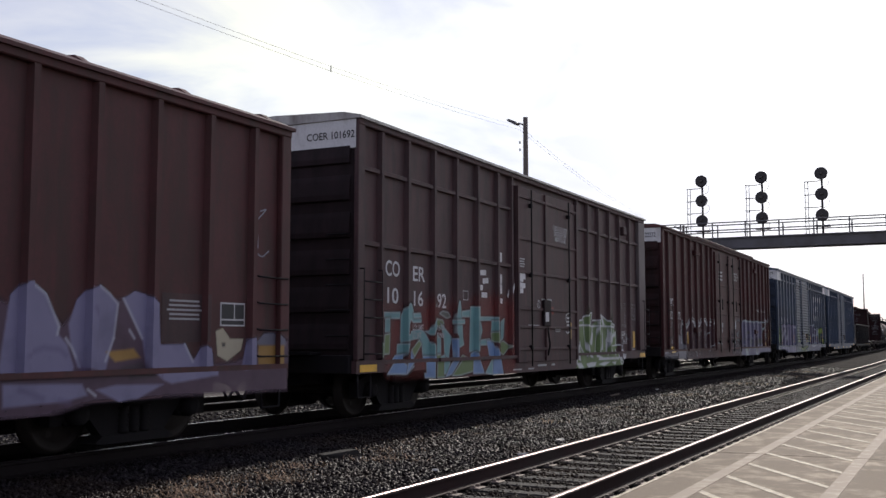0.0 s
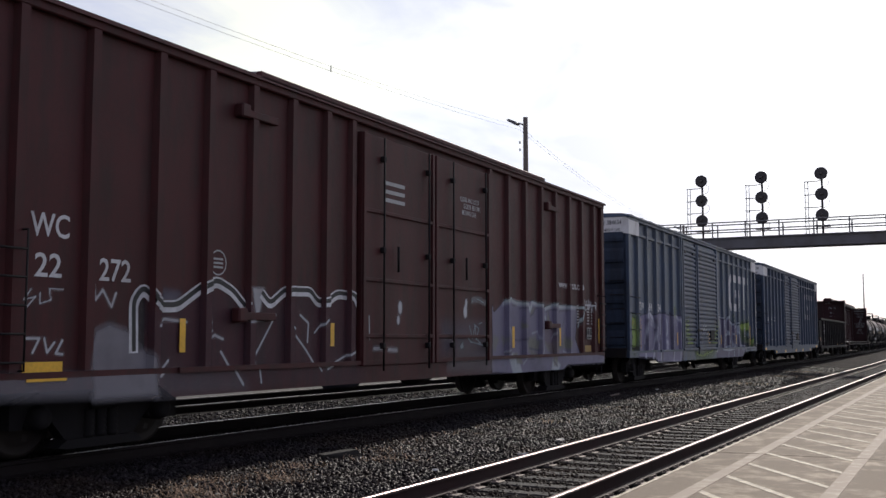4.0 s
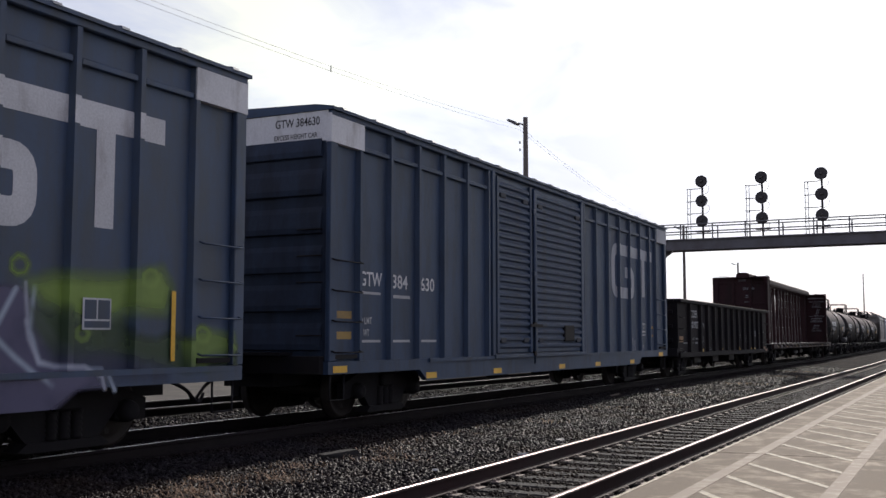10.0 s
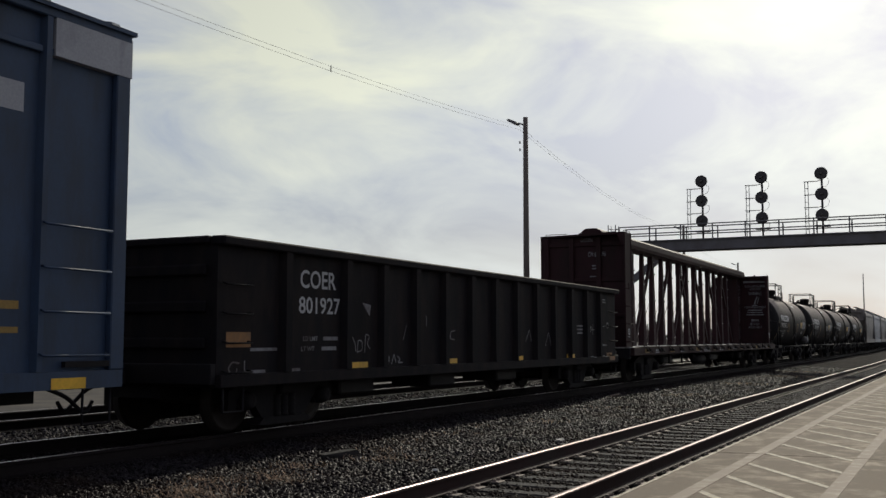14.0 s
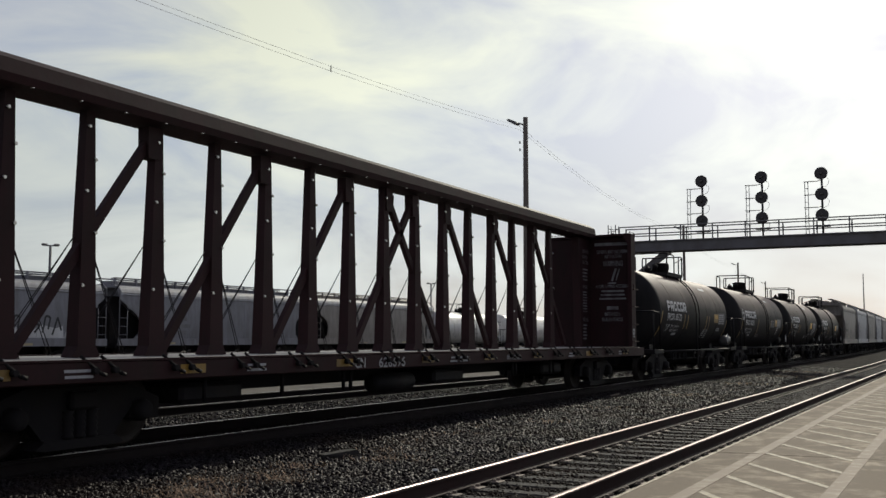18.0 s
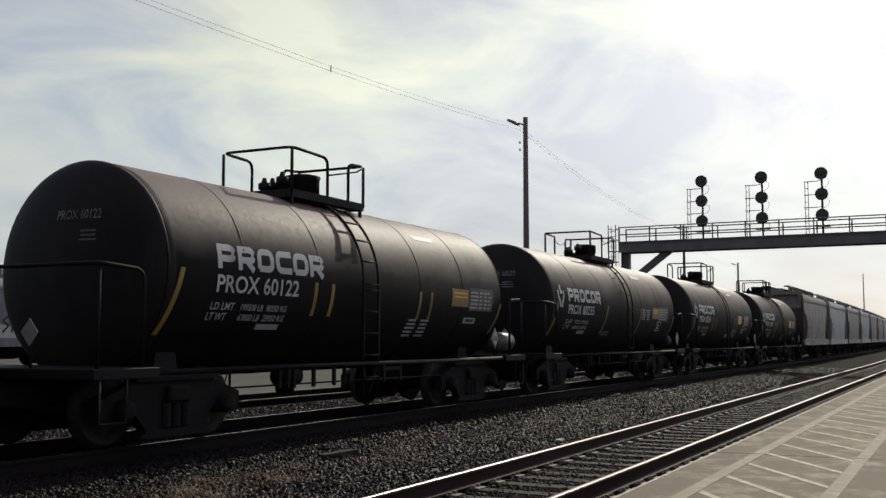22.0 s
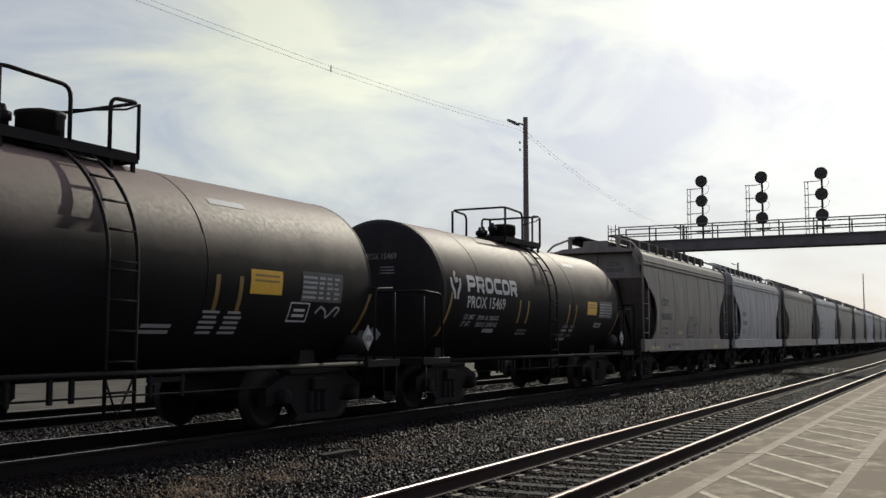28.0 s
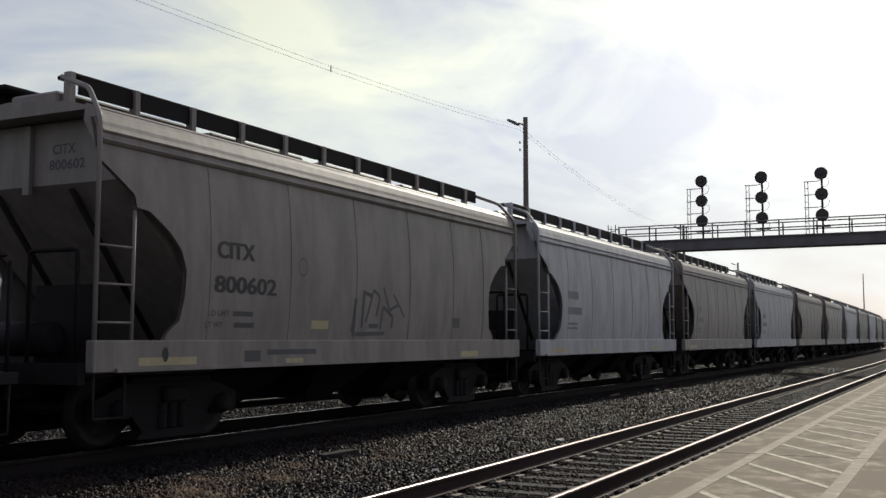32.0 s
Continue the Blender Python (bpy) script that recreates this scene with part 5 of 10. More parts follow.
    coat_part("data_plate", face, [quad(6.745, 6.91, 1.46, 1.66), quad(6.93, 7.1, 1.46, 1.66), quad(6.745, 7.1, 1.37, 1.44)], M["blue"], car, "", 0.017)
    return car


blue_car("blue box car with corrugated doors and violet and lime graffiti", 51.38, 70.0, M["blue"], "634", True, 3)
blue_car("clean blue box car with corrugated doors and yellow reflectors", 71.95, 90.47, M["blue_b"], "630", False, 4)


# -- low open gondola --
def gondola():
    rng = random.Random(21)
    car, h = car_base("gondola_car", "black open gondola car with rusty scuffed sides", 92.12, 108.12, 1.95, group="open cars")
    zt, zb = 2.5, 0.66
    part("floor", box(B(), -h + 0.1, h - 0.1, -1.4, 1.4, 0.85, 0.95), M["gond"], car)
    for sy in (-1, 1):
        part("side_wall", box(B(), -h, h, *sorted((sy * 1.38, sy * 1.45)), zb, zt - 0.1), M["gond"], car, "black steel side wall")
        part("top_rail", box(B(), -h - 0.02, h + 0.02, *sorted((sy * 1.34, sy * 1.57)), zt - 0.1, zt + 0.02, 0.02), M["gond"], car)
        part("side_sill", box(B(), -h, h, *sorted((sy * 1.45, sy * 1.53)), zb, zb + 0.16, 0.01), M["gond"], car)
    pm = mesh_of("side_post", prism(B(), [(-0.11, 0.0), (-0.07, -0.1), (0.07, -0.1), (0.11, 0.0)], "z", zb + 0.163, zt - 0.1), M["gond"])
    xs = [-6.62, *[-5.1 + 1.07 * i for i in range(11)], 6.6]
    for x in xs:
        share("side_post", pm, car, pose(x, -1.45, 0))
        share("side_post", pm, car, pose(x, 1.45, 0, 0, 0, 180))
    for sx in (-1, 1):
        part("end_wall", box(B(), *sorted((sx * (h - 0.08), sx * h)), -1.38, 1.38, zb, zt - 0.05), M["gond"], car)
        part("end_rail", box(B(), *sorted((sx * (h - 0.12), sx * (h + 0.06))), -1.34, 1.34, zt - 0.08, zt + 0.02, 0.02), M["gond"], car)
        for z in (1.2, 1.65, 2.1):
            part("end_rib", box(B(), *sorted((sx * h, sx * (h + 0.06))), -1.3, 1.3, z - 0.07, z + 0.07, 0.02), M["gond"], car)
        part("end_sill", box(B(), *sorted((sx * h, sx * (h + 0.1))), -1.45, 1.45, 0.7, 0.95, 0.01), M["black"], car)
        ladder(car, sx * (h - 0.6), sx * (h - 0.1), -1.46, 0.75, 2.2, 4, rails=False, stand=0.08)
        part("stirrup", tube(B(), [(sx * (h - 0.1), -1.48, zb), (sx * (h - 0.1), -1.48, 0.36), (sx * (h - 0.5), -1.48, 0.36), (sx * (h - 0.5), -1.48, zb)], 0.016, 5), M["black"], car)
    part("underframe", box(B(), -h + 0.2, h - 0.2, -0.4, 0.4, 0.5, 0.848), M["black"], car)
    for x in (-4.3, -1.4, 1.5):
        part("underframe_box", box(B(), x - 0.5, x + 0.5, -1.2, -0.42, 0.42, 0.66, 0.03), M["black"], car)
    cells, pos = [], -h
    for x in xs:
        cells += [(pos, x - 0.11, zb + 0.16, zt - 0.1, -1.45), (x - 0.07, x + 0.07, zb + 0.16, zt - 0.1, -1.55)]
        pos = x + 0.11
    cells += [(pos, h, zb + 0.16, zt - 0.1, -1.45), (-h, h, zb, zb + 0.16, -1.53)]
    face = Face(cells)
    for word_, x, z, hh, wd in (("COER", -6.24, 1.96, 0.24, 0.9), ("801927", -6.27, 1.61, 0.22, 1.04)):
        coat_part("lettering", face, text_tris(word_, x, z, hh, wd), M["gray_stencil"], car, "worn white stencilled lettering")
    for word_, x, z, wd in (("LD LMT", -6.16, 1.23, 0.36), ("LT WT", -6.2, 1.09, 0.32)):
        coat_part("lettering", face, text_tris(word_, x, z, 0.06, wd), M["dim_stencil"], car)
        coat_part("stencil", face, bars(x + 0.5, z, 0.38, 0.06, 1, 0.9), M["dim_stencil"], car, "small unreadable stencil")
    for x0, x1, z0, z1 in ((-7.82, -7.33, 1.15, 1.34), (7.27, 7.7, 0.72, 0.91)):
        coat_part("reflector", face, [quad(x0, x1, z0, z1)], M["orange_worn"], car, "dull orange panel")
    for x in (-4.88, -1.78, 1.3, 4.35):
        coat_part("reflector", face, [quad(x, x + 0.45, 0.825, 0.91)], M["yellow"], car, "yellow reflective patch")
    for x0, x1, z in ((-7.33, -6.76, 1.12), (-7.31, -7.01, 0.84), (-6.49, -6.22, 0.84), (6.66, 7.29, 1.1), (6.86, 7.12, 0.83), (6.04, 6.23, 0.82)):
        coat_part("stencil", face, [quad(x0, x1, z - 0.02, z + 0.02)], M["dim_stencil"], car, "faint gray stencil line")
    coat_part("stencil", face, bars(6.81, 2.14, 0.42, 0.12, 2, 0.45, rng), M["dim_stencil"], car, "small unreadable stencil")
    coat_part("stencil", face, bars(5.0, 1.35, 0.5, 0.25, 3, 0.45, rng), M["dim_stencil"], car, "small unreadable stencil")
    coat_part("scuff", face, [[(-4.61, 1.8), (-4.35, 1.77), (-4.38, 1.6)]], M["dim_stencil"], car, "pale scuff")
    for pts, w in (([(-7.55, 0.95), (-7.7, 0.97), (-7.78, 0.88), (-7.7, 0.82), (-7.6, 0.84), (-7.6, 0.89)], 0.02), ([(-7.45, 0.98), (-7.45, 0.84), (-7.36, 0.84)], 0.02), ([(-4.89, 1.3), (-4.8, 1.18), (-4.78, 1.07)], 0.02), ([(-4.74, 1.06), (-4.72, 1.24), (-4.6, 1.22), (-4.6, 1.08), (-4.74, 1.06)], 0.018),
                   ([(-4.52, 1.05), (-4.5, 1.33), (-4.38, 1.3), (-4.46, 1.18), (-4.36, 1.1)], 0.02), ([(-3.92, 0.9), (-3.9, 0.99), (-3.78, 0.99), (-3.78, 0.88), (-3.9, 0.88)], 0.02), ([(-3.7, 0.86), (-3.62, 1.02), (-3.56, 0.88)], 0.02), ([(-3.52, 0.98), (-3.42, 0.94), (-3.5, 0.88), (-3.34, 0.88)], 0.02),
                   ([(-3.33, 1.24), (-3.19, 1.52)], 0.012), ([(-2.52, 1.64), (-2.52, 1.47)], 0.012), ([(-1.42, 1.4), (-1.6, 1.38), (-1.62, 1.26), (-1.44, 1.24)], 0.02), ([(3.0, 1.1), (3.2, 1.4), (3.35, 1.1)], 0.025), ([(1.9, 1.2), (2.1, 1.45), (2.2, 1.2)], 0.025),
                   ([(5.98, 1.48), (6.07, 1.57), (6.1, 1.48), (6.0, 1.42)], 0.022), ([(6.2, 1.62), (6.19, 1.34)], 0.02), ([(6.1, 1.48), (6.32, 1.48)], 0.02), ([(7.25, 1.58), (7.3, 1.66), (7.42, 1.64), (7.42, 1.54), (7.3, 1.52), (7.25, 1.58)], 0.02), ([(6.95, 1.55), (7.15, 1.58)], 0.02)):
        coat_part("graffiti", face, stroke(bend2(pts, 0.04, 3), w), M["dim_stencil"], car, "chalk scrawl")
    return car


gondola()


# -- flat car with a tall centre truss and bulkheads --
def centre_beam():
    rng = random.Random(31)
    car, h = car_base("centre_beam_car", "empty red-brown flat car with tall centre truss and end bulkheads", 109.5, 132.42, 2.8, group="open cars")
    zd = 1.03
    part("deck", box(B(), -h, h, -1.42, 1.42, zd - 0.1, zd), M["deck"], car, "worn pale deck boards")
    for sy in (-1, 1):
        part("side_sill", box(B(), -h, h, *sorted((sy * 1.42, sy * 1.55)), 0.8, zd - 0.01, 0.012), M["beam"], car)
        part("deck_edge", box(B(), -h + 0.6, h - 0.6, *sorted((sy * 1.4, sy * 1.56)), zd - 0.008, zd + 0.012), M["beam"], car)
    part("underframe", box(B(), -h, h, -0.4, 0.4, 0.55, zd - 0.101), M["black"], car)
    for x in (-6.6, 0.0, 5.2):
        part("underframe_box", box(B(), x - 0.6, x + 0.6, -1.2, -0.41, 0.48, 0.72, 0.05), M["black"], car)
    for x in (-6.9, -5.3, -3.75, -3.55, 2.66, 2.83, 4.78, 5.0):
        part("hanging_rod", rod(B(), (x, -1.3, 0.82), (x, -1.3, 0.5), 0.03, n=6), M["black"], car)
    part("air_tank", lathe(B(), [(-2.55, 0.06), (-2.5, 0.15), (-1.3, 0.15), (-1.25, 0.06)], "x", 14, (0, -1.05, 0.55)), M["black"], car)
    # top chord
    bm = B()
    prism(bm, [(-0.3, 4.08), (-0.33, 4.17), (-0.3, 4.34), (-0.16, 4.43), (0.16, 4.43), (0.3, 4.34), (0.33, 4.17), (0.3, 4.08)], "x", -h + 1.1, h - 0.42)
    part("top_chord", bm, M["beam"], car, "deep rolled top chord")
    # tapered posts
    bm = B()
    va = [bm.verts.new(p) for p in ((-0.15, -0.1, zd), (0.15, -0.1, zd), (0.15, 0.1, zd), (-0.15, 0.1, zd))]
    vb = [bm.verts.new(p) for p in ((-0.07, -0.06, 4.06), (0.07, -0.06, 4.06), (0.07, 0.06, 4.06), (-0.07, 0.06, 4.06))]
    for i in range(4):
        bm.faces.new((va[i], va[(i + 1) % 4], vb[(i + 1) % 4], vb[i]))
    bm.faces.new(va[::-1])
    bm.faces.new(vb)
    for sx in (-1, 1):
        prism(bm, [(sx * 0.14, zd), (sx * 0.22, zd + 0.005), (sx * 0.145, zd + 0.14)], "y", -0.1, 0.1)
    post_me = mesh_of("truss_post", bm, M["beam"])
    # bright metal studs added in place of daylight showing through slots
    stud_me = mesh_of("cable_lug", rod(B(), (0, -0.13, 0.0), (0, -0.09, 0.0), 0.022, n=6), M["tread"])
    xs = [-8.85 + 1.215 * i for i in range(15)]
    for x in xs:
        share("truss_post", post_me, car, pose(x, 0, 0))
        for k, z in enumerate((1.9, 2.55, 3.05, 3.45, 3.85)):
            w = 0.15 - 0.026 * (z - zd)
            share("cable_lug", stud_me, car, pose(x + (w - 0.02 if k % 2 else 0.03 - w), 0.02, z))
    for i in range(28):
        share("cable_lug", stud_me, car, pose(-10.2 + 0.73 * i, -0.17, 4.09))
    winch = B()
    rod(winch, (0, -1.56, 0.93), (0, -1.62, 0.93), 0.035, n=10)
    rod(winch, (-0.12, -1.5, 1.08), (0.05, -1.62, 0.9), 0.018, n=5)
    rod(winch, (0.05, -1.62, 0.9), (0.12, -1.62, 0.88), 0.022, n=5)
    winch_me = mesh_of("winch", winch, M["truck"])
    for x in [xs[0] - 1.3] + xs + [xs[-1] + 1.3]:
        for dx in (-0.12, 0.16):
            share("winch", winch_me, car, pose(x + dx, 0, 0))
        share("winch", winch_me, car, pose(x, 0, 0, 0, 0, 180))

    # diagonals over two bays, from the foot of one post to the head of the next but one
    def diagonal(xb, xt):
        d = Vector((xt - xb, 0, 2.75)).normalized()
        n = Vector((-d.z, 0, d.x)) * 0.06
        a, b = Vector((xb, 0, 1.13)), Vector((xt, 0, 3.92))
        bm = B()
        vs = [[bm.verts.new((p.x + s * n.x, y, p.z + s * n.z)) for p in (a, b) for s in (-1, 1)] for y in (-0.045, 0.045)]
        for q in vs:
            bm.faces.new((q[0], q[1], q[3], q[2]))
        for i, j in ((0, 1), (1, 3), (3, 2), (2, 0)):
            bm.faces.new((vs[0][i], vs[0][j], vs[1][j], vs[1][i]))
        part("diagonal", bm, M["beam"], car)
        part("gusset", prism(B(), [(xt - 0.13, 3.62), (xt + 0.1, 3.62), (xt + 0.14, 3.9), (xt + 0.05, 4.05), (xt - 0.14, 4.04)], "y", -0.09, 0.09), M["beam"], car)
    for i in (2, 4, 6, 8):
        diagonal(xs[i - 2] + 0.2, xs[i] - 0.1)
    for i in (7, 9, 11):
        diagonal(xs[i + 2] - 0.2, xs[i] + 0.1)
    diagonal(xs[14] + 1.1, xs[13] + 0.1)
    diagonal(xs[0] - 0.2, xs[0] - 1.9)
    # tie-down cables crossed between the posts
    for i in range(0, 14):
        bm = B()
        for d in (0.0, 0.06):
            rod(bm, (xs[i] + 0.11, 0.05, 2.5), (xs[i + 1] - 0.16 - d, 0.3, zd + 0.02), 0.006, n=4)
            rod(bm, (xs[i + 1] - 0.11, 0.05, 2.5), (xs[i] + 0.16 + d, 0.3, zd + 0.02), 0.006, n=4)
        part("tie_cable", bm, M["black"], car)
    # bulkheads: a plate, a deep flange down its near side, a cap, and a web plate that joins it to the truss
    for sx in (-1, 1):
        xo, xi = (-h, -h + 0.55) if sx < 0 else (h, h - 0.42)
        xp = xi if sx < 0 else xo
        x0, x1 = (xp - 0.1, xp) if sx < 0 else (xp - 0.1, xp)
        b = part("bulkhead", box(B(), x0, x1, -1.28, 1.3, zd, 4.12), M["beam"], car, "solid steel end bulkhead")
        fl = B()
        box(fl, *sorted((xi, xo)), -1.33, -1.283, zd - 0.2, 2.6, 0.008)
        box(fl, *sorted((xi, xo)), -1.33, -1.283, 2.78, 4.18, 0.008)
        mid = (xi + xo) / 2
        box(fl, min(xi, xo), mid - 0.05, -1.33, -1.283, 2.6, 2.78)
        box(fl, mid + 0.02, max(xi, xo), -1.33, -1.283, 2.6, 2.78)
        part("bulkhead_flange", fl, M["beam"], b, "deep side flange with a hand slot")
        part("flange_edge", box(B(), *((xi - 0.03, xi + 0.02) if sx < 0 else (xi - 0.02, xi + 0.03)), -1.345, -1.24, zd, 4.17, 0.006), M["beam"], b)
        cap = B()
        ys = (-1.283, 1.3)
        far = xp - 0.12 if sx < 0 else xp - 0.12
        va = [cap.verts.new((*p, 4.125)) for p in ((min(xi, xo), ys[0]), (max(xi, xo), ys[0]), (xp, ys[1]), (far, ys[1]))]
        vb = [cap.verts.new((v.co.x, v.co.y, 4.18)) for v in va]
        cap.faces.new(va[::-1])
        cap.faces.new(vb)
        for i in range(4):
            cap.faces.new((va[i], va[(i + 1) % 4], vb[(i + 1) % 4], vb[i]))
        part("bulkhead_cap", cap, M["beam"], b)
        out = -1 if sx < 0 else 1
        base = x0 if sx < 0 else x1
        for y in (-0.45, 0.35, 1.1):
            part("bulkhead_rib", box(B(), *sorted((base, base + out * 0.09)), y - 0.07, y + 0.07, zd, 4.1, 0.01), M["beam"], b)
        for z in (1.9, 2.9, 3.9):
            part("bulkhead_rail", box(B(), *sorted((base, base + out * 0.05)), -1.25, 1.25, z - 0.05, z + 0.05, 0.01), M["beam"], b)
        part("corner_gusset", prism(B(), [(-1.28, 4.12), (-1.28, 3.8), (-1.1, 4.12)], "x", *sorted((base, xo if sx < 0 else xi))), M["beam"], b)
        for y in (-0.7, 0.1):
            part("cap_hook", box(B(), xp - 0.1, xp - 0.04, y - 0.04, y + 0.04, 4.18, 4.24), M["beam"], b)
        part("hand_rail", tube(B(), [(xp - 0.05, 0.55, 4.18), (xp - 0.05, 0.55, 4.23), (xp - 0.05, 1.15, 4.23), (xp - 0.05, 1.15, 4.18)], 0.012, 5), M["beam"], b)
        part("hand_rail", tube(B(), [(xi, -1.3, 4.18), (xi, -1.3, 4.22), (xo, -1.3, 4.22), (xo, -1.3, 4.18)], 0.01, 5), M["beam"], b)
        for k in range(4):
            z = 1.3 + 0.48 * k - 0.12
            part("grab_iron", tube(B(), [(xi, -1.33, z), (xi, -1.4, z), (xo, -1.4, z), (xo, -1.33, z)], 0.011, 5), M["beam"], b)
        part("end_sill", box(B(), *sorted((sx * h, sx * (h + 0.12))), -1.45, 1.45, 0.72, 1.0), M["black"], car)
        wp = part("web_plate", box(B(), *sorted((sx * (h - 0.95), sx * (h - 0.1) if sx > 0 else -h + 0.55)), -0.05, 0.05, zd, 4.06), M["beam"], car, "solid web plate beside the bulkhead")
        if sx > 0:
            part("web_column", prism(B(), [(h - 1.28, 4.06), (h - 1.08, zd), (h - 0.95, zd), (h - 0.95, 4.06)], "y", -0.11, 0.11), M["beam"], wp)

    # print: plain bars where it cannot be read
    def print_on(name, put, tris_sets, m, label):
        for tris in tris_sets:
            bm = B()
            for t in tris:
                bm.faces.new([bm.verts.new(put(p)) for p in t])
            part(name, bm, m, car, label)
    on_plate = lambda p: (h - 0.104, -p[0], p[1])
    print_on("stencil", on_plate, [
        bars(0.18, 3.87, 1.0, 0.11, 1, 0.8), text_tris("GENERAL AND UNLOADING", 0.25, 3.66, 0.1, 0.92), text_tris("INSTRUCTION", 0.48, 3.53, 0.09, 0.48),
        text_tris("WARNING", 0.42, 3.3, 0.15, 0.58), text_tris("AVOID TIPPING ACCIDENT", 0.2, 2.69, 0.09, 1.0), bars(0.22, 2.33, 0.95, 0.32, 3, 0.45, rng),
        bars(0.52, 2.06, 0.34, 0.12, 1, 0.8), text_tris("BETWEEN", 0.46, 1.9, 0.1, 0.44), text_tris("BULKHEADS", 0.38, 1.75, 0.1, 0.6)], M["dim_stencil"], "worn white stencil on the bulkhead")
    print_on("stencil", on_plate, [stroke([(0.68, 2.88), (0.8, 3.24)], 0.06) + stroke([(0.8, 2.9), (0.9, 3.22)], 0.03) + [quad(0.55, 0.8, 2.8, 2.84)]], M["dim_stencil"], "white pictogram of a leaning stack")
    on_web = lambda p: (p[0], -0.054, p[1])
    x = h - 0.9
    print_on("stencil", on_web, [
        text_tris("LOADING AND", x, 3.66, 0.1, 0.62), text_tris("UNLOADING", x, 3.5, 0.1, 0.52), text_tris("INSTRUCTION", x, 3.34, 0.1, 0.58), bars(x, 2.86, 0.6, 0.38, 4, 0.45, rng),
        text_tris("SAFETY FIRST", x, 2.66, 0.09, 0.55), bars(x, 1.98, 0.5, 0.62, 8, 0.45, rng), text_tris("WARNING", x, 1.74, 0.11, 0.55), bars(x, 1.22, 0.45, 0.46, 5, 0.45, rng)], M["dim_stencil"], "worn white stencil on the web plate")
    on_lead = lambda p: (-h + 0.449, -p[0], p[1])
    print_on("stencil", on_lead, [
        text_tris("CN 626696", 0.12, 3.56, 0.13, 0.52), bars(0.2, 3.18, 0.3, 0.16, 2, 0.5, rng), bars(0.14, 2.9, 0.4, 0.13, 2, 0.5, rng), bars(0.12, 2.3, 0.5, 0.42, 4, 0.45, rng),
        bars(0.1, 2.02, 0.4, 0.12, 2, 0.5, rng), text_tris("CAUTION", -0.1, 3.98, 0.09, 0.36)], M["dim_stencil"], "worn white stencil on the leading bulkhead")
    face = Face([(-h, h, 0.5, 1.0, -1.55), (-h, -h + 0.55, 1.0, 4.1, -1.33), (h - 0.42, h, 1.0, 4.1, -1.33)])
    coat_part("lettering", face, text_tris("CN", -3.84, 0.83, 0.145, 0.3), M["gray_stencil"], car)
    coat_part("lettering", face, text_tris("626696", -3.14, 0.825, 0.145, 0.83), M["gray_stencil"], car)
    coat_part("lettering", face, text_tris("WWW.CN.CA", 1.78, 0.85, 0.09, 0.74), M["gray_stencil"], car)
    for x, w in ((-9.4, 0.5), (-6.4, 0.4), (-0.7, 0.3), (-0.3, 0.34), (5.3, 0.4), (8.26, 0.2), (9.04, 0.32)):
        coat_part("stencil", face, bars(x, 0.84, w, 0.12, 2, 0.5, rng), M["gray_stencil"], car, "small unreadable stencil")
    coat_part("reflector", face, [quad(x, x + 0.44, 0.86, 0.965) for x in (-10.44, -7.63, -4.34, -1.73, 0.75, 3.2, 6.53, 9.47)], M["yellow_worn"], car, "dull ochre patch")
    for x in (-h + 0.26, h - 0.24):
        coat_part("emblem", face, stroke(disc(x, 1.45, 0.07, 14) + [(x + 0.07, 1.45)], 0.045), M["gray_stencil"], car, "round white mark")
        coat_part("stencil", face, [quad(x - 0.07, x + 0.07, 1.3, 1.325)], M["gray_stencil"], car, "small unreadable stencil")
    return car


centre_beam()


# -- black tank cars --
TANKS = {
    1: dict(hl=4.63, hr=4.98, half=5.9, px=-3.74, po=-0.35, seams=(-3.2, -1.45, 1.6, 3.25), pairs=((-1.59, -1.15), (1.58, 1.99)), panel=2.82, table=3.58, text=(1.31, 1.28), front=-4.42, placard=4.36),
    2: dict(hl=5.27, hr=5.38, half=6.15, px=-4.26, po=0.2, seams=(-3.65, -1.75, 1.75, 3.45), pairs=(), panel=2.94, table=3.65, text=(1.85, 1.78), front=-5.0, placard=5.15),
    3: dict(hl=5.33, hr=5.4, half=6.1, px=-4.33, po=-0.15, seams=(-3.6, -1.8, 1.55), pairs=((-2.19, -1.71), (1.71, 2.17)), panel=2.4, table=3.59, text=(1.55, 1.3), front=-5.0, placard=5.1),
    4: dict(hl=5.06, hr=5.2, half=6.1, px=-4.05, po=0.15, seams=(-3.47, 1.69), pairs=((-1.55, -1.09), (1.44, 1.91)), panel=2.76, table=3.69, text=(1.31, 1.25), front=-4.75, placard=5.0)}


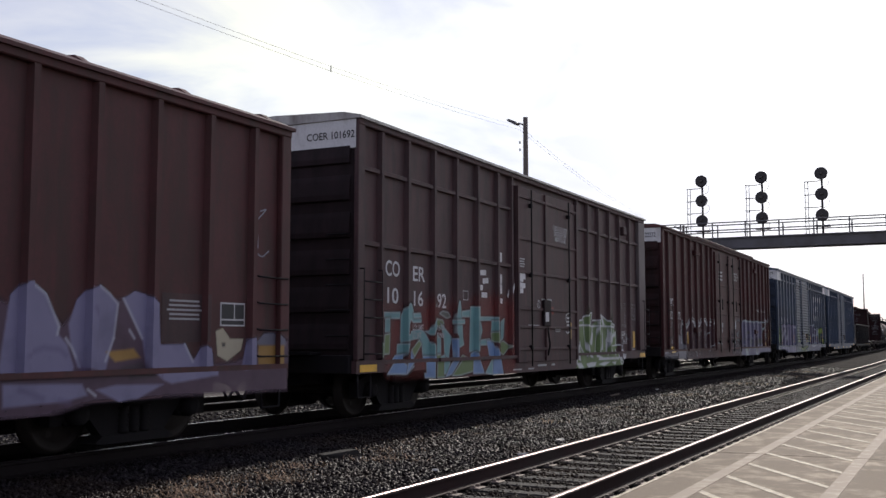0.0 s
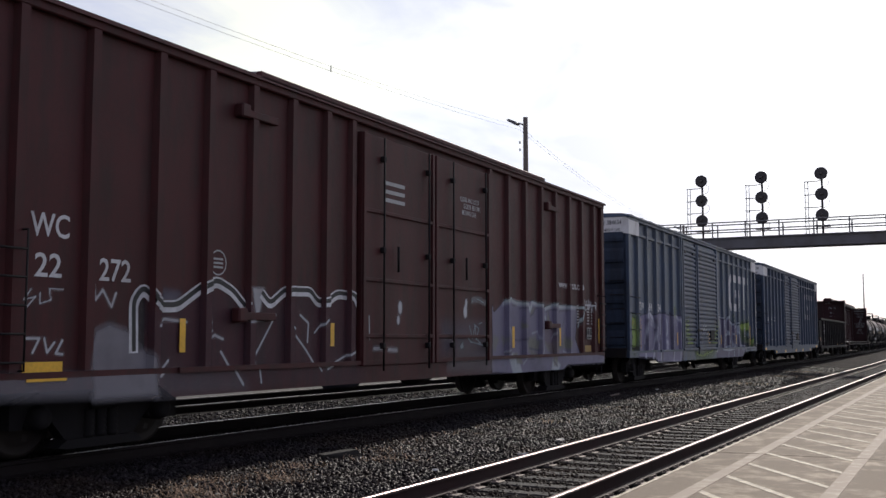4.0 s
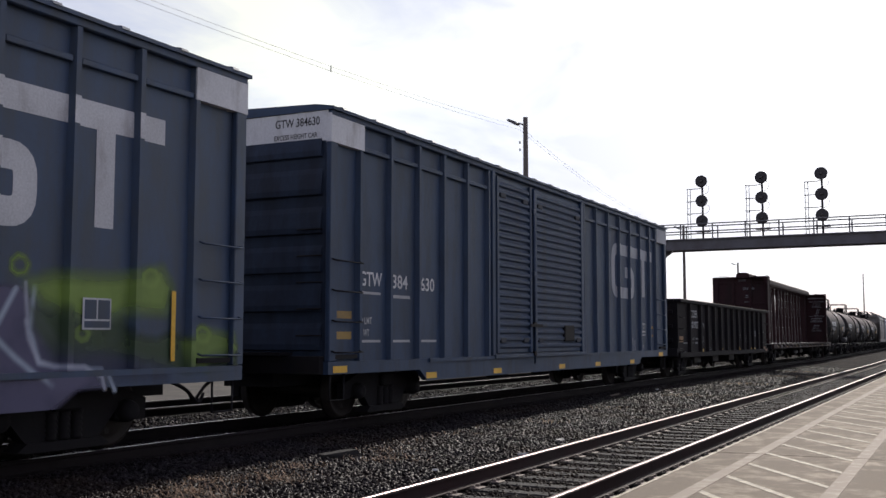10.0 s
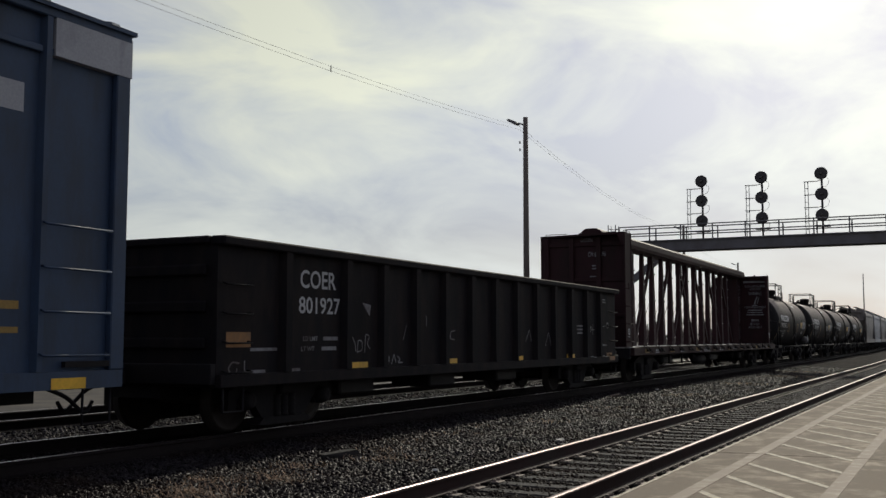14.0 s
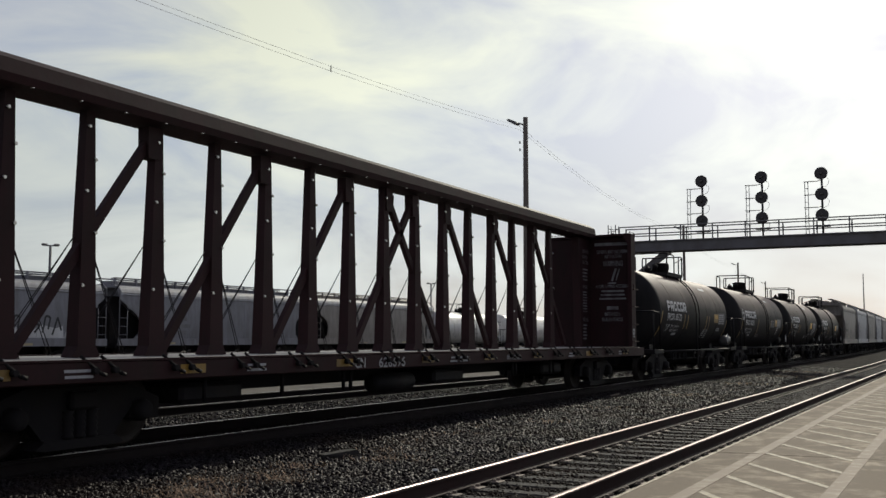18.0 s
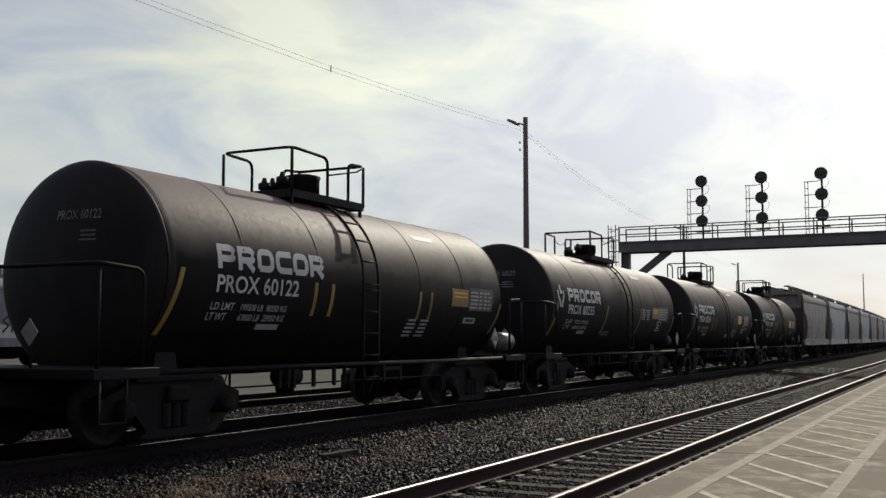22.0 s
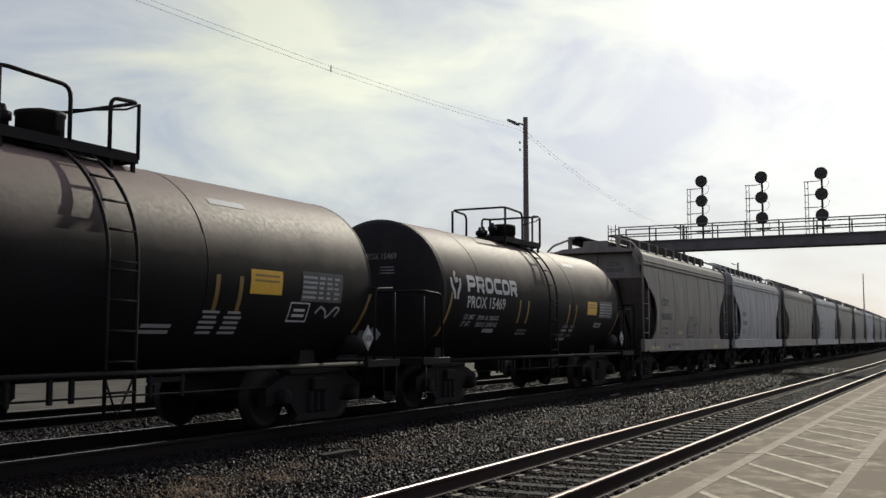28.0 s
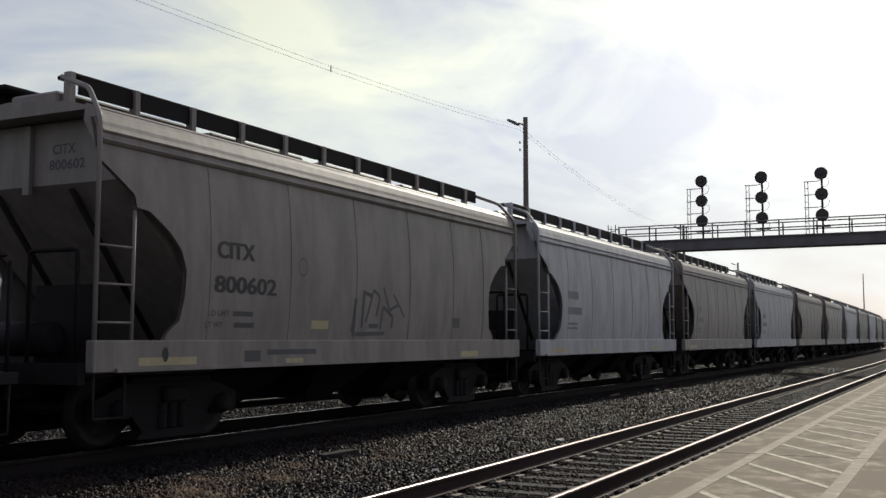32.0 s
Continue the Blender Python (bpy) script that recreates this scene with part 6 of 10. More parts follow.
def tank_car(c, number, tank_m, seed):
    rng = random.Random(seed)
    T = TANKS.get(seed, TANKS[2])
    hl, hr, half, R, zc = T["hl"], T["hr"], T["half"], 1.345, 2.09
    car, h = car_base("tank_car", "black tank car with white lettering and a railed top platform", c - half, c + half, 1.75, group="tank cars", coupler_out=0.0)
    prof = []
    for i in range(9):
        a = math.pi / 2 * i / 8
        prof.append((-math.cos(a) * 0.32, max(0.02, R * math.sin(a)) if i else 0.02))
    prof = [(x - hl, r) for x, r in prof] + [(0.13 - hl, R)] + [(hr - x, r) for x, r in prof[::-1]]
    bm = lathe(B(), prof, "x", 56, (0, 0, zc))
    for f in bm.faces:
        f.material_index = 1 if not 0.13 - hl < f.calc_center_median().x < hr else 0
    sh = part("shell", bm, [tank_m, tank_m if tank_m == M["tank_white"] else M["tank_end"]], car, "black welded tank shell, its top toned for dust and sunlight")
    for x in (-hl, *T["seams"], hr):
        part("weld_seam", lathe(B(), [(x - 0.02, R - 0.01), (x - 0.012, R + 0.0045), (x + 0.012, R + 0.0045), (x + 0.02, R - 0.01)], "x", 56, (0, 0, zc)), tank_m, sh)
    # top platform and railings: a long hoop round the front, a short one round the rear
    po = T["po"]
    x0, x1, y0, y1, zp, zr = -0.9 + po, 1.15 + po, -0.68, 0.6, 3.46, 4.12
    bm = B()
    box(bm, x0, x1, y0, y0 + 0.3, zp - 0.05, zp)
    box(bm, x0, x1, y1 - 0.3, y1, zp - 0.05, zp)
    box(bm, x0, x0 + 0.45, y0 + 0.3, y1 - 0.3, zp - 0.05, zp)
    box(bm, x1 - 0.45, x1, y0 + 0.3, y1 - 0.3, zp - 0.05, zp)
    pf = part("platform", bm, M["black"], car, "black grated walkway round the manway")
    part("platform_edge", box(B(), x0, x1, y0 - 0.012, y0 - 0.002, zp - 0.09, zp + 0.03), M["black"], pf)
    part("platform_edge", box(B(), x1 + 0.002, x1 + 0.012, y0, y1, zp - 0.09, zp + 0.03), M["black"], pf)
    part("platform_edge", box(B(), x0 - 0.012, x0 - 0.002, y0, y1, zp - 0.09, zp + 0.03), M["black"], pf)
    for x in (x0 + 0.05, x1 - 0.05, x1 - 0.42):
        for y in (y0 + 0.03, y1 - 0.03):
            part("platform_leg", box(B(), x - 0.022, x + 0.022, y - 0.022, y + 0.022, zc + math.sqrt(R * R - y * y) - 0.02, zp - 0.05), M["black"], pf)
    bend = 0.03 if seed == 2 else 0.14
    for x, dn, df, nm in ((x0, 0.97, 0.72, "front"), (x1, -0.47, -0.47, "rear")):
        bm = tube(B(), bent([(x + df, y1, zp), (x + df, y1, zr - 0.03), (x, y1, zr), (x, y0, zr), (x + dn, y0, zr - 0.03), (x + dn, y0, zp)], bend if nm == "front" else 0.12, 4), 0.025, 6)
        part("railing", bm, M["black"], pf, "bent pipe railing")
        for y in (y0, y1):
            part("railing_post", rod(B(), (x, y, zp - 0.04), (x, y, zr - 0.02), 0.026, n=6), M["black"], pf)
    part("mid_rail", tube(B(), bent([(x0 + 0.97, y0, zr - 0.3), (x1 - 0.2, y0, zr - 0.12), (x1, y0, zr - 0.02)], 0.05, 2), 0.014, 5), M["black"], pf)
    if seed == 2:
        for xa, xb, y in ((x0 + 0.97, x1 - 0.47, y0), (x0 + 0.72, x1 - 0.47, y1)):
            pts = [(xa + (xb - xa) * i / 8, y, zr - 0.1 - 0.5 * (i / 8) * (1 - i / 8)) for i in range(9)]
            part("safety_chain", tube(B(), pts, 0.008, 4), M["black"], pf)
    vx = x0 + 0.78
    part("fitting_saddle", lathe(B(), [(3.36, 0.62), (3.43, 0.62), (3.45, 0.5), (3.5, 0.45)], "z", 24, (vx + 0.12, -0.03, 0)), M["black"], car, "round saddle plate under the fittings")
    mw = part("manway", lathe(B(), [(3.4, 0.28), (3.56, 0.28), (3.57, 0.34), (3.62, 0.34), (3.64, 0.25), (3.68, 0.1)], "z", 20, (vx + 0.62, 0.22, 0)), M["black"], car, "bolted manway lid")
    vb = part("valve_housing", lathe(B(), [(3.4, 0.27), (3.78, 0.27), (3.79, 0.285), (3.83, 0.285), (3.85, 0.2), (3.86, 0.05)], "z", 20, (vx + 0.2, -0.2, 0)), M["black"], car, "round valve housing")
    part("housing_latch", box(B(), vx + 0.16, vx + 0.24, -0.5, -0.46, 3.6, 3.8, 0.01), M["black"], vb)
    for dx, dy, top in ((-0.28, -0.15, 3.8), (-0.12, 0.15, 3.74), (-0.4, 0.1, 3.7)):
        part("valve", lathe(B(), [(3.4, 0.07), (top - 0.14, 0.07), (top - 0.13, 0.1), (top - 0.04, 0.1), (top - 0.02, 0.05), (top + 0.05, 0.03)], "z", 10, (vx + dx, dy, 0)), M["black"], car)
    for k in range(6):
        a = 2 * math.pi * k / 6
        part("eye_bolt", rod(B(), (vx + 0.62 + 0.31 * math.cos(a), 0.22 + 0.31 * math.sin(a), 3.5), (vx + 0.62 + 0.31 * math.cos(a), 0.22 + 0.31 * math.sin(a), 3.66), 0.02, n=6), M["black"], mw)
    part("vent_pipe", tube(B(), bent([(vx - 0.3, -0.3, 3.42), (vx - 0.2, -0.62, 3.36), (vx + 0.5, -0.66, 3.34)], 0.1, 3), 0.02, 6), M["black"], car)
    # side ladders that follow the shell
    lx = 0.17 + (po if seed != 4 else 0.02)
    for sy in (-1, 1):
        for dx in (-0.22, 0.22):
            pts = []
            for i in range(13):
                a = radians(62 - i * 62 / 12)
                pts.append((lx + dx, sy * (R + 0.09) * math.cos(a), zc + (R + 0.09) * math.sin(a)))
            pts += [(lx + dx, sy * (R + 0.09), 1.4), (lx + dx, sy * (R + 0.08), 0.4)]
            part("ladder_rail", tube(B(), pts, 0.022, 6), M["black"], car)
        for i in range(10):
            if i < 5:
                a = radians(56 - i * 14)
                p = (sy * (R + 0.09) * math.cos(a), zc + (R + 0.09) * math.sin(a))
            else:
                p = (sy * (R + 0.09), 2.0 - (i - 5) * 0.33)
            part("rung", rod(B(), (lx - 0.24, p[0], p[1]), (lx + 0.24, p[0], p[1]), 0.015, n=6), M["black"], car)
        part("ladder_brace", tube(B(), [(lx - 0.22, sy * (R + 0.08), 0.85), (lx, sy * (R + 0.05), 0.42), (lx + 0.22, sy * (R + 0.08), 0.85)], 0.014, 5), M["black"], car)
    # sill pipe, end platforms, handrails, saddles
    for sy in (-1, 1):
        part("running_rail", rod(B(), (0.3 - half, sy * 1.42, 0.88), (half - 0.3, sy * 1.42, 0.88), 0.035, n=8), M["black"], car)
        for x in (1.75 - half, half - 1.75):
            part("saddle", prism(B(), [(x - 0.24, 0.75), (x + 0.24, 0.75), (x + 0.16, 1.15), (x - 0.16, 1.15)], "y", *sorted((sy * 0.55, sy * 0.9))), M["black"], car)
    for sx in (-1, 1):
        xe = sx * half
        part("end_platform", box(B(), *sorted((xe - sx * 1.0, xe)), -1.5, 1.5, 0.82, 0.94, 0.01), M["black"], car)
        bm = tube(B(), bent([(xe - sx * 0.75, -1.46, 0.94), (xe - sx * 0.75, -1.46, 2.02), (xe - sx * 0.1, -1.44, 2.06), (xe - sx * 0.1, 1.44, 2.06), (xe - sx * 0.75, 1.46, 2.02), (xe - sx * 0.75, 1.46, 0.94)], 0.14, 4), 0.024, 6)
        part("end_handrail", bm, M["black"], car)
        for y in (-1.44, 1.44):
            part("handrail_post", rod(B(), (xe - sx * 0.1, y, 0.94), (xe - sx * 0.1, y, 2.0), 0.022, n=6), M["black"], car)
        part("stirrup", tube(B(), [(xe - sx * 0.1, -1.48, 0.85), (xe - sx * 0.1, -1.48, 0.36), (xe - sx * 0.5, -1.48, 0.36), (xe - sx * 0.5, -1.48, 0.85)], 0.016, 5), M["black"], car)
    for sx in (-1, 1):
        part("stub_sill", box(B(), *sorted((sx * (half - 0.15), sx * (half - 3.1))), -0.3, 0.3, 0.5, 0.8), M["black"], car)
    part("brake_reservoir", lathe(B(), [(half - 0.95, 0.1), (half - 0.9, 0.19), (half - 0.3, 0.19), (half - 0.25, 0.1)], "x", 16, (0, -1.2 if seed == 1 else -0.95, 1.2)), M["reservoir"] if seed == 1 else M["black"], car, "silver air reservoir" if seed == 1 else "small black air reservoir")
    part("brake_rod", rod(B(), (2.6 - half, -1.0, 0.62), (half - 2.6, -1.0, 0.6), 0.013, n=6), M["black"], car)
    for x in (-1.95, -1.75, -1.6, -1.1, -0.55, -0.25, 0.95, 1.5):
        part("rigging_hanger", box(B(), x - 0.03, x + 0.03, -1.03, -0.98, 0.56, 0.9, 0.008), M["black"], car)
    part("brake_cylinder", lathe(B(), [(-1.75, 0.06), (-1.72, 0.13), (-1.25, 0.13), (-1.2, 0.06)], "x", 12, (0, -0.8, 0.72)), M["black"], car)
    part("brake_lever", box(B(), 0.9, 1.55, -1.02, -0.99, 0.74, 0.8), M["black"], car)
    part("outlet_valve", lathe(B(), [(0.42, 0.14), (0.55, 0.16), (0.6, 0.22), (0.8, 0.22)], "z", 14, (-0.4, 0, 0)), M["black"], car)
    # lettering follows the curve of the shell
    surf = lambda z: -math.sqrt(max(0.01, R * R - (z - zc) ** 2))
    face = Face([(-6, 6, 0.75 + 0.06 * i, 0.81 + 0.06 * i, surf) for i in range(44)])
    x = T["px"]
    step, z0, z1, w, t = 0.405, 2.13, 2.44, 0.365, 0.085
    for k in range(6):
        a, logo = x + step * k, []
        if k in (0, 1, 5):
            logo.append(quad(a, a + t, z0, z1))
            logo += stroke(bend2([(a + t, z1 - t / 2), (a + w - t / 2, z1 - t / 2), (a + w - t / 2, z0 + 0.13), (a + t, z0 + 0.13)], 0.08, 4), t)
            if k:
                logo += stroke([(a + w * 0.5, z0 + 0.12), (a + w - t / 2, z0)], t)
        else:
            ring = [(a + t / 2, z0 + t / 2), (a + w - t / 2, z0 + t / 2), (a + w - t / 2, z1 - t / 2), (a + t / 2, z1 - t / 2), (a + t / 2, z0 + t / 2)]
            if k == 3:
                ring = [(a + w, z0 + t / 2), (a + t / 2, z0 + t / 2), (a + t / 2, z1 - t / 2), (a + w, z1 - t / 2)]
            logo += stroke(bend2(ring, 0.09, 4), t)
        coat_part("emblem", face, logo, M["stencil"], car, "blocky white shape")
    coat_part("lettering", face, text_tris(number, x, 1.84, 0.21, 1.86 if seed == 2 else 1.76), M["stencil"], car)
    loads = {"PROX 15469": ("200200 LB  90800 KG", "62800 LB  28500 KG"), "PROX 60245": ("199700 LB  90600 KG", "63300 LB  28700 KG")}.get(number, ("199200 LB  90350 KG", "63800 LB  28950 KG"))
    coat_part("lettering", face, text_tris("LD LMT", x - 0.05, 1.62, 0.09, 0.46, 0.1) + text_tris("LT WT", x - 0.08, 1.49, 0.09, 0.38, 0.1)
              + text_tris(loads[0], x + 0.55, 1.62, 0.08, 1.0, 0.1) + text_tris(loads[1], x + 0.55, 1.49, 0.08, 1.0, 0.1) + bars(x + 1.0, 1.37, 0.5, 0.09, 1, 0.8), M["gray_stencil"], car)
    if seed != 1:
        e = x - 0.27
        em = stroke(bend2([(e - 0.4, 2.36), (e - 0.4, 2.22), (e - 0.3, 2.12), (e - 0.27, 1.98)], 0.06, 3), 0.075) + stroke(bend2([(e - 0.04, 2.36), (e - 0.04, 2.22), (e - 0.14, 2.12), (e - 0.17, 1.98)], 0.06, 3), 0.075)
        em += stroke(bend2([(e - 0.22, 2.28), (e - 0.26, 2.4), (e - 0.2, 2.48)], 0.04, 3), 0.07) + fan(disc(e - 0.17, 2.33, 0.05))
        coat_part("emblem", face, em, M["stencil"], car, "white emblem of two curved bands and a drop")
    slant = lambda a, lo, hi: [(a, hi), (a + 0.08, hi), (a - 0.12, lo), (a - 0.2, lo)]
    yl = [slant(T["front"], 1.3, 2.1), slant(hr - 0.02, 1.35, 1.95)] + [quad(a, a + 0.08, 1.58, 2.05) for p in T["pairs"] for a in p]
    if seed == 2:
        yl += [slant(-1.33, 1.4, 2.1), slant(1.75, 1.4, 2.1)]
    coat_part("reflector", face, yl, M["yellow_worn"], car, "worn yellow reflective strip")
    coat_part("data_panel", face, [quad(T["panel"], T["panel"] + 0.7, 1.84, 2.16)], M["yellow"] if seed in (3, 4) else M["yellow_worn"], car, "yellow notice panel")
    coat_part("notice_print", face, bars(T["panel"] + 0.08, 1.98, 0.54, 0.14, 2, 0.4), M["yellow_worn"] if seed in (3, 4) else M["yellow"], car, "", 0.003)
    xt = T["table"]
    coat_part("data_table", face, [quad(xt - 0.02, xt + 1.02, 1.78, 2.2)], M["table"], car, "gray panel of small print")
    table = []
    for j in range(5):
        for a, b in ((0.0, 0.36), (0.4, 0.56), (0.6, 0.76), (0.8, 0.96)):
            table.append(quad(xt + a, xt + b * rng.uniform(0.9, 1.0), 1.82 + 0.07 * j, 1.855 + 0.07 * j))
    coat_part("table_print", face, table, M["gray_stencil"], car, "white table of small print", 0.003)
    tx, tz = T["text"]
    if seed == 4:
        coat_part("lettering", face, text_tris("INTERIOR", tx, tz + 0.26, 0.06, 0.34) + text_tris("COATING", tx + 0.46, tz + 0.26, 0.06, 0.32) + bars(tx, tz + 0.17, 0.32, 0.06, 1, 0.9) + bars(tx + 0.5, tz + 0.17, 0.24, 0.06, 1, 0.9)
                  + text_tris("EXTERIOR", tx, tz + 0.06, 0.06, 0.34) + text_tris("COATING", tx + 0.46, tz + 0.06, 0.06, 0.32) + bars(tx, tz - 0.03, 0.5, 0.06, 1, 0.9), M["gray_stencil"], car)
    else:
        coat_part("stencil", face, bars(tx, tz, 0.36, 0.32, 5, 0.5, rng) + bars(tx + 0.45, tz, 0.36, 0.32, 5, 0.5, rng), M["gray_stencil"], car, "small unreadable stencil")
    if seed in (2, 3):
        q0 = 3.54 if seed == 2 else 3.36
        coat_part("data_plate", face, stroke([(q0, 1.5), (q0 + 0.45, 1.5), (q0 + 0.45, 1.75), (q0, 1.75), (q0, 1.49)], 0.022) + bars(q0 + 0.08, 1.54, 0.3, 0.15, 2, 0.5, rng), M["stencil"], car, "white outlined data plate")
    else:
        coat_part("stencil", face, [quad(3.45, 3.95, 1.54, 1.65)], M["gray_stencil"], car, "white bar label")
        coat_part("lettering", face, bars(3.48, 1.56, 0.44, 0.07, 1, 0.7, rng), M["dark_stencil"], car, "", 0.003)
    if seed == 3:
        coat_part("graffiti", face, stroke(bend2([(4.0, 1.62), (4.1, 1.72), (4.25, 1.66), (4.3, 1.55), (4.5, 1.72), (4.62, 1.7), (4.52, 1.58)], 0.04, 3), 0.035), M["gray_stencil"], car, "white chalk scrawl")
        coat_part("stencil", face, bars(0.6, 1.3, 0.5, 0.14, 2, 0.6), M["gray_stencil"], car, "small unreadable stencil")
    if seed in (2, 4):
        coat_part("stencil", face, bars(-1.35, 1.33, 0.55, 0.14, 2, 0.6), M["dim_stencil"], car, "small unreadable stencil")
    coat_part("stencil", face, [quad(1.95, 2.7, 2.98, 3.06)], M["stencil"], car, "white mark near the tank top")
    # hazard diamonds on the end and side
    xd, rd = T["placard"], 0.17
    pc = part("placard", prism(B(), [(xd - rd, 1.27), (xd, 1.27 + rd * 1.15), (xd + rd, 1.27), (xd, 1.27 - rd * 1.15)], "y", -1.5, -1.49), M["stencil"], car, "white hazard diamond")
    ft = Face([(-7, 7, 0, 3, -1.501)])
    coat_part("placard_number", ft, text_tris("1830", xd - rd * 0.55, 1.22, 0.09, rd * 1.1), M["dark_stencil"], pc)
    coat_part("placard_border", ft, stroke([(xd - rd * 0.88, 1.27), (xd, 1.27 + rd), (xd + rd * 0.88, 1.27), (xd, 1.27 - rd), (xd - rd * 0.88, 1.27)], 0.012), M["dark_stencil"], pc)
    part("placard_mount", rod(B(), (xd, -1.47, 0.94), (xd, -1.47, 1.3), 0.018, n=5), M["black"], pc)
    pe = part("placard", prism(B(), [(-0.66, 1.33), (-0.53, 1.48), (-0.4, 1.33), (-0.53, 1.18)], "x", -half + 0.01, -half + 0.02), M["gray_stencil"], car, "white hazard diamond")
    part("placard_mount", rod(B(), (-half + 0.04, -0.53, 0.94), (-half + 0.04, -0.53, 1.3), 0.018, n=5), M["black"], pe)
    # number on the leading head
    bm = B()
    for t in text_tris(number, 0, 2.68, 0.11, 0.68) + bars(0.36, 2.4, 0.3, 0.16, 3, 0.4, rng):
        bm.faces.new([bm.verts.new((-hl - 0.322 * math.sqrt(max(0.02, 1 - ((0.15 - p[0]) ** 2 + (p[1] - zc) ** 2) / R ** 2)) - 0.004, 0.15 - p[0], p[1])) for p in t])
    part("lettering", bm, M["dim_stencil"], car)
    return car


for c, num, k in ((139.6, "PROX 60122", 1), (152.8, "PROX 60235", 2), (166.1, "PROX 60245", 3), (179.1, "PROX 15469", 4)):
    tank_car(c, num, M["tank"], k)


# -- gray covered hopper cars --
def hopper_bow(z):
    return -1.53 + 0.09 * ((z - 2.2) / 1.2) ** 2


def hopper_car(x0, paint_m, label, first=False, in_train=True, L=11.72):
    rng = random.Random(int(x0))
    car, h = car_base("hopper_car", label, x0, x0 + L, 1.75, group="covered hopper cars")
    k = h / 5.86
    # slope-ended bin
    bm = prism(B(), [(-5.35 * k, 3.72), (-5.35 * k, 3.0), (-3.05 * k, 1.0), (3.05 * k, 1.0), (5.35 * k, 3.0), (5.35 * k, 3.72)], "y", -1.36, 1.36)
    part("bin", bm, paint_m, car, "gray steel hopper body with sloped ends")
    notch = [((5.86 + x) * 0.9727 - h, z) for x, z in ((-5.73, 3.14), (-5.25, 2.83), (-5.22, 2.69), (-5.02, 2.67), (-4.7, 2.48), (-4.48, 2.28), (-4.38, 2.04), (-4.4, 1.72), (-4.46, 1.46), (-4.64, 1.33), (-4.72, 1.2))]
    outline = [(-5.8 * k, 3.62), *notch, *[(-x, z) for x, z in notch[::-1]], (5.8 * k, 3.62)]
    tris = fan(outline)
    for sy in (-1, 1):
        bm = B()
        for lift in (0.0, -0.05):
            f = Face([(-9, 9, 1.2 + 0.15 * i, 1.35 + 0.15 * i, hopper_bow) for i in range(17)])
            f.coat(bm, tris, lift - 0.0035)
        if sy > 0:
            for v in bm.verts:
                v.co.y *= -1
        bmesh.ops.remove_doubles(bm, verts=bm.verts, dist=0.0004)
        part("side_sheet", bm, paint_m, car, "bowed gray side sheet")
        part("side_sill", box(B(), -h, h, *sorted((sy * 1.44, sy * 1.56)), 0.9, 1.24, 0.012), paint_m, car)
        part("sill_lip", box(B(), -h + 0.3, h - 0.3, *sorted((sy * 1.56, sy * 1.6)), 0.9, 0.94), paint_m, car)
        for x in (-3.94, -2.23, -0.5, 1.2, 2.85, 4.15):
            pts = [(x * k, sy * -(hopper_bow(1.2 + 0.15 * i) - 0.002), 1.2 + 0.15 * i) for i in range(16)]
            part("seam", tube(B(), pts, 0.008, 4), paint_m, car)
        # parked cars take paler paint here, a painted stand-in for the sun's highlight
        part("eave", prism(B(), [(sy * 1.36, 3.34), (sy * 1.475, 3.34), (sy * 1.5, 3.37), (sy * 1.478, 3.4), (sy * 1.47, 3.44), (sy * 1.495, 3.47), (sy * 1.475, 3.52), (sy * 1.46, 3.57), (sy * 1.42, 3.66), (sy * 1.32, 3.76), (sy * 1.22, 3.79), (sy * 1.2, 3.6)], "x", -5.74 * k, 5.74 * k), paint_m if in_train else M["hopper_pale"], car, "bright rolled eave")
        # roof walk
        part("roof_walk", box(B(), -5.4 * k, 5.6 * k, *sorted((sy * 0.42, sy * 0.72)), 4.2, 4.25, 0.01), M["truck"] if in_train else paint_m, car, "grated walkway along the roof")
        if in_train:
            part("walk_kick", box(B(), -5.35 * k, 5.55 * k, *sorted((sy * 0.7, sy * 0.74)), 4.01, 4.2), M["truck"], car)
        for i in range(11):
            x = (-5.5 + 1.05 * i) * k
            part("walk_bracket", box(B(), x - 0.04, x + 0.04, *sorted((sy * 0.68, sy * 0.78)), 3.78, 4.23), paint_m, car)
        for sx in (-1, 1):
            xc = sx * (h - 0.06)
            bm = tube(B(), bent([(xc, sy * 1.5, 0.95), (xc, sy * 1.5, 3.6), (xc - sx * 0.12, sy * 1.2, 3.97), (xc - sx * 0.3, sy * 0.6, 4.2)], 0.08, 3), 0.03, 6)
            part("corner_post", bm, paint_m, car)
            part("ladder_rail", rod(B(), (xc - sx * 0.52, sy * 1.52, 1.0), (xc - sx * 0.52, sy * 1.52, 2.65), 0.022, n=6), paint_m, car)
            for i in range(4):
                z = 1.02 + 0.407 * i
                part("rung", rod(B(), (xc, sy * 1.52, z), (xc - sx * 0.52, sy * 1.52, z), 0.015, n=5), paint_m, car)
            part("stirrup", tube(B(), [(xc, sy * 1.5, 0.9), (xc, sy * 1.5, 0.42), (xc - sx * 0.45, sy * 1.5, 0.42), (xc - sx * 0.45, sy * 1.5, 0.9)], 0.02, 5), M["black"], car)
            # end guard coloured dark so that it looks as shaded as the sloped end
            part("end_guard", tube(B(), bent([(xc + sx * 0.02, sy * 1.25, 0.95), (xc + sx * 0.02, sy * 1.25, 2.2), (xc + sx * 0.02, sy * 0.55, 2.2), (xc + sx * 0.02, sy * 0.55, 0.95)], 0.05, 2), 0.026, 5), M["truck"], car)
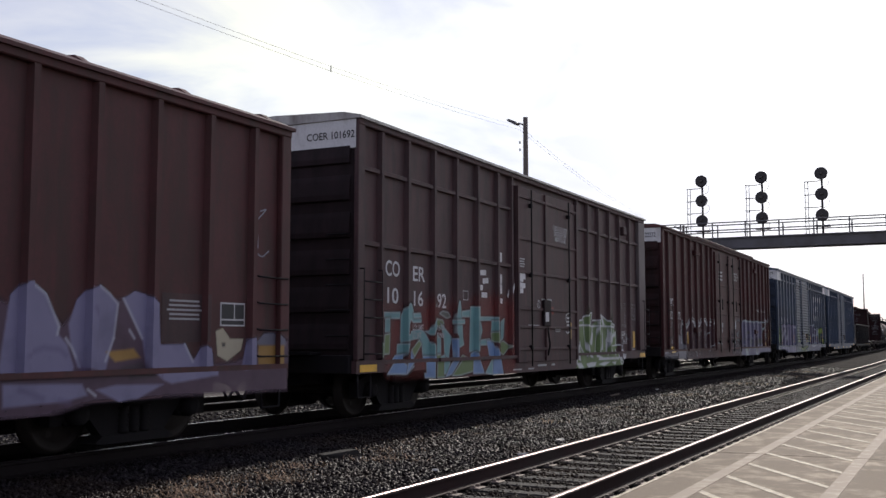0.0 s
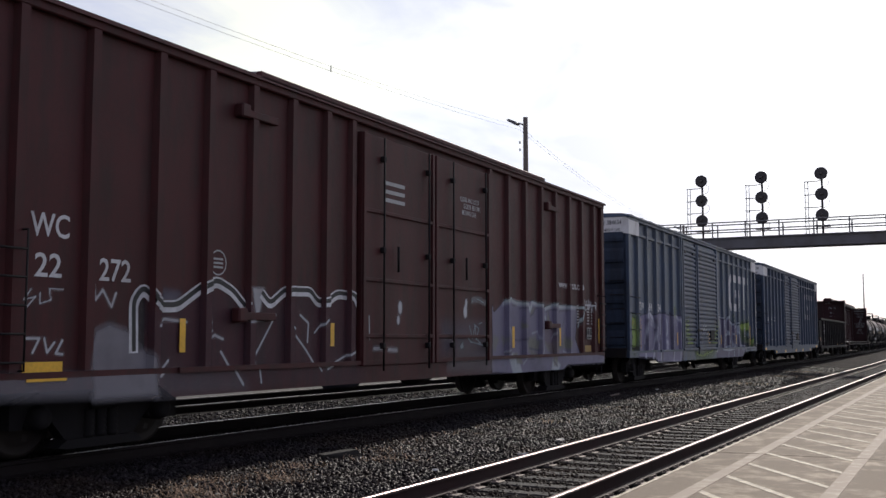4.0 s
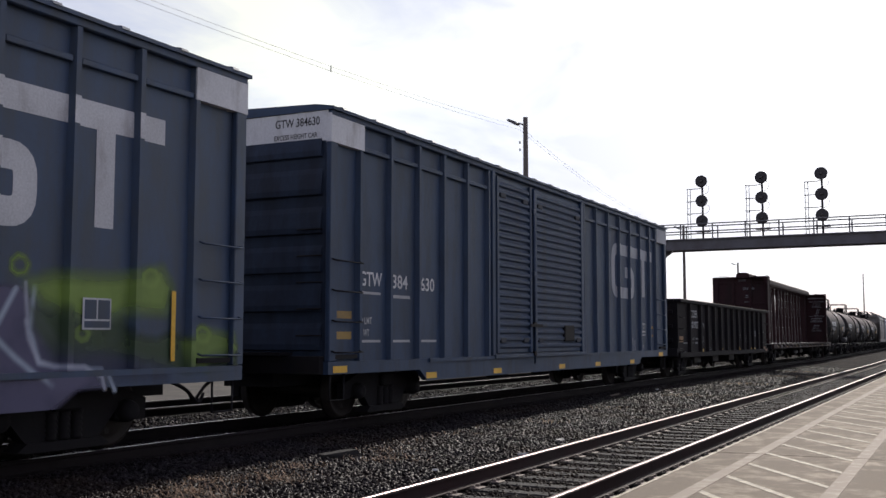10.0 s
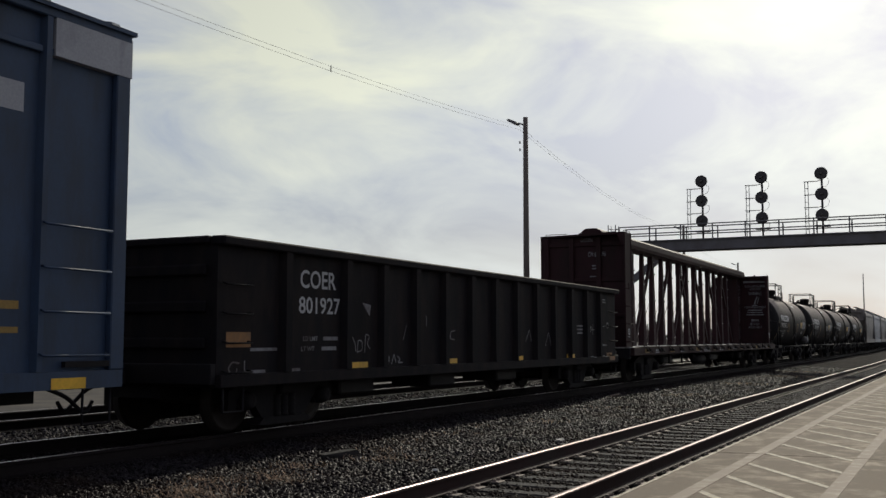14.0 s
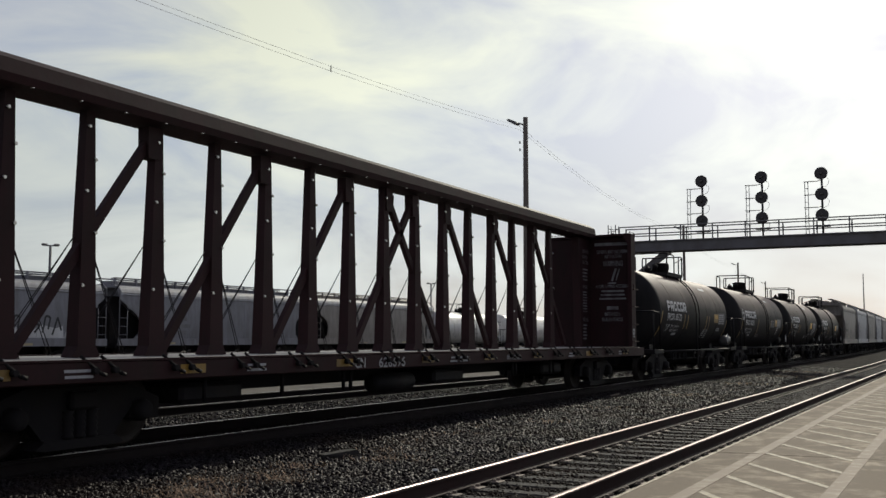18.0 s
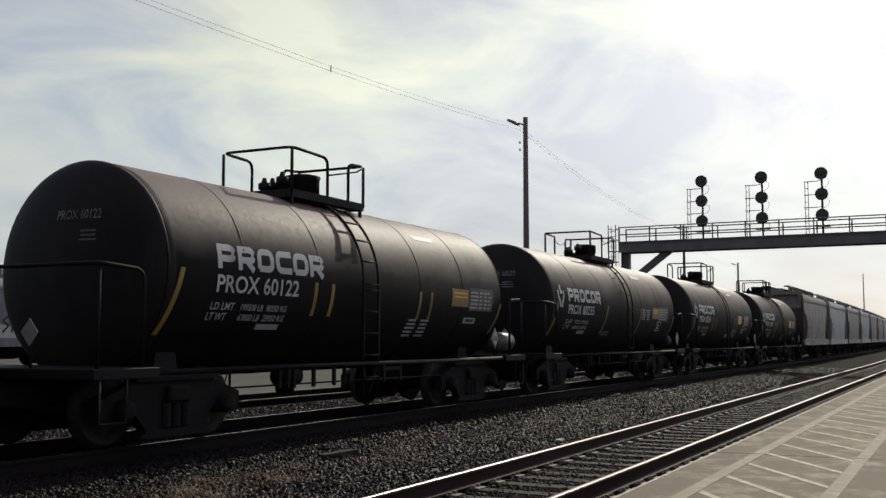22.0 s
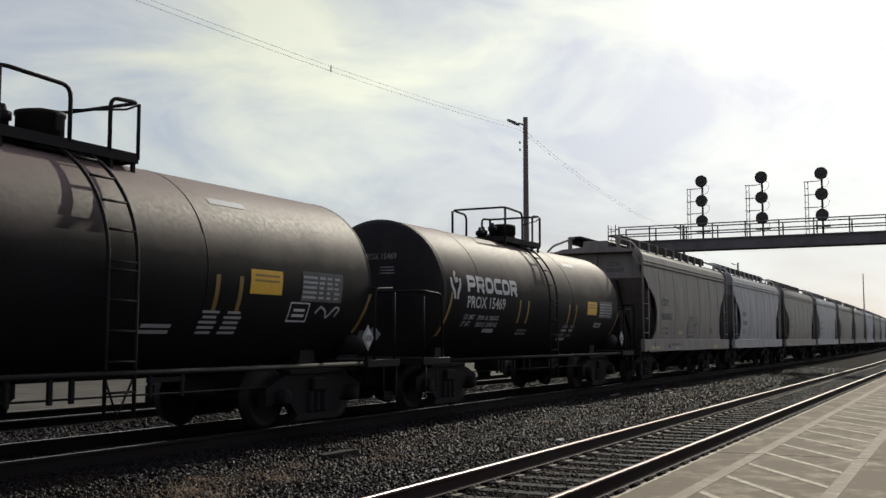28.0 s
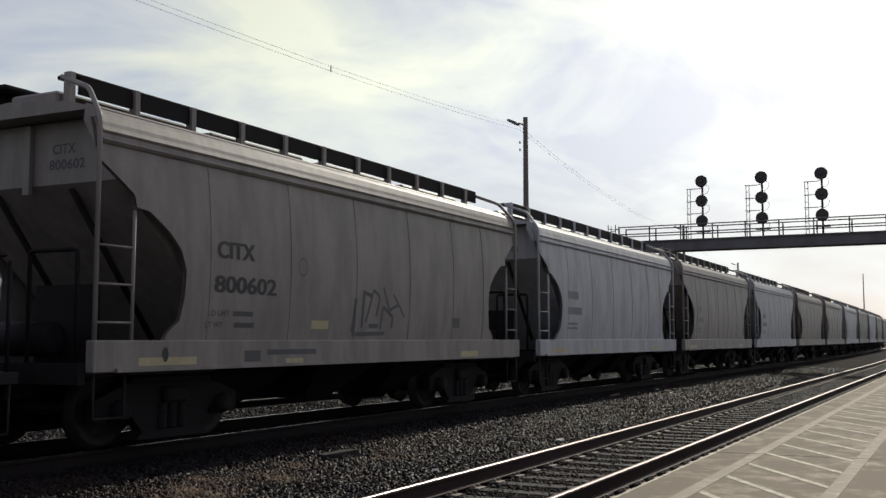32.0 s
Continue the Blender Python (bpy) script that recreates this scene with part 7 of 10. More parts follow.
    # roof and hatches
    part("roof", prism(B(), [(-1.36, 3.73), (-0.9, 3.85), (0, 3.92), (0.9, 3.85), (1.36, 3.73)], "x", -5.7 * k, 5.7 * k), paint_m, car)
    for i in range(4):
        x = (-4.2 + 2.8 * i) * k
        part("hatch", box(B(), x - 1.15 * k, x + 1.15 * k, -0.38, 0.38, 3.88, 4.1, 0.03), paint_m, car, "trough hatch cover")
    for sx in (-1, 1):
        xe = sx * 5.36 * k
        part("end_rib", box(B(), *sorted((xe, xe + sx * 0.06)), -0.05, 0.05, 2.9, 3.7), paint_m, car)
        # ribs and shear plate in dark steel: shade under the end panel, as colour
        for y in (-0.6, 0.6):
            bm = B()
            a, b = Vector((sx * 5.3 * k, y, 2.95)), Vector((sx * 3.9 * k, y, 1.25))
            rod(bm, a, b, 0.04, n=6)
            part("slope_rib", bm, M["truck"], car)
        part("end_floor", box(B(), *sorted((sx * 3.7 * k, sx * h)), -1.43, 1.43, 0.86, 0.95), M["black"], car)
        part("shear_plate", box(B(), *sorted((sx * 4.7 * k, sx * 4.75 * k)), -0.5, 0.5, 0.95, 1.9), M["black"], car)
        part("end_sill", box(B(), *sorted((sx * h, sx * (h + 0.1))), -1.45, 1.45, 0.78, 1.0), M["black"], car)
        part("brake_tank", lathe(B(), [(-0.5, 0.1), (-0.48, 0.2), (0.48, 0.2), (0.5, 0.1)], "y", 12, (sx * 5.1 * k, 0.3, 1.25)), M["black"], car)
    for i in range(3):
        x = (-2.4 + 2.4 * i) * k
        bm = B()
        va = [bm.verts.new(p) for p in ((x - 1.0 * k, -1.25, 1.0), (x + 1.0 * k, -1.25, 1.0), (x + 1.0 * k, 1.25, 1.0), (x - 1.0 * k, 1.25, 1.0))]
        vb = [bm.verts.new(p) for p in ((x - 0.35, -0.5, 0.35), (x + 0.35, -0.5, 0.35), (x + 0.35, 0.5, 0.35), (x - 0.35, 0.5, 0.35))]
        for j in range(4):
            bm.faces.new((va[j], va[(j + 1) % 4], vb[(j + 1) % 4], vb[j]))
        bm.faces.new(va)
        bm.faces.new(vb[::-1])
        part("chute", bm, M["black"], car, "black discharge chute")
    part("centre_sill", box(B(), -h, h, -0.28, 0.28, 0.6, 0.86), M["black"], car)
    # added dark blocks keep the sky out of the parked cars' end recesses
    if not in_train:
        for sx in (-1, 1):
            part("end_web", box(B(), *sorted((sx * 3.2 * k, sx * (h - 0.03))), -0.9, 0.9, 0.95, 3.3), M["truck"], car, "dark block added to make the end recess look shaded")
    face = Face([(-9, 9, 1.2 + 0.1 * i, 1.3 + 0.1 * i, hopper_bow) for i in range(25)] + [(-h, h, 0.9, 1.2, -1.56)])
    for x0, x1, z0, z1 in ((-5.05, -4.1, 0.96, 1.05), (-2.32, -1.92, 0.91, 1.0), (3.0, 3.7, 0.94, 1.04)):
        coat_part("reflector", face, [quad(x0, x1, z0, z1)], M["hopper_yellow"], car, "faded yellow patch")
    if first:
        for word_, x, z, hh, wd in (("CITX", -3.72, 2.24, 0.2, 0.73), ("800602", -3.76, 1.82, 0.2, 1.24)):
            coat_part("lettering", face, text_tris(word_, x, z, hh, wd) + text_tris(word_, x + 0.022, z, hh, wd), M["dark_stencil"], car)
        for word_, x, z, wd, dx in (("LD LMT", -3.84, 1.53, 0.4, 0.47), ("LT WT", -3.88, 1.39, 0.32, 0.54)):
            coat_part("lettering", face, text_tris(word_, x, z, 0.07, wd), M["gray_dark"], car)
            coat_part("stencil", face, bars(x + dx, z, 0.4, 0.07, 1, 0.9), M["gray_dark"], car, "small unreadable stencil")
        coat_part("reflector", face, [quad(-1.64, -1.21, 1.39, 1.51)], M["hopper_yellow"], car, "faded yellow patch")
        coat_part("stencil", face, fan(disc(-4.63, 1.08, 0.05, 10, 0.085)), M["dark_stencil"], car, "dark oval hole mark")
        coat_part("stencil", face, stroke(disc(-1.9, 2.23, 0.1, 12, 0.12) + [(-1.8, 2.23)], 0.014), M["gray_dark"], car, "faint round stencil")
        for x0, x1, z0, z1 in ((-3.2, -2.87, 0.97, 1.11), (-2.73, -1.61, 1.05, 1.12), (2.75, 3.05, 1.45, 1.62)):
            coat_part("stencil", face, [quad(x0, x1, z0, z1)], M["gray_dark"], car, "dark stencil")
        coat_part("graffiti", face, stroke([(-0.55, 1.35), (-0.5, 1.85)], 0.09) + stroke([(-0.55, 1.32), (0.4, 1.34)], 0.06) + stroke(bend2([(-0.2, 1.5), (0.0, 2.0), (0.2, 1.9), (0.1, 1.6)], 0.05, 3), 0.05) + stroke([(0.3, 2.05), (0.5, 1.7), (0.8, 1.8)], 0.05) + stroke([(-0.3, 1.42), (-0.28, 1.95), (-0.02, 1.9)], 0.06) + stroke(bend2([(0.25, 1.4), (0.3, 1.75), (0.62, 1.6), (0.6, 1.42)], 0.05, 3), 0.055) + stroke([(0.62, 1.95), (1.0, 1.6)], 0.04) + stroke([(-0.1, 1.45), (0.18, 1.45)], 0.07), M["gray_dark"], car, "dark scrawled graffiti")
    else:
        coat_part("lettering", face, bars(-3.9, 2.15, 0.7, 0.2, 1, 0.9) + bars(-3.9, 1.8, 0.95, 0.19, 1, 0.9) + bars(-3.9, 1.45, 0.7, 0.2, 2, 0.5), M["gray_faint"], car, "faint gray lettering as bars")
    bm = B()
    xe = -5.355 * k
    for t in (text_tris("CITX", 0.0, 3.35, 0.11, 0.35) + text_tris("800602", -0.05, 3.17, 0.11, 0.55)):
        bm.faces.new([bm.verts.new((xe, -0.35 - p[0], p[1])) for p in t])
    part("lettering", bm, M["gray_dark"], car)
    return car


M["hopper_yellow"] = mat("faded_yellow_patch", (0.4, 0.34, 0.2), 0.6, vary=0.2, bump=0.03)
M["gray_faint"] = mat("faint_gray_lettering", (0.15, 0.15, 0.16), 0.6, vary=0.3, fine=40, bump=0.02)
M["gray_dark"] = mat("faded_dark_lettering", (0.07, 0.07, 0.075), 0.6, vary=0.3, fine=40, bump=0.02)
paints = ["hopper", "hopper_pale", "hopper_tan", "hopper_pale", "hopper", "hopper_tan", "hopper_pale", "hopper", "hopper_pale", "hopper_tan", "hopper"]
tones = {"hopper": "gray covered hopper car with dusty bowed sides", "hopper_pale": "pale gray covered hopper car with bowed sides", "hopper_tan": "tan-gray covered hopper car with dusty bowed sides"}
for i, pn in enumerate(paints):
    hopper_car(186.08 + 12.55 * i, M[pn], tones[pn], first=(i == 0), L=11.4)
# ---- sprayed graffiti: one thin coat over the relief of a side, its colour and cover laid down stroke by stroke ----
def coat_material():
    m = bpy.data.materials.new("spray_paint")
    m.use_nodes = True
    nt = m.node_tree
    nt.nodes.clear()
    N, Lk = nt.nodes.new, nt.links.new
    out, bs, tr, mx = N("ShaderNodeOutputMaterial"), N("ShaderNodeBsdfPrincipled"), N("ShaderNodeBsdfTransparent"), N("ShaderNodeMixShader")
    at, tc, nz, fine, rg, mul, tone = N("ShaderNodeAttribute"), N("ShaderNodeTexCoord"), N("ShaderNodeTexNoise"), N("ShaderNodeTexNoise"), N("ShaderNodeMapRange"), N("ShaderNodeMath"), N("ShaderNodeMix")
    at.attribute_name = "spray"
    nz.inputs["Scale"].default_value, nz.inputs["Detail"].default_value = 2.5, 6.0
    fine.inputs["Scale"].default_value, fine.inputs["Detail"].default_value = 1.7, 5.0
    Lk(tc.outputs["Object"], nz.inputs["Vector"])
    Lk(tc.outputs["Object"], fine.inputs["Vector"])
    rg.inputs["From Min"].default_value, rg.inputs["From Max"].default_value = 0.3, 0.5
    rg.inputs["To Min"].default_value, rg.inputs["To Max"].default_value = 0.82, 1.0
    Lk(nz.outputs["Fac"], rg.inputs["Value"])
    mul.operation = "MULTIPLY"
    Lk(at.outputs["Alpha"], mul.inputs[0])
    Lk(rg.outputs["Result"], mul.inputs[1])
    tone.data_type, tone.blend_type = "RGBA", "MULTIPLY"
    tone.inputs[0].default_value = 0.22
    Lk(at.outputs["Color"], tone.inputs[6])
    Lk(fine.outputs["Fac"], tone.inputs[7])
    Lk(tone.outputs[2], bs.inputs["Base Color"])
    bs.inputs["Roughness"].default_value = 0.55
    Lk(mul.outputs[0], mx.inputs[0])
    Lk(tr.outputs[0], mx.inputs[1])
    Lk(bs.outputs[0], mx.inputs[2])
    Lk(mx.outputs[0], out.inputs["Surface"])
    return m


SPRAY = coat_material()


class Spray:
    """A fine net over part of a car's side that takes soft-edged fills and lines."""
    def __init__(self, car, face, x0, x1, z0, z1, step=0.017):
        self.car, co, faces = car, [], []
        for cx0, cx1, cz0, cz1, y in face.cells:
            a, b, c, d = max(cx0, x0), min(cx1, x1), max(cz0, z0), min(cz1, z1)
            if b - a < 0.004 or d - c < 0.004:
                continue
            nx, nz, base = max(1, int((b - a) / step)), max(1, int((d - c) / step)), len(co)
            for j in range(nz + 1):
                for i in range(nx + 1):
                    co.append((a + (b - a) * i / nx, y - 0.002, c + (d - c) * j / nz))
            for j in range(nz):
                for i in range(nx):
                    k = base + j * (nx + 1) + i
                    faces.append((k, k + 1, k + nx + 2, k + nx + 1))
            if y == POST and cx1 - cx0 < 0.15:
                # the sloping flanks of a post take paint too
                for e, sx in ((cx0, -1), (cx1, 1)):
                    base = len(co)
                    for j in range(nz + 1):
                        z = c + (d - c) * j / nz
                        co += [(e + sx * 0.025, SKIN - 0.002, z), (e - sx * 0.001, POST - 0.002, z)]
                    for j in range(nz):
                        k = base + 2 * j
                        faces.append((k, k + 1, k + 3, k + 2))
        self.co, self.faces = np.array(co), np.array(faces)
        self.p = self.co[:, (0, 2)]
        self.rgb, self.a = np.zeros((len(co), 3)), np.zeros(len(co))

    def far(self, pts, closed):
        """distance of each net point from a polyline"""
        best = np.full(len(self.p), 9.0)
        for q, r in zip(pts, pts[1:] + pts[:1] if closed else pts[1:]):
            q, r = np.array(q), np.array(r)
            d = r - q
            t = np.clip(((self.p - q) @ d) / max(1e-9, d @ d), 0, 1)
            best = np.minimum(best, np.hypot(*(self.p - q - t[:, None] * d).T))
        return best

    def over(self, cover, colour):
        na = cover + self.a * (1 - cover)
        w = np.where(na > 1e-6, cover / np.maximum(na, 1e-6), 0)[:, None]
        self.rgb = self.rgb * (1 - w) + np.array(colour) * w
        self.a = na

    def fill(self, pts, colour, soft=0.03, amount=1.0, outlined=False):
        d = self.far(pts, True)
        x, z = self.p.T
        inside = np.zeros(len(x), bool)
        for (x0, z0), (x1, z1) in zip(pts, pts[1:] + pts[:1]):
            if z0 != z1:
                inside ^= ((z0 > z) != (z1 > z)) & (x < (x1 - x0) * (z - z0) / (z1 - z0) + x0)
        d = np.where(inside, d, -d)
        if outlined:
            self.over(np.clip(1 + d / 0.05, 0, 1) * (d < 0.02) * 0.9, C["dark"])
        self.over(np.clip(0.5 + d / soft, 0, 1) * amount, colour)
        if outlined:
            self.over(np.clip(1 - np.abs(d - 0.004) / 0.018, 0, 1) * 0.6, C["mist"])

    def line(self, pts, w, colour, soft=0.03, amount=1.0):
        self.over(np.clip(0.5 + (w / 2 - self.far(pts, False)) / soft, 0, 1) * amount, colour)

    def finish(self, label):
        keep = self.a[self.faces].max(axis=1) > 0.02
        f = self.faces[keep]
        used = np.unique(f)
        f = np.searchsorted(used, f)
        me = bpy.data.meshes.new("graffiti")
        me.from_pydata(self.co[used].tolist(), [], f.tolist())
        at = me.attributes.new("spray", "FLOAT_COLOR", "POINT")
        at.data.foreach_set("color", np.concatenate([self.rgb[used], self.a[used, None]], 1).ravel())
        me.materials.append(SPRAY)
        ob = new("graffiti", me)
        ob.parent = self.car
        return tagged(ob, label)


C = {"teal": (0.16, 0.35, 0.36), "blue": (0.16, 0.28, 0.5), "green": (0.14, 0.22, 0.08), "red": (0.27, 0.03, 0.025), "moss": (0.07, 0.085, 0.07), "dark": (0.02, 0.018, 0.022),
     "sage": (0.125, 0.195, 0.065), "leaf": (0.2, 0.29, 0.11), "pale": (0.66, 0.67, 0.7), "slate": (0.16, 0.16, 0.22), "lav": (0.155, 0.142, 0.225), "gray": (0.25, 0.24, 0.27), "olive": (0.15, 0.155, 0.13),
     "mist": (0.5, 0.58, 0.6), "dusk": (0.07, 0.065, 0.11), "lav2": (0.24, 0.225, 0.36), "grape": (0.14, 0.11, 0.22), "pale2": (0.58, 0.6, 0.7), "lime": (0.25, 0.37, 0.07),
     "forest": (0.05, 0.085, 0.035), "navy": (0.045, 0.05, 0.1), "lav3": (0.115, 0.105, 0.185), "glow": (0.5, 0.58, 0.68), "plum": (0.1, 0.055, 0.09), "ochre": (0.42, 0.24, 0.05), "cream": (0.5, 0.45, 0.33)}

# pale lavender shapes on plum, with small ochre and cream figures
sp = Spray(*SIDES["first"], 2.0, 9.22, 0.5, 2.0)
sp.fill([(2.0, 1.5), (3.0, 1.7), (3.8, 1.55), (4.5, 1.7), (4.76, 1.58), (5.01, 1.75), (5.42, 1.4), (5.67, 1.66), (6.16, 1.68), (6.36, 1.71), (6.87, 1.19), (7.76, 0.95), (8.19, 0.98), (9.21, 1.26), (9.22, 0.58), (6.98, 0.61), (5.79, 0.61), (5.2, 0.5), (2.0, 0.5)], C["plum"], 0.06, 0.9)
sp.fill([(2.1, 0.95), (2.2, 1.5), (2.6, 1.75), (2.95, 1.6), (3.1, 1.2), (3.35, 0.9)], C["lav2"], 0.03, 0.95)
sp.fill([(3.4, 1.0), (3.5, 1.55), (3.85, 1.78), (4.2, 1.6), (4.3, 1.25), (4.5, 0.9)], C["lav2"], 0.03, 0.95)
sp.fill([(4.69, 1.23), (4.76, 1.68), (4.91, 1.81), (5.01, 1.82), (5.19, 1.7), (5.37, 1.38), (5.35, 1.31), (5.48, 1.2), (5.58, 0.97), (5.55, 0.88), (4.65, 0.9)], C["lav2"], 0.03, 0.95)
sp.fill([(5.52, 1.23), (5.49, 1.4), (5.59, 1.66), (5.74, 1.78), (5.88, 1.83), (6.05, 1.73), (6.17, 1.63), (6.12, 1.26), (6.01, 0.9), (5.62, 0.97), (5.54, 1.17)], C["lav2"], 0.03, 0.95)
sp.fill([(6.25, 1.69), (6.42, 1.78), (6.59, 1.75), (6.81, 1.6), (6.85, 1.19), (6.81, 0.81), (6.62, 0.94), (6.55, 1.26)], C["lav2"], 0.03, 0.95)
sp.fill([(6.82, 1.19), (7.25, 1.2), (7.4, 0.99), (7.55, 1.18), (7.76, 1.09), (7.79, 0.82), (6.97, 0.75), (6.82, 0.8)], C["lav2"], 0.03, 0.95)
sp.fill([(4.65, 0.83), (5.63, 0.8), (5.71, 0.68), (5.41, 0.63), (4.66, 0.61)], C["lav2"], 0.03, 0.95)
sp.fill([(5.82, 0.73), (6.1, 0.77), (6.84, 0.75), (6.44, 0.61), (6.15, 0.59)], C["lav2"], 0.03, 0.95)
sp.fill([(8.41, 1.26), (8.62, 1.29), (8.63, 0.9), (8.31, 0.87)], C["lav2"], 0.03, 0.95)
sp.fill([(6.01, 1.12), (6.42, 1.15), (6.53, 1.05), (6.15, 1.01)], C["ochre"], 0.03, 0.9)
sp.fill([(7.8, 1.35), (7.94, 1.39), (8.08, 1.26), (8.35, 1.26), (8.3, 1.11), (8.03, 0.98), (7.84, 1.05)], C["cream"], 0.03, 0.9)
sp.fill([(7.92, 1.21), (7.99, 1.21), (7.99, 1.16), (7.93, 1.16)], C["dark"], 0.02, 0.9)
sp.fill([(8.63, 1.23), (8.77, 1.33), (8.99, 1.34), (9.14, 1.26), (9.14, 1.17), (8.63, 1.17)], C["slate"], 0.04, 0.9)
sp.fill([(8.65, 1.17), (9.11, 1.17), (9.11, 0.91), (8.66, 0.92)], C["ochre"], 0.03, 0.85)
sp.fill([(6.22, 0.95), (6.56, 1.01), (6.7, 0.83), (6.31, 0.82)], C["dark"], 0.06, 0.6)
sp.line([(5.01, 1.81), (5.19, 1.7), (5.37, 1.38), (5.35, 1.3)], 0.025, C["pale2"], 0.025, 0.75)
sp.line([(5.88, 1.83), (6.05, 1.73), (6.17, 1.63), (6.12, 1.26)], 0.025, C["pale2"], 0.025, 0.75)
sp.line([(6.25, 1.69), (6.55, 1.26)], 0.025, C["pale2"], 0.025, 0.75)
sp.line([(5.46, 1.26), (5.54, 1.17), (5.66, 0.97)], 0.025, C["pale2"], 0.025, 0.75)
sp.line([(6.12, 1.26), (6.01, 1.02)], 0.025, C["pale2"], 0.025, 0.75)
sp.line([(7.25, 1.2), (7.4, 0.99)], 0.025, C["pale2"], 0.025, 0.75)
sp.line([(6.35, 1.35), (6.43, 1.26)], 0.025, C["pale2"], 0.025, 0.75)
sp.line([(5.71, 0.74), (5.82, 0.67)], 0.025, C["pale2"], 0.025, 0.75)
sp.line([(4.94, 1.09), (5.18, 1.17), (5.39, 1.15), (5.47, 1.09)], 0.05, C["grape"], 0.05, 0.6)
sp.line([(5.79, 1.58), (5.85, 1.49)], 0.05, C["grape"], 0.05, 0.6)
sp.line([(5.62, 1.03), (5.7, 0.94)], 0.05, C["grape"], 0.05, 0.6)
sp.line([(4.85, 0.77), (5.13, 0.68)], 0.05, C["grape"], 0.05, 0.6)
sp.line([(5.34, 0.65), (5.47, 0.62)], 0.05, C["grape"], 0.05, 0.6)
sp.finish("pale lavender graffiti shapes on plum with ochre and cream figures")

# teal, blue and green letters over red haze
sp = Spray(*SIDES["umber"], -7.2, -1.5, 0.58, 2.2)
sp.fill([(-6.89, 1.8), (-5.9, 1.69), (-5.26, 1.91), (-4.09, 1.82), (-2.84, 2.1), (-1.59, 2.0), (-1.65, 0.52), (-6.77, 0.74)], C["red"], 0.3, 0.45)
sp.fill([(-6.77, 1.67), (-6.26, 1.68), (-6.26, 1.58), (-6.76, 1.57)], C["teal"], 0.02, 0.95, True)
sp.fill([(-6.73, 1.57), (-6.58, 1.58), (-6.59, 1.36), (-6.74, 1.36)], C["teal"], 0.02, 0.95, True)
sp.fill([(-6.75, 1.32), (-6.58, 1.34), (-6.6, 1.02), (-6.77, 1.01)], C["green"], 0.02, 0.95, True)
sp.fill([(-6.25, 1.26), (-6.23, 1.62), (-6.08, 1.82), (-5.95, 1.86), (-5.86, 1.82), (-5.76, 1.6), (-5.53, 1.59), (-5.53, 1.53), (-5.81, 1.52), (-5.92, 1.58), (-5.99, 1.64), (-6.07, 1.5), (-6.1, 1.32), (-5.87, 1.38), (-5.62, 1.41), (-5.43, 1.38), (-5.15, 1.14), (-5.14, 0.83), (-5.46, 0.84), (-5.52, 1.19), (-5.66, 1.26), (-6.1, 1.22), (-6.24, 1.18)], C["teal"], 0.02, 0.95, True)
sp.fill([(-6.35, 1.17), (-6.06, 1.18), (-6.12, 1.01), (-6.38, 0.9)], C["teal"], 0.02, 0.95, True)
sp.fill([(-6.77, 0.71), (-6.43, 0.99), (-6.14, 1.01), (-6.2, 0.85), (-5.89, 0.81), (-6.14, 0.69)], C["blue"], 0.02, 0.95, True)
sp.fill([(-6.14, 0.69), (-5.77, 0.96), (-5.86, 1.08), (-6.09, 0.86)], C["blue"], 0.02, 0.95, True)
sp.fill([(-5.86, 1.08), (-5.77, 0.96), (-5.52, 1.16), (-5.6, 1.24)], C["green"], 0.02, 0.95, True)
sp.fill([(-5.81, 1.67), (-5.56, 1.68), (-5.53, 1.61), (-5.79, 1.6)], C["teal"], 0.02, 0.95, True)
sp.fill([(-5.47, 0.97), (-5.13, 0.96), (-5.14, 0.6), (-5.52, 0.61), (-5.54, 0.69), (-5.46, 0.68)], C["blue"], 0.02, 0.95, True)
sp.fill([(-5.39, 1.38), (-5.19, 1.32), (-5.05, 1.52), (-4.84, 1.58), (-5.1, 1.62), (-5.17, 1.52), (-5.24, 1.39)], C["teal"], 0.02, 0.95, True)
sp.fill([(-5.05, 1.6), (-4.74, 1.58), (-4.69, 1.53), (-4.82, 1.42), (-5.05, 1.52)], C["green"], 0.02, 0.95, True)
sp.fill([(-5.06, 1.42), (-4.81, 1.26), (-4.81, 0.99), (-5.03, 0.99)], C["teal"], 0.02, 0.95, True)
sp.fill([(-5.05, 0.98), (-4.81, 0.99), (-4.8, 0.6), (-5.07, 0.6)], C["green"], 0.02, 0.95, True)
sp.fill([(-4.82, 1.52), (-4.39, 1.29), (-4.46, 1.12), (-4.51, 0.91), (-4.67, 0.98), (-4.7, 1.26)], C["teal"], 0.02, 0.95, True)
sp.fill([(-4.8, 0.95), (-4.67, 0.98), (-4.58, 0.85), (-4.66, 0.65), (-4.8, 0.65)], C["teal"], 0.02, 0.95, True)
sp.fill([(-4.87, 1.69), (-4.74, 1.74), (-4.53, 1.72), (-4.42, 1.64), (-4.58, 1.61)], C["moss"], 0.02, 0.95, True)
sp.fill([(-4.39, 1.26), (-4.18, 1.26), (-4.2, 0.87), (-4.5, 0.64), (-4.76, 0.6), (-4.51, 0.84), (-4.34, 0.91)], C["blue"], 0.02, 0.95, True)
sp.fill([(-4.15, 1.96), (-4.03, 1.93), (-3.97, 1.68), (-3.93, 1.26), (-3.89, 1.15), (-4.07, 1.1), (-4.18, 1.26), (-4.32, 1.36), (-4.33, 1.64), (-4.26, 1.89)], C["teal"], 0.02, 0.95, True)
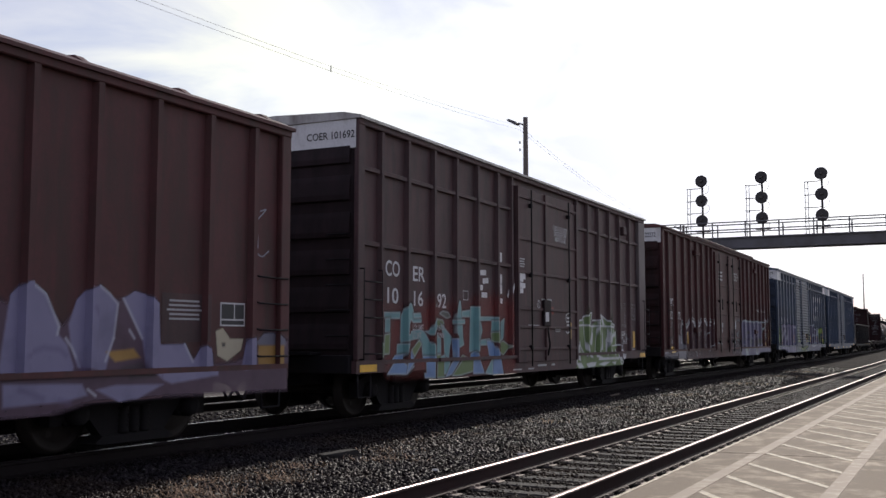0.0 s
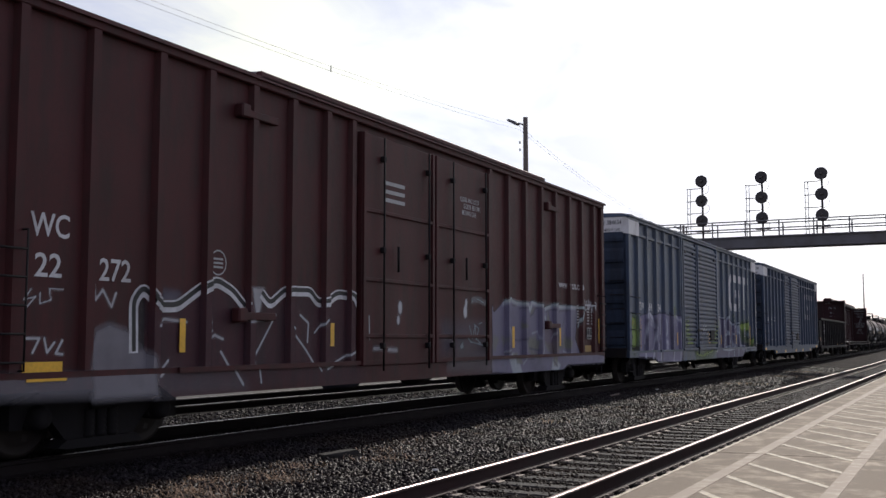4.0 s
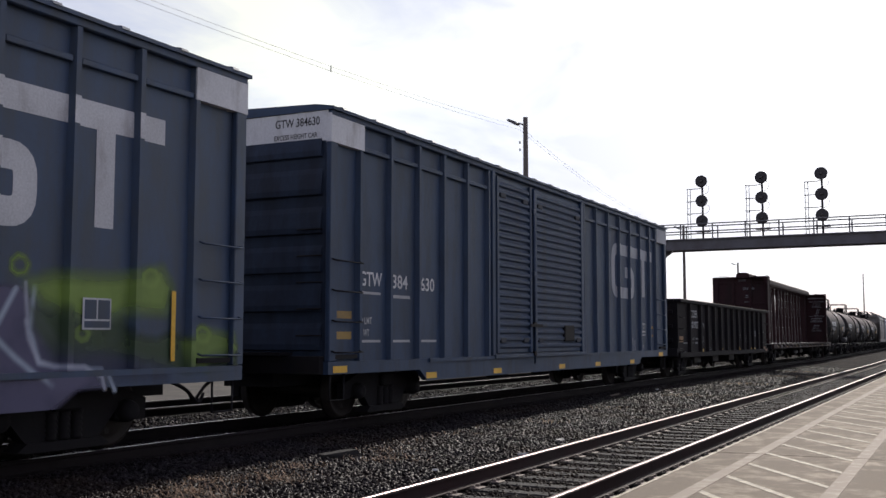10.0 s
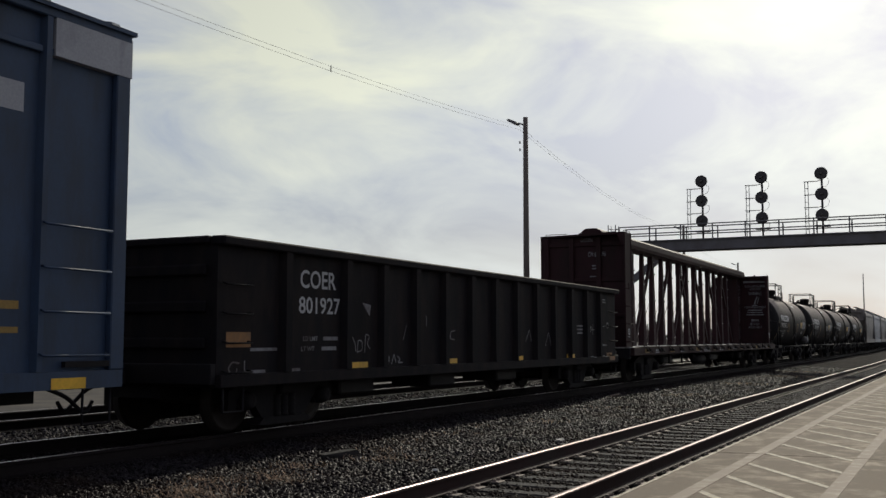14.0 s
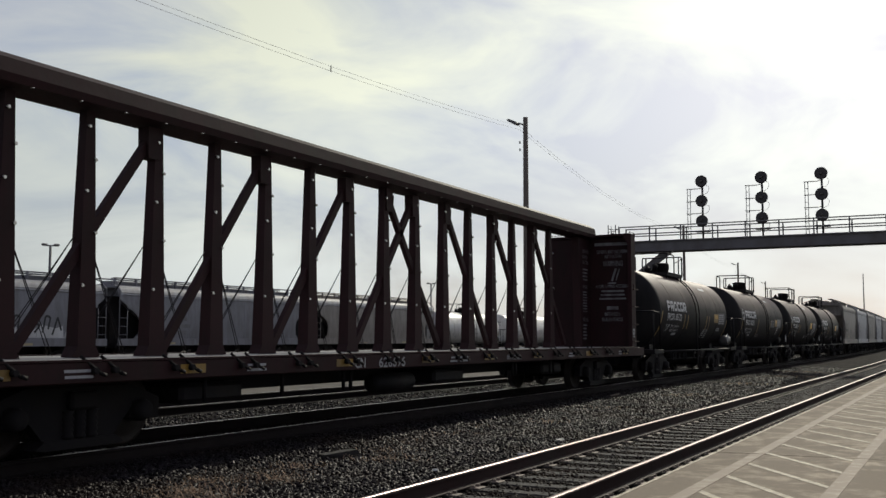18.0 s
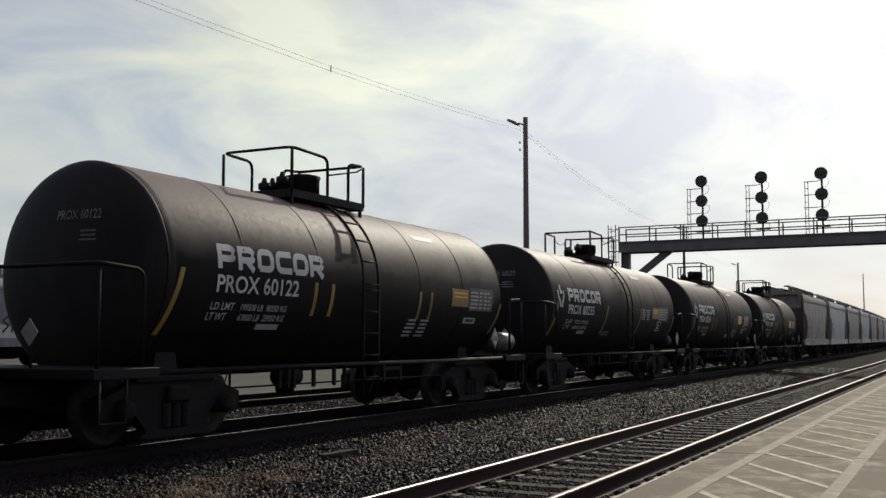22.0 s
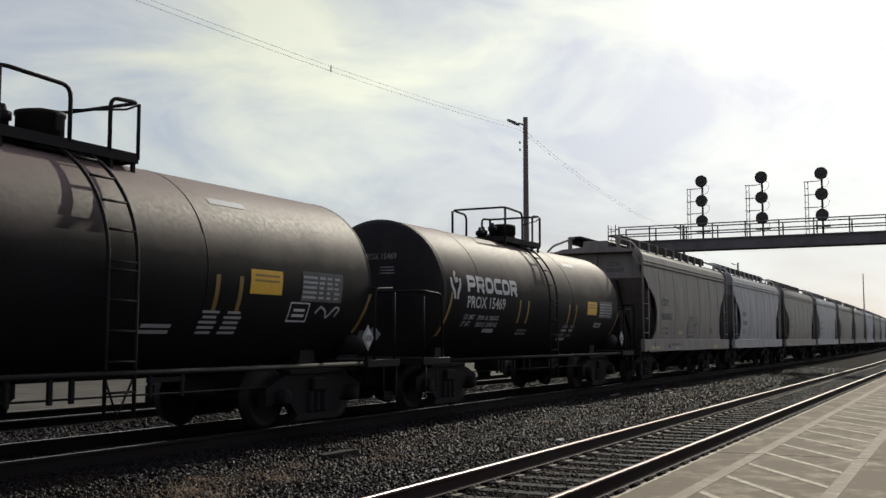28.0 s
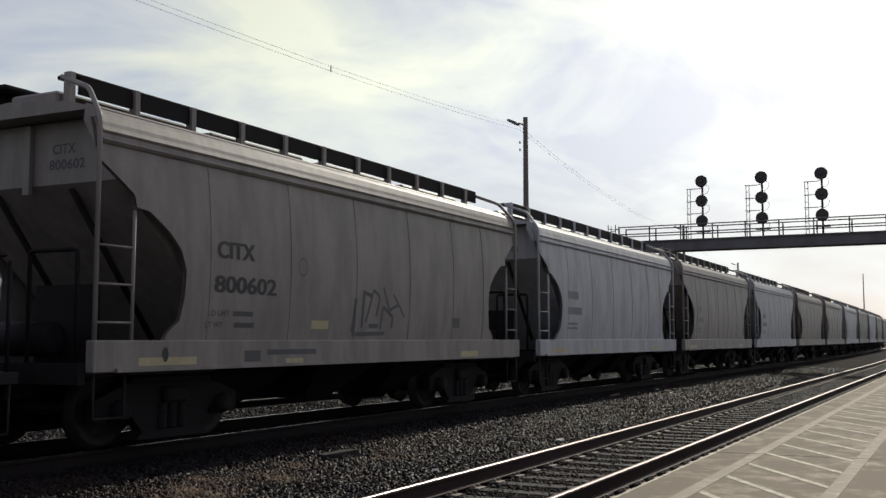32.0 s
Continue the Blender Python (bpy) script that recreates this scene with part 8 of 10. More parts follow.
sp.fill([(-4.36, 1.59), (-3.85, 1.6), (-3.84, 1.53), (-4.36, 1.52)], C["teal"], 0.02, 0.95, True)
sp.fill([(-4.5, 0.61), (-3.95, 0.97), (-3.61, 0.88), (-3.61, 0.67), (-4.17, 0.61)], C["green"], 0.02, 0.95, True)
sp.fill([(-3.97, 1.75), (-3.48, 1.79), (-3.48, 1.66), (-3.96, 1.65)], C["teal"], 0.02, 0.95, True)
sp.fill([(-3.54, 1.66), (-2.48, 1.67), (-2.48, 1.61), (-3.54, 1.59)], C["teal"], 0.02, 0.95, True)
sp.fill([(-3.61, 1.84), (-3.36, 1.85), (-3.33, 1.55), (-3.37, 1.03), (-3.66, 1.02), (-3.63, 1.55)], C["teal"], 0.02, 0.95, True)
sp.fill([(-3.35, 1.55), (-3.16, 1.56), (-3.09, 1.41), (-3.19, 1.26), (-3.35, 1.22)], C["teal"], 0.02, 0.95, True)
sp.fill([(-2.66, 1.6), (-2.47, 1.6), (-2.46, 1.4), (-2.69, 1.39)], C["teal"], 0.02, 0.95, True)
sp.fill([(-3.35, 1.22), (-2.75, 1.26), (-2.65, 1.14), (-3.34, 1.14)], C["teal"], 0.02, 0.95, True)
sp.fill([(-2.89, 1.22), (-2.61, 1.22), (-2.4, 0.94), (-2.25, 0.58), (-2.81, 0.58), (-2.75, 0.87)], C["blue"], 0.02, 0.95, True)
sp.fill([(-3.61, 0.98), (-3.44, 1.02), (-3.14, 0.62), (-3.63, 0.62)], C["blue"], 0.02, 0.95, True)
sp.fill([(-3.1, 0.62), (-2.75, 0.91), (-2.78, 0.58)], C["teal"], 0.02, 0.95, True)
sp.fill([(-2.71, 1.37), (-2.46, 1.39), (-2.43, 1.18), (-2.66, 1.22)], C["green"], 0.02, 0.95, True)
sp.fill([(-2.4, 1.16), (-2.11, 1.22), (-1.78, 1.11), (-2.11, 0.94), (-2.28, 1.0)], C["green"], 0.02, 0.95, True)
sp.fill([(-2.05, 1.66), (-2.11, 1.27), (-2.4, 1.14), (-2.29, 1.49), (-2.27, 1.57)], C["teal"], 0.02, 0.95, True)
sp.fill([(-5.11, 1.88), (-5.01, 1.9), (-4.97, 1.82), (-5.05, 1.77), (-5.13, 1.81)], C["teal"], 0.02, 0.95, True)
sp.fill([(-6.94, 1.2), (-6.81, 1.13), (-6.81, 0.88), (-6.95, 1.0)], C["green"], 0.02, 0.95, True)
sp.finish("teal, blue and green graffiti lettering over red haze")

# green letters with white outlines and slivers
sp = Spray(*SIDES["umber"], 1.9, 7.2, 0.56, 2.1)
sp.fill([(2.19, 1.67), (2.58, 1.7), (2.62, 1.76), (3.28, 1.88), (3.19, 1.6), (3.72, 1.71), (3.97, 1.84), (4.49, 1.7), (5.08, 1.61), (5.03, 1.53), (5.17, 1.43), (5.2, 1.21), (5.16, 1.12), (5.37, 1.1), (5.13, 0.98), (5.27, 0.8), (5.58, 0.72), (5.53, 0.58), (1.95, 0.58), (2.05, 0.9), (2.12, 1.1), (2.31, 1.14)], C["sage"], 0.03, 0.97)
for x, z in ((2.55, 1.35), (3.0, 1.72), (3.35, 1.1), (3.85, 1.2), (4.25, 1.15), (4.75, 1.62), (5.08, 1.2), (4.9, 0.9), (2.5, 0.75)):
    sp.fill([(x - 0.12, z - 0.2), (x + 0.1, z - 0.18), (x + 0.14, z + 0.18), (x - 0.1, z + 0.2)], C["leaf"], 0.22, 0.8)
for pts in ([(4.08, 1.51), (4.11, 1.24), (4.13, 0.98), (3.99, 0.99), (4.04, 1.15)], [(4.47, 1.55), (4.59, 1.21), (4.42, 0.95), (4.31, 0.8), (4.34, 1.24), (4.44, 1.31)], [(3.95, 1.86), (4.1, 1.78), (4.28, 1.6), (4.12, 1.57)],
            [(5.03, 1.53), (4.86, 1.34), (4.64, 1.05), (5.03, 0.77), (4.82, 1.06), (4.92, 1.22)], [(5.19, 1.46), (5.02, 1.4), (4.88, 1.3), (5.1, 1.3)], [(3.62, 0.86), (3.94, 0.8), (5.25, 0.79), (5.25, 0.73), (3.58, 0.74)],
            [(1.98, 0.8), (2.1, 1.12), (2.33, 1.15), (2.2, 0.95), (2.28, 0.74)], [(3.24, 1.36), (3.1, 1.13), (3.28, 1.1), (3.36, 1.42)], [(2.72, 1.3), (2.88, 1.05), (3.18, 0.8), (2.98, 0.82), (2.76, 1.04)], [(3.5, 1.03), (3.42, 0.82), (3.62, 0.8)],
            [(1.96, 0.7), (2.3, 0.7), (2.5, 0.58), (2.15, 0.57)], [(2.65, 0.67), (3.06, 0.7), (3.4, 0.69), (3.3, 0.6), (2.8, 0.58)], [(3.57, 0.64), (4.02, 0.69), (4.49, 0.68), (4.0, 0.59)], [(4.62, 0.67), (5.0, 0.68), (4.9, 0.6)]):
    sp.fill(pts, C["pale"], 0.025, 0.85)
for pts, w in (([(2.19, 1.67), (2.58, 1.7), (2.62, 1.77), (3.29, 1.89), (3.19, 1.6)], 0.04), ([(3.72, 1.72), (3.97, 1.85), (4.49, 1.71), (5.09, 1.61), (5.03, 1.53)], 0.04), ([(2.2, 1.56), (2.66, 1.58), (3.3, 1.56), (3.72, 1.57), (4.3, 1.57), (5.05, 1.56)], 0.045),
               ([(3.32, 1.7), (3.72, 1.71)], 0.045), ([(2.19, 1.65), (2.2, 1.34), (2.39, 1.1), (2.71, 0.87), (2.79, 0.85)], 0.055), ([(2.62, 1.76), (2.66, 1.56), (2.7, 1.3)], 0.04), ([(3.32, 1.59), (3.26, 1.36)], 0.045), ([(3.5, 1.03), (3.63, 1.47), (3.72, 1.66)], 0.045),
               ([(3.66, 1.66), (3.73, 1.37), (3.83, 1.24), (3.74, 1.03), (3.64, 0.85)], 0.045), ([(4.56, 1.62), (4.57, 1.26)], 0.045), ([(5.17, 1.43), (5.2, 1.21), (5.14, 1.1), (5.37, 1.1)], 0.04), ([(4.7, 1.07), (5.37, 1.1)], 0.03), ([(5.13, 0.98), (5.27, 0.8), (5.45, 0.72)], 0.045),
               ([(5.4, 0.78), (5.56, 0.76), (5.62, 0.66), (5.5, 0.6), (5.38, 0.66), (5.4, 0.78)], 0.035), ([(5.46, 0.7), (5.54, 0.7)], 0.03), ([(2.05, 0.9), (2.0, 0.7)], 0.05), ([(2.4, 1.2), (2.45, 0.95)], 0.03), ([(3.0, 1.55), (3.05, 1.3)], 0.025), ([(5.5, 1.44), (5.48, 1.3), (5.55, 1.2)], 0.02),
               ([(5.52, 1.17), (5.62, 1.08), (5.78, 1.06), (5.78, 1.14)], 0.035), ([(6.02, 1.42), (6.02, 1.28), (6.12, 1.28)], 0.025), ([(6.12, 1.4), (6.13, 1.26), (6.24, 1.25)], 0.025)):
    sp.line(pts, w, C["pale"], 0.022, 0.88)
for pts in ([(2.42, 1.05), (2.76, 0.82), (2.84, 0.86)], [(4.42, 1.2), (4.5, 1.14), (4.45, 1.0)], [(3.22, 1.58), (3.4, 1.62)]):
    sp.line(pts, 0.03, C["dark"], 0.03, 0.8)
sp.finish("green graffiti lettering with white outlines and slivers")

# lavender field with a glowing upper edge
sp = Spray(*SIDES["red"], -3.2, 9.28, 0.58, 2.5)
sp.fill([(2.45, 1.89), (2.74, 1.78), (3.14, 1.96), (3.46, 2.03), (4.14, 1.94), (4.63, 2.04), (4.89, 2.01), (5.23, 1.91), (6.02, 1.98), (6.65, 2.0), (7.41, 2.0), (7.5, 1.78), (7.36, 1.26), (7.69, 0.9), (8.84, 0.88), (9.7, 0.81), (9.7, 0.67), (6.66, 0.67), (6.35, 0.56), (3.72, 0.56), (2.49, 0.62)], C["lav"], 0.06, 0.95)
sp.fill([(0.57, 0.93), (1.45, 1.08), (2.48, 1.13), (2.59, 0.62), (0.58, 0.69)], C["gray"], 0.15, 0.35)
sp.fill([(2.56, 1.38), (2.96, 1.26), (2.77, 1.0), (2.48, 1.13)], C["olive"], 0.08, 0.7)
sp.fill([(4.22, 1.26), (4.91, 1.33), (4.98, 0.99), (4.29, 0.97)], C["olive"], 0.08, 0.7)
sp.fill([(3.06, 1.32), (3.32, 1.26), (3.17, 1.09)], C["olive"], 0.08, 0.7)
sp.fill([(5.59, 1.1), (6.03, 1.26), (6.66, 1.09), (5.89, 0.94)], C["olive"], 0.08, 0.7)
sp.fill([(6.65, 1.34), (6.9, 1.26), (6.82, 1.0), (6.5, 1.17)], C["olive"], 0.08, 0.7)
sp.fill([(3.28, 0.92), (3.71, 0.98), (4.0, 0.55), (3.5, 0.57)], C["mist"], 0.06, 0.5)
sp.fill([(5.74, 0.86), (6.19, 0.69), (6.04, 0.53), (5.6, 0.55)], C["mist"], 0.06, 0.5)
sp.fill([(4.08, 1.61), (4.34, 1.51), (4.1, 1.45)], C["olive"], 0.05, 0.8)
sp.fill([(5.59, 1.87), (5.73, 1.65), (5.73, 1.48), (5.52, 1.5)], C["olive"], 0.05, 0.8)
sp.fill([(4.63, 1.85), (4.85, 1.93), (4.77, 1.78), (4.59, 1.72)], C["olive"], 0.05, 0.8)
sp.fill([(6.56, 1.27), (6.99, 1.18), (6.88, 1.04), (6.55, 1.06)], C["olive"], 0.05, 0.8)
sp.fill([(4.37, 1.26), (5.08, 1.22), (5.05, 1.01), (4.44, 1.08)], C["olive"], 0.05, 0.8)
sp.fill([(5.37, 1.22), (6.04, 1.11), (5.93, 0.94), (5.56, 1.0)], C["olive"], 0.05, 0.8)
sp.fill([(3.62, 0.96), (3.88, 0.98), (4.02, 0.75), (3.71, 0.76)], C["olive"], 0.05, 0.8)
sp.fill([(4.58, 0.99), (5.0, 0.95), (4.96, 0.84), (4.63, 0.88)], C["olive"], 0.05, 0.8)
sp.fill([(5.73, 0.87), (6.03, 0.89), (5.99, 0.66), (5.79, 0.67)], C["olive"], 0.05, 0.8)
sp.fill([(5.23, 1.47), (6.09, 1.48), (6.09, 0.99), (5.83, 0.9), (5.44, 1.19)], C["plum"], 0.08, 0.6)
sp.fill([(7.03, 1.9), (7.55, 1.88), (7.34, 1.55), (7.1, 1.47)], C["slate"], 0.05, 0.5)
sp.line([(3.58, 1.93), (3.76, 1.92), (3.86, 1.95)], 0.045, C["dusk"], 0.03, 0.8)
sp.line([(3.99, 1.87), (4.35, 1.9)], 0.045, C["dusk"], 0.03, 0.8)
sp.line([(4.6, 1.73), (4.76, 1.79), (4.88, 1.9), (5.12, 1.93)], 0.045, C["dusk"], 0.03, 0.8)
sp.line([(5.49, 1.84), (5.68, 1.89), (6.0, 1.89)], 0.045, C["dusk"], 0.03, 0.8)
sp.line([(5.66, 1.84), (5.7, 1.7), (5.83, 1.6)], 0.045, C["dusk"], 0.03, 0.8)
sp.line([(6.31, 1.85), (6.35, 1.88), (6.81, 1.9)], 0.045, C["dusk"], 0.03, 0.8)
sp.line([(3.68, 1.24), (3.96, 1.22), (4.34, 1.26)], 0.045, C["dusk"], 0.03, 0.8)
sp.line([(4.39, 1.07), (5.05, 1.01)], 0.045, C["dusk"], 0.03, 0.8)
sp.line([(5.83, 0.9), (5.76, 0.79), (5.99, 0.66)], 0.045, C["dusk"], 0.03, 0.8)
sp.line([(3.22, 0.97), (3.48, 0.99)], 0.045, C["dusk"], 0.03, 0.8)
sp.line([(6.53, 1.53), (6.57, 1.64)], 0.045, C["dusk"], 0.03, 0.8)
sp.line([(3.18, 1.94), (3.44, 2.07)], 0.05, C["mist"], 0.1, 0.9)
sp.line([(3.48, 2.02), (3.59, 2.03), (3.86, 1.98), (4.35, 1.97), (4.48, 1.97), (4.58, 1.85), (4.71, 2.01), (5.16, 1.96)], 0.05, C["mist"], 0.1, 0.9)
sp.line([(5.27, 2.0), (5.44, 1.69)], 0.05, C["mist"], 0.1, 0.9)
sp.line([(5.42, 1.9), (6.05, 2.02)], 0.05, C["mist"], 0.1, 0.9)
sp.line([(6.15, 1.91), (6.26, 1.97), (6.97, 1.97)], 0.05, C["mist"], 0.1, 0.9)
sp.line([(7.14, 1.98), (7.78, 1.98), (7.91, 1.97)], 0.05, C["mist"], 0.1, 0.9)
sp.line([(7.88, 1.97), (7.56, 1.54)], 0.05, C["mist"], 0.1, 0.9)
sp.line([(3.22, 0.99), (3.41, 1.04), (3.62, 0.96), (3.64, 0.71)], 0.03, C["mist"], 0.04, 0.45)
sp.line([(4.05, 0.75), (4.35, 0.91), (4.38, 1.02)], 0.03, C["mist"], 0.04, 0.45)
sp.line([(5.09, 0.89), (5.19, 1.01), (5.24, 1.26)], 0.03, C["mist"], 0.04, 0.45)
sp.line([(6.55, 0.98), (7.0, 0.9)], 0.03, C["mist"], 0.04, 0.45)
sp.line([(4.69, 1.37), (4.99, 1.41), (5.08, 1.26)], 0.03, C["mist"], 0.04, 0.45)
sp.line([(3.33, 1.47), (3.44, 1.26)], 0.03, C["mist"], 0.04, 0.45)
sp.line([(5.82, 1.26), (5.96, 1.39)], 0.03, C["mist"], 0.04, 0.45)
sp.line([(8.06, 2.17), (8.09, 1.93), (8.23, 1.97)], 0.035, C["pale"], 0.03, 0.85)
sp.line([(8.17, 2.16), (8.3, 1.95), (8.33, 2.19)], 0.035, C["pale"], 0.03, 0.85)
sp.line([(8.39, 2.15), (8.35, 1.94), (8.5, 2.14), (8.53, 1.93)], 0.035, C["pale"], 0.03, 0.85)
sp.line([(8.59, 2.14), (8.73, 2.05), (8.59, 2.0), (8.76, 1.91)], 0.035, C["pale"], 0.03, 0.85)
sp.line([(8.09, 2.06), (8.72, 2.05)], 0.035, C["pale"], 0.03, 0.85)
sp.line([(1.43, 1.49), (1.56, 1.26), (1.67, 1.49), (1.72, 1.26)], 0.035, C["mist"], 0.05, 0.7)
sp.line([(1.63, 1.52), (1.84, 1.44), (1.72, 1.26), (1.89, 1.19)], 0.035, C["mist"], 0.05, 0.7)
sp.line([(1.32, 1.31), (1.48, 1.2), (1.85, 1.16), (2.03, 1.14)], 0.035, C["mist"], 0.05, 0.7)
sp.line([(1.84, 1.53), (1.97, 1.55)], 0.035, C["mist"], 0.05, 0.7)
sp.fill([(1.02, 1.14), (1.17, 1.23), (1.21, 1.08), (1.06, 1.06)], C["mist"], 0.1, 0.6)
sp.line([(7.46, 1.87), (7.57, 1.87)], 0.03, C["dusk"], 0.02, 0.7)
sp.line([(7.46, 1.8), (7.57, 1.8)], 0.03, C["dusk"], 0.02, 0.7)
sp.line([(7.47, 1.73), (7.57, 1.73)], 0.03, C["dusk"], 0.02, 0.7)
sp.line([(7.47, 1.66), (7.57, 1.66)], 0.03, C["dusk"], 0.02, 0.7)
sp.line([(7.47, 1.59), (7.57, 1.59)], 0.03, C["dusk"], 0.02, 0.7)
sp.line([(7.47, 1.52), (7.57, 1.52)], 0.03, C["dusk"], 0.02, 0.7)
sp.finish("gray lavender graffiti with a pale glowing edge")

# violet, lime and white letters
sp = Spray(*SIDES["blue"], -9.3, 9.2, 0.56, 2.35)
sp.fill([(-8.36, 1.86), (-7.56, 1.96), (-6.72, 1.94), (-6.44, 1.99), (-5.65, 2.03), (-4.87, 1.97), (-3.73, 1.99), (-3.56, 1.72), (-3.54, 0.79), (-3.77, 0.53), (-6.11, 0.59), (-6.49, 0.59), (-6.67, 0.7), (-8.45, 0.76)], C["lav2"], 0.08, 0.75)
sp.fill([(-8.15, 1.81), (-7.63, 1.87), (-7.58, 1.49), (-7.83, 1.03), (-8.19, 1.03)], C["grape"], 0.12, 0.35)
sp.line([(-7.47, 1.73), (-7.55, 1.26), (-7.66, 0.97)], 0.2, C["dusk"], 0.12, 0.8)
sp.line([(-6.53, 1.76), (-6.64, 1.01), (-6.69, 0.7)], 0.16, C["dusk"], 0.12, 0.8)
sp.line([(-5.8, 1.79), (-5.92, 1.39)], 0.22, C["dusk"], 0.12, 0.8)
sp.line([(-5.93, 1.12), (-6.06, 0.6)], 0.25, C["dusk"], 0.12, 0.8)
sp.line([(-4.81, 1.97), (-4.7, 0.82)], 0.18, C["dusk"], 0.12, 0.8)
sp.line([(-4.42, 1.73), (-4.43, 1.44)], 0.14, C["dusk"], 0.12, 0.8)
sp.line([(-6.44, 1.96), (-6.43, 1.64)], 0.1, C["dusk"], 0.12, 0.8)
sp.line([(-3.56, 1.57), (-3.57, 0.56)], 0.15, C["dusk"], 0.12, 0.8)
sp.line([(-7.45, 2.11), (-7.46, 1.87)], 0.1, C["pale2"], 0.07, 0.75)
sp.line([(-7.47, 1.7), (-7.52, 1.49), (-7.63, 1.14)], 0.05, C["pale2"], 0.07, 0.75)
sp.line([(-7.07, 1.99), (-6.79, 1.86), (-6.66, 1.73), (-6.63, 1.6)], 0.09, C["pale2"], 0.07, 0.75)
sp.line([(-6.93, 1.93), (-6.94, 1.65)], 0.05, C["pale2"], 0.07, 0.75)
sp.line([(-6.82, 1.88), (-6.8, 1.63)], 0.04, C["pale2"], 0.07, 0.75)
sp.line([(-6.5, 1.57), (-6.58, 1.26), (-6.7, 0.98)], 0.06, C["pale2"], 0.07, 0.75)
sp.line([(-5.95, 1.92), (-5.93, 1.62), (-5.98, 1.39)], 0.05, C["pale2"], 0.07, 0.75)
sp.line([(-5.54, 1.97), (-5.3, 1.87), (-5.15, 1.71), (-5.14, 1.45), (-5.36, 1.26), (-5.45, 1.05)], 0.06, C["pale2"], 0.07, 0.75)
sp.line([(-5.52, 1.9), (-5.53, 1.66)], 0.04, C["pale2"], 0.07, 0.75)
sp.line([(-4.43, 1.95), (-4.47, 1.36)], 0.05, C["pale2"], 0.07, 0.75)
sp.line([(-4.06, 1.97), (-3.73, 1.83), (-3.53, 1.55)], 0.08, C["pale2"], 0.07, 0.75)
sp.line([(-3.95, 1.92), (-3.97, 1.67)], 0.04, C["pale2"], 0.07, 0.75)
sp.line([(-4.6, 1.17), (-4.58, 0.89), (-4.68, 0.55)], 0.05, C["pale2"], 0.07, 0.75)
sp.line([(-6.06, 1.09), (-6.15, 0.64)], 0.06, C["pale2"], 0.07, 0.75)
sp.line([(-6.86, 0.92), (-6.97, 0.7)], 0.07, C["pale2"], 0.07, 0.75)
sp.line([(-7.73, 0.85), (-7.76, 0.74)], 0.08, C["pale2"], 0.07, 0.75)
sp.line([(-3.74, 0.83), (-3.84, 0.54)], 0.04, C["pale2"], 0.07, 0.75)
sp.line([(-5.21, 1.17), (-5.1, 1.15), (-5.12, 0.98)], 0.12, C["pale2"], 0.07, 0.75)
sp.fill([(-4.33, 2.18), (-4.11, 2.17), (-4.16, 2.0), (-4.36, 2.03)], C["lime"], 0.28, 0.7)
sp.fill([(-9.15, 1.65), (-8.85, 1.88), (-8.5, 1.82), (-8.44, 1.4), (-8.5, 1.0), (-8.9, 0.86), (-9.1, 1.0), (-8.85, 1.3)], C["lime"], 0.2, 0.9)
sp.line([(-9.1, 1.75), (-8.9, 1.62), (-8.7, 1.74), (-8.55, 1.62)], 0.04, C["ochre"], 0.05, 0.75)
sp.line([(-8.68, 1.57), (-8.59, 1.68), (-8.55, 1.47)], 0.1, C["forest"], 0.1, 0.6)
sp.fill([(-3.31, 1.85), (-2.9, 1.92), (-2.77, 1.58), (-2.52, 1.35), (-2.15, 1.13), (-2.23, 0.96), (-3.0, 0.94), (-3.27, 1.26)], C["lime"], 0.28, 0.75)
sp.fill([(-1.99, 0.92), (-0.83, 0.8), (1.03, 1.04), (1.55, 0.95), (0.81, 0.71), (-0.45, 0.56), (-1.69, 0.61)], C["lime"], 0.28, 0.55)
sp.fill([(0.94, 1.3), (1.32, 1.66), (1.87, 1.88), (1.89, 0.84), (0.99, 0.96)], C["lime"], 0.28, 0.7)
sp.line([(-3.16, 1.49), (-2.86, 1.26), (-2.4, 1.26)], 0.08, C["forest"], 0.08, 0.6)
sp.line([(-1.56, 0.78), (-0.83, 0.67), (-0.05, 0.78)], 0.08, C["forest"], 0.08, 0.6)
sp.line([(-3.02, 1.74), (-2.87, 1.82), (-2.79, 1.7)], 0.08, C["forest"], 0.08, 0.6)
sp.line([(-0.98, 1.08), (-0.93, 1.44), (-0.76, 1.73)], 0.05, C["pale"], 0.03, 0.85)
sp.line([(-0.8, 1.35), (-0.35, 1.77), (-0.41, 1.49)], 0.05, C["pale"], 0.03, 0.85)
sp.line([(-0.41, 1.49), (-0.01, 1.26)], 0.05, C["pale"], 0.03, 0.85)
sp.line([(-0.84, 1.26), (-0.8, 1.06)], 0.03, C["pale"], 0.03, 0.85)
sp.fill([(1.49, 1.74), (1.65, 1.87), (1.85, 2.01), (1.91, 1.75), (1.7, 1.68), (1.6, 1.59), (1.73, 1.38), (1.69, 1.18), (1.53, 1.21), (1.56, 1.44), (1.47, 1.59)], C["lime"], 0.28, 0.85)
sp.fill([(1.24, 1.79), (1.42, 1.84), (1.48, 1.74), (1.43, 1.55), (1.27, 1.54)], C["lime"], 0.28, 0.7)
sp.fill([(0.33, 1.42), (0.98, 1.49), (1.38, 1.26), (1.31, 1.02), (0.35, 0.98)], C["lime"], 0.28, 0.6)
sp.fill([(4.64, 2.12), (4.94, 2.16), (4.94, 1.99), (4.67, 1.97)], C["lime"], 0.28, 0.7)
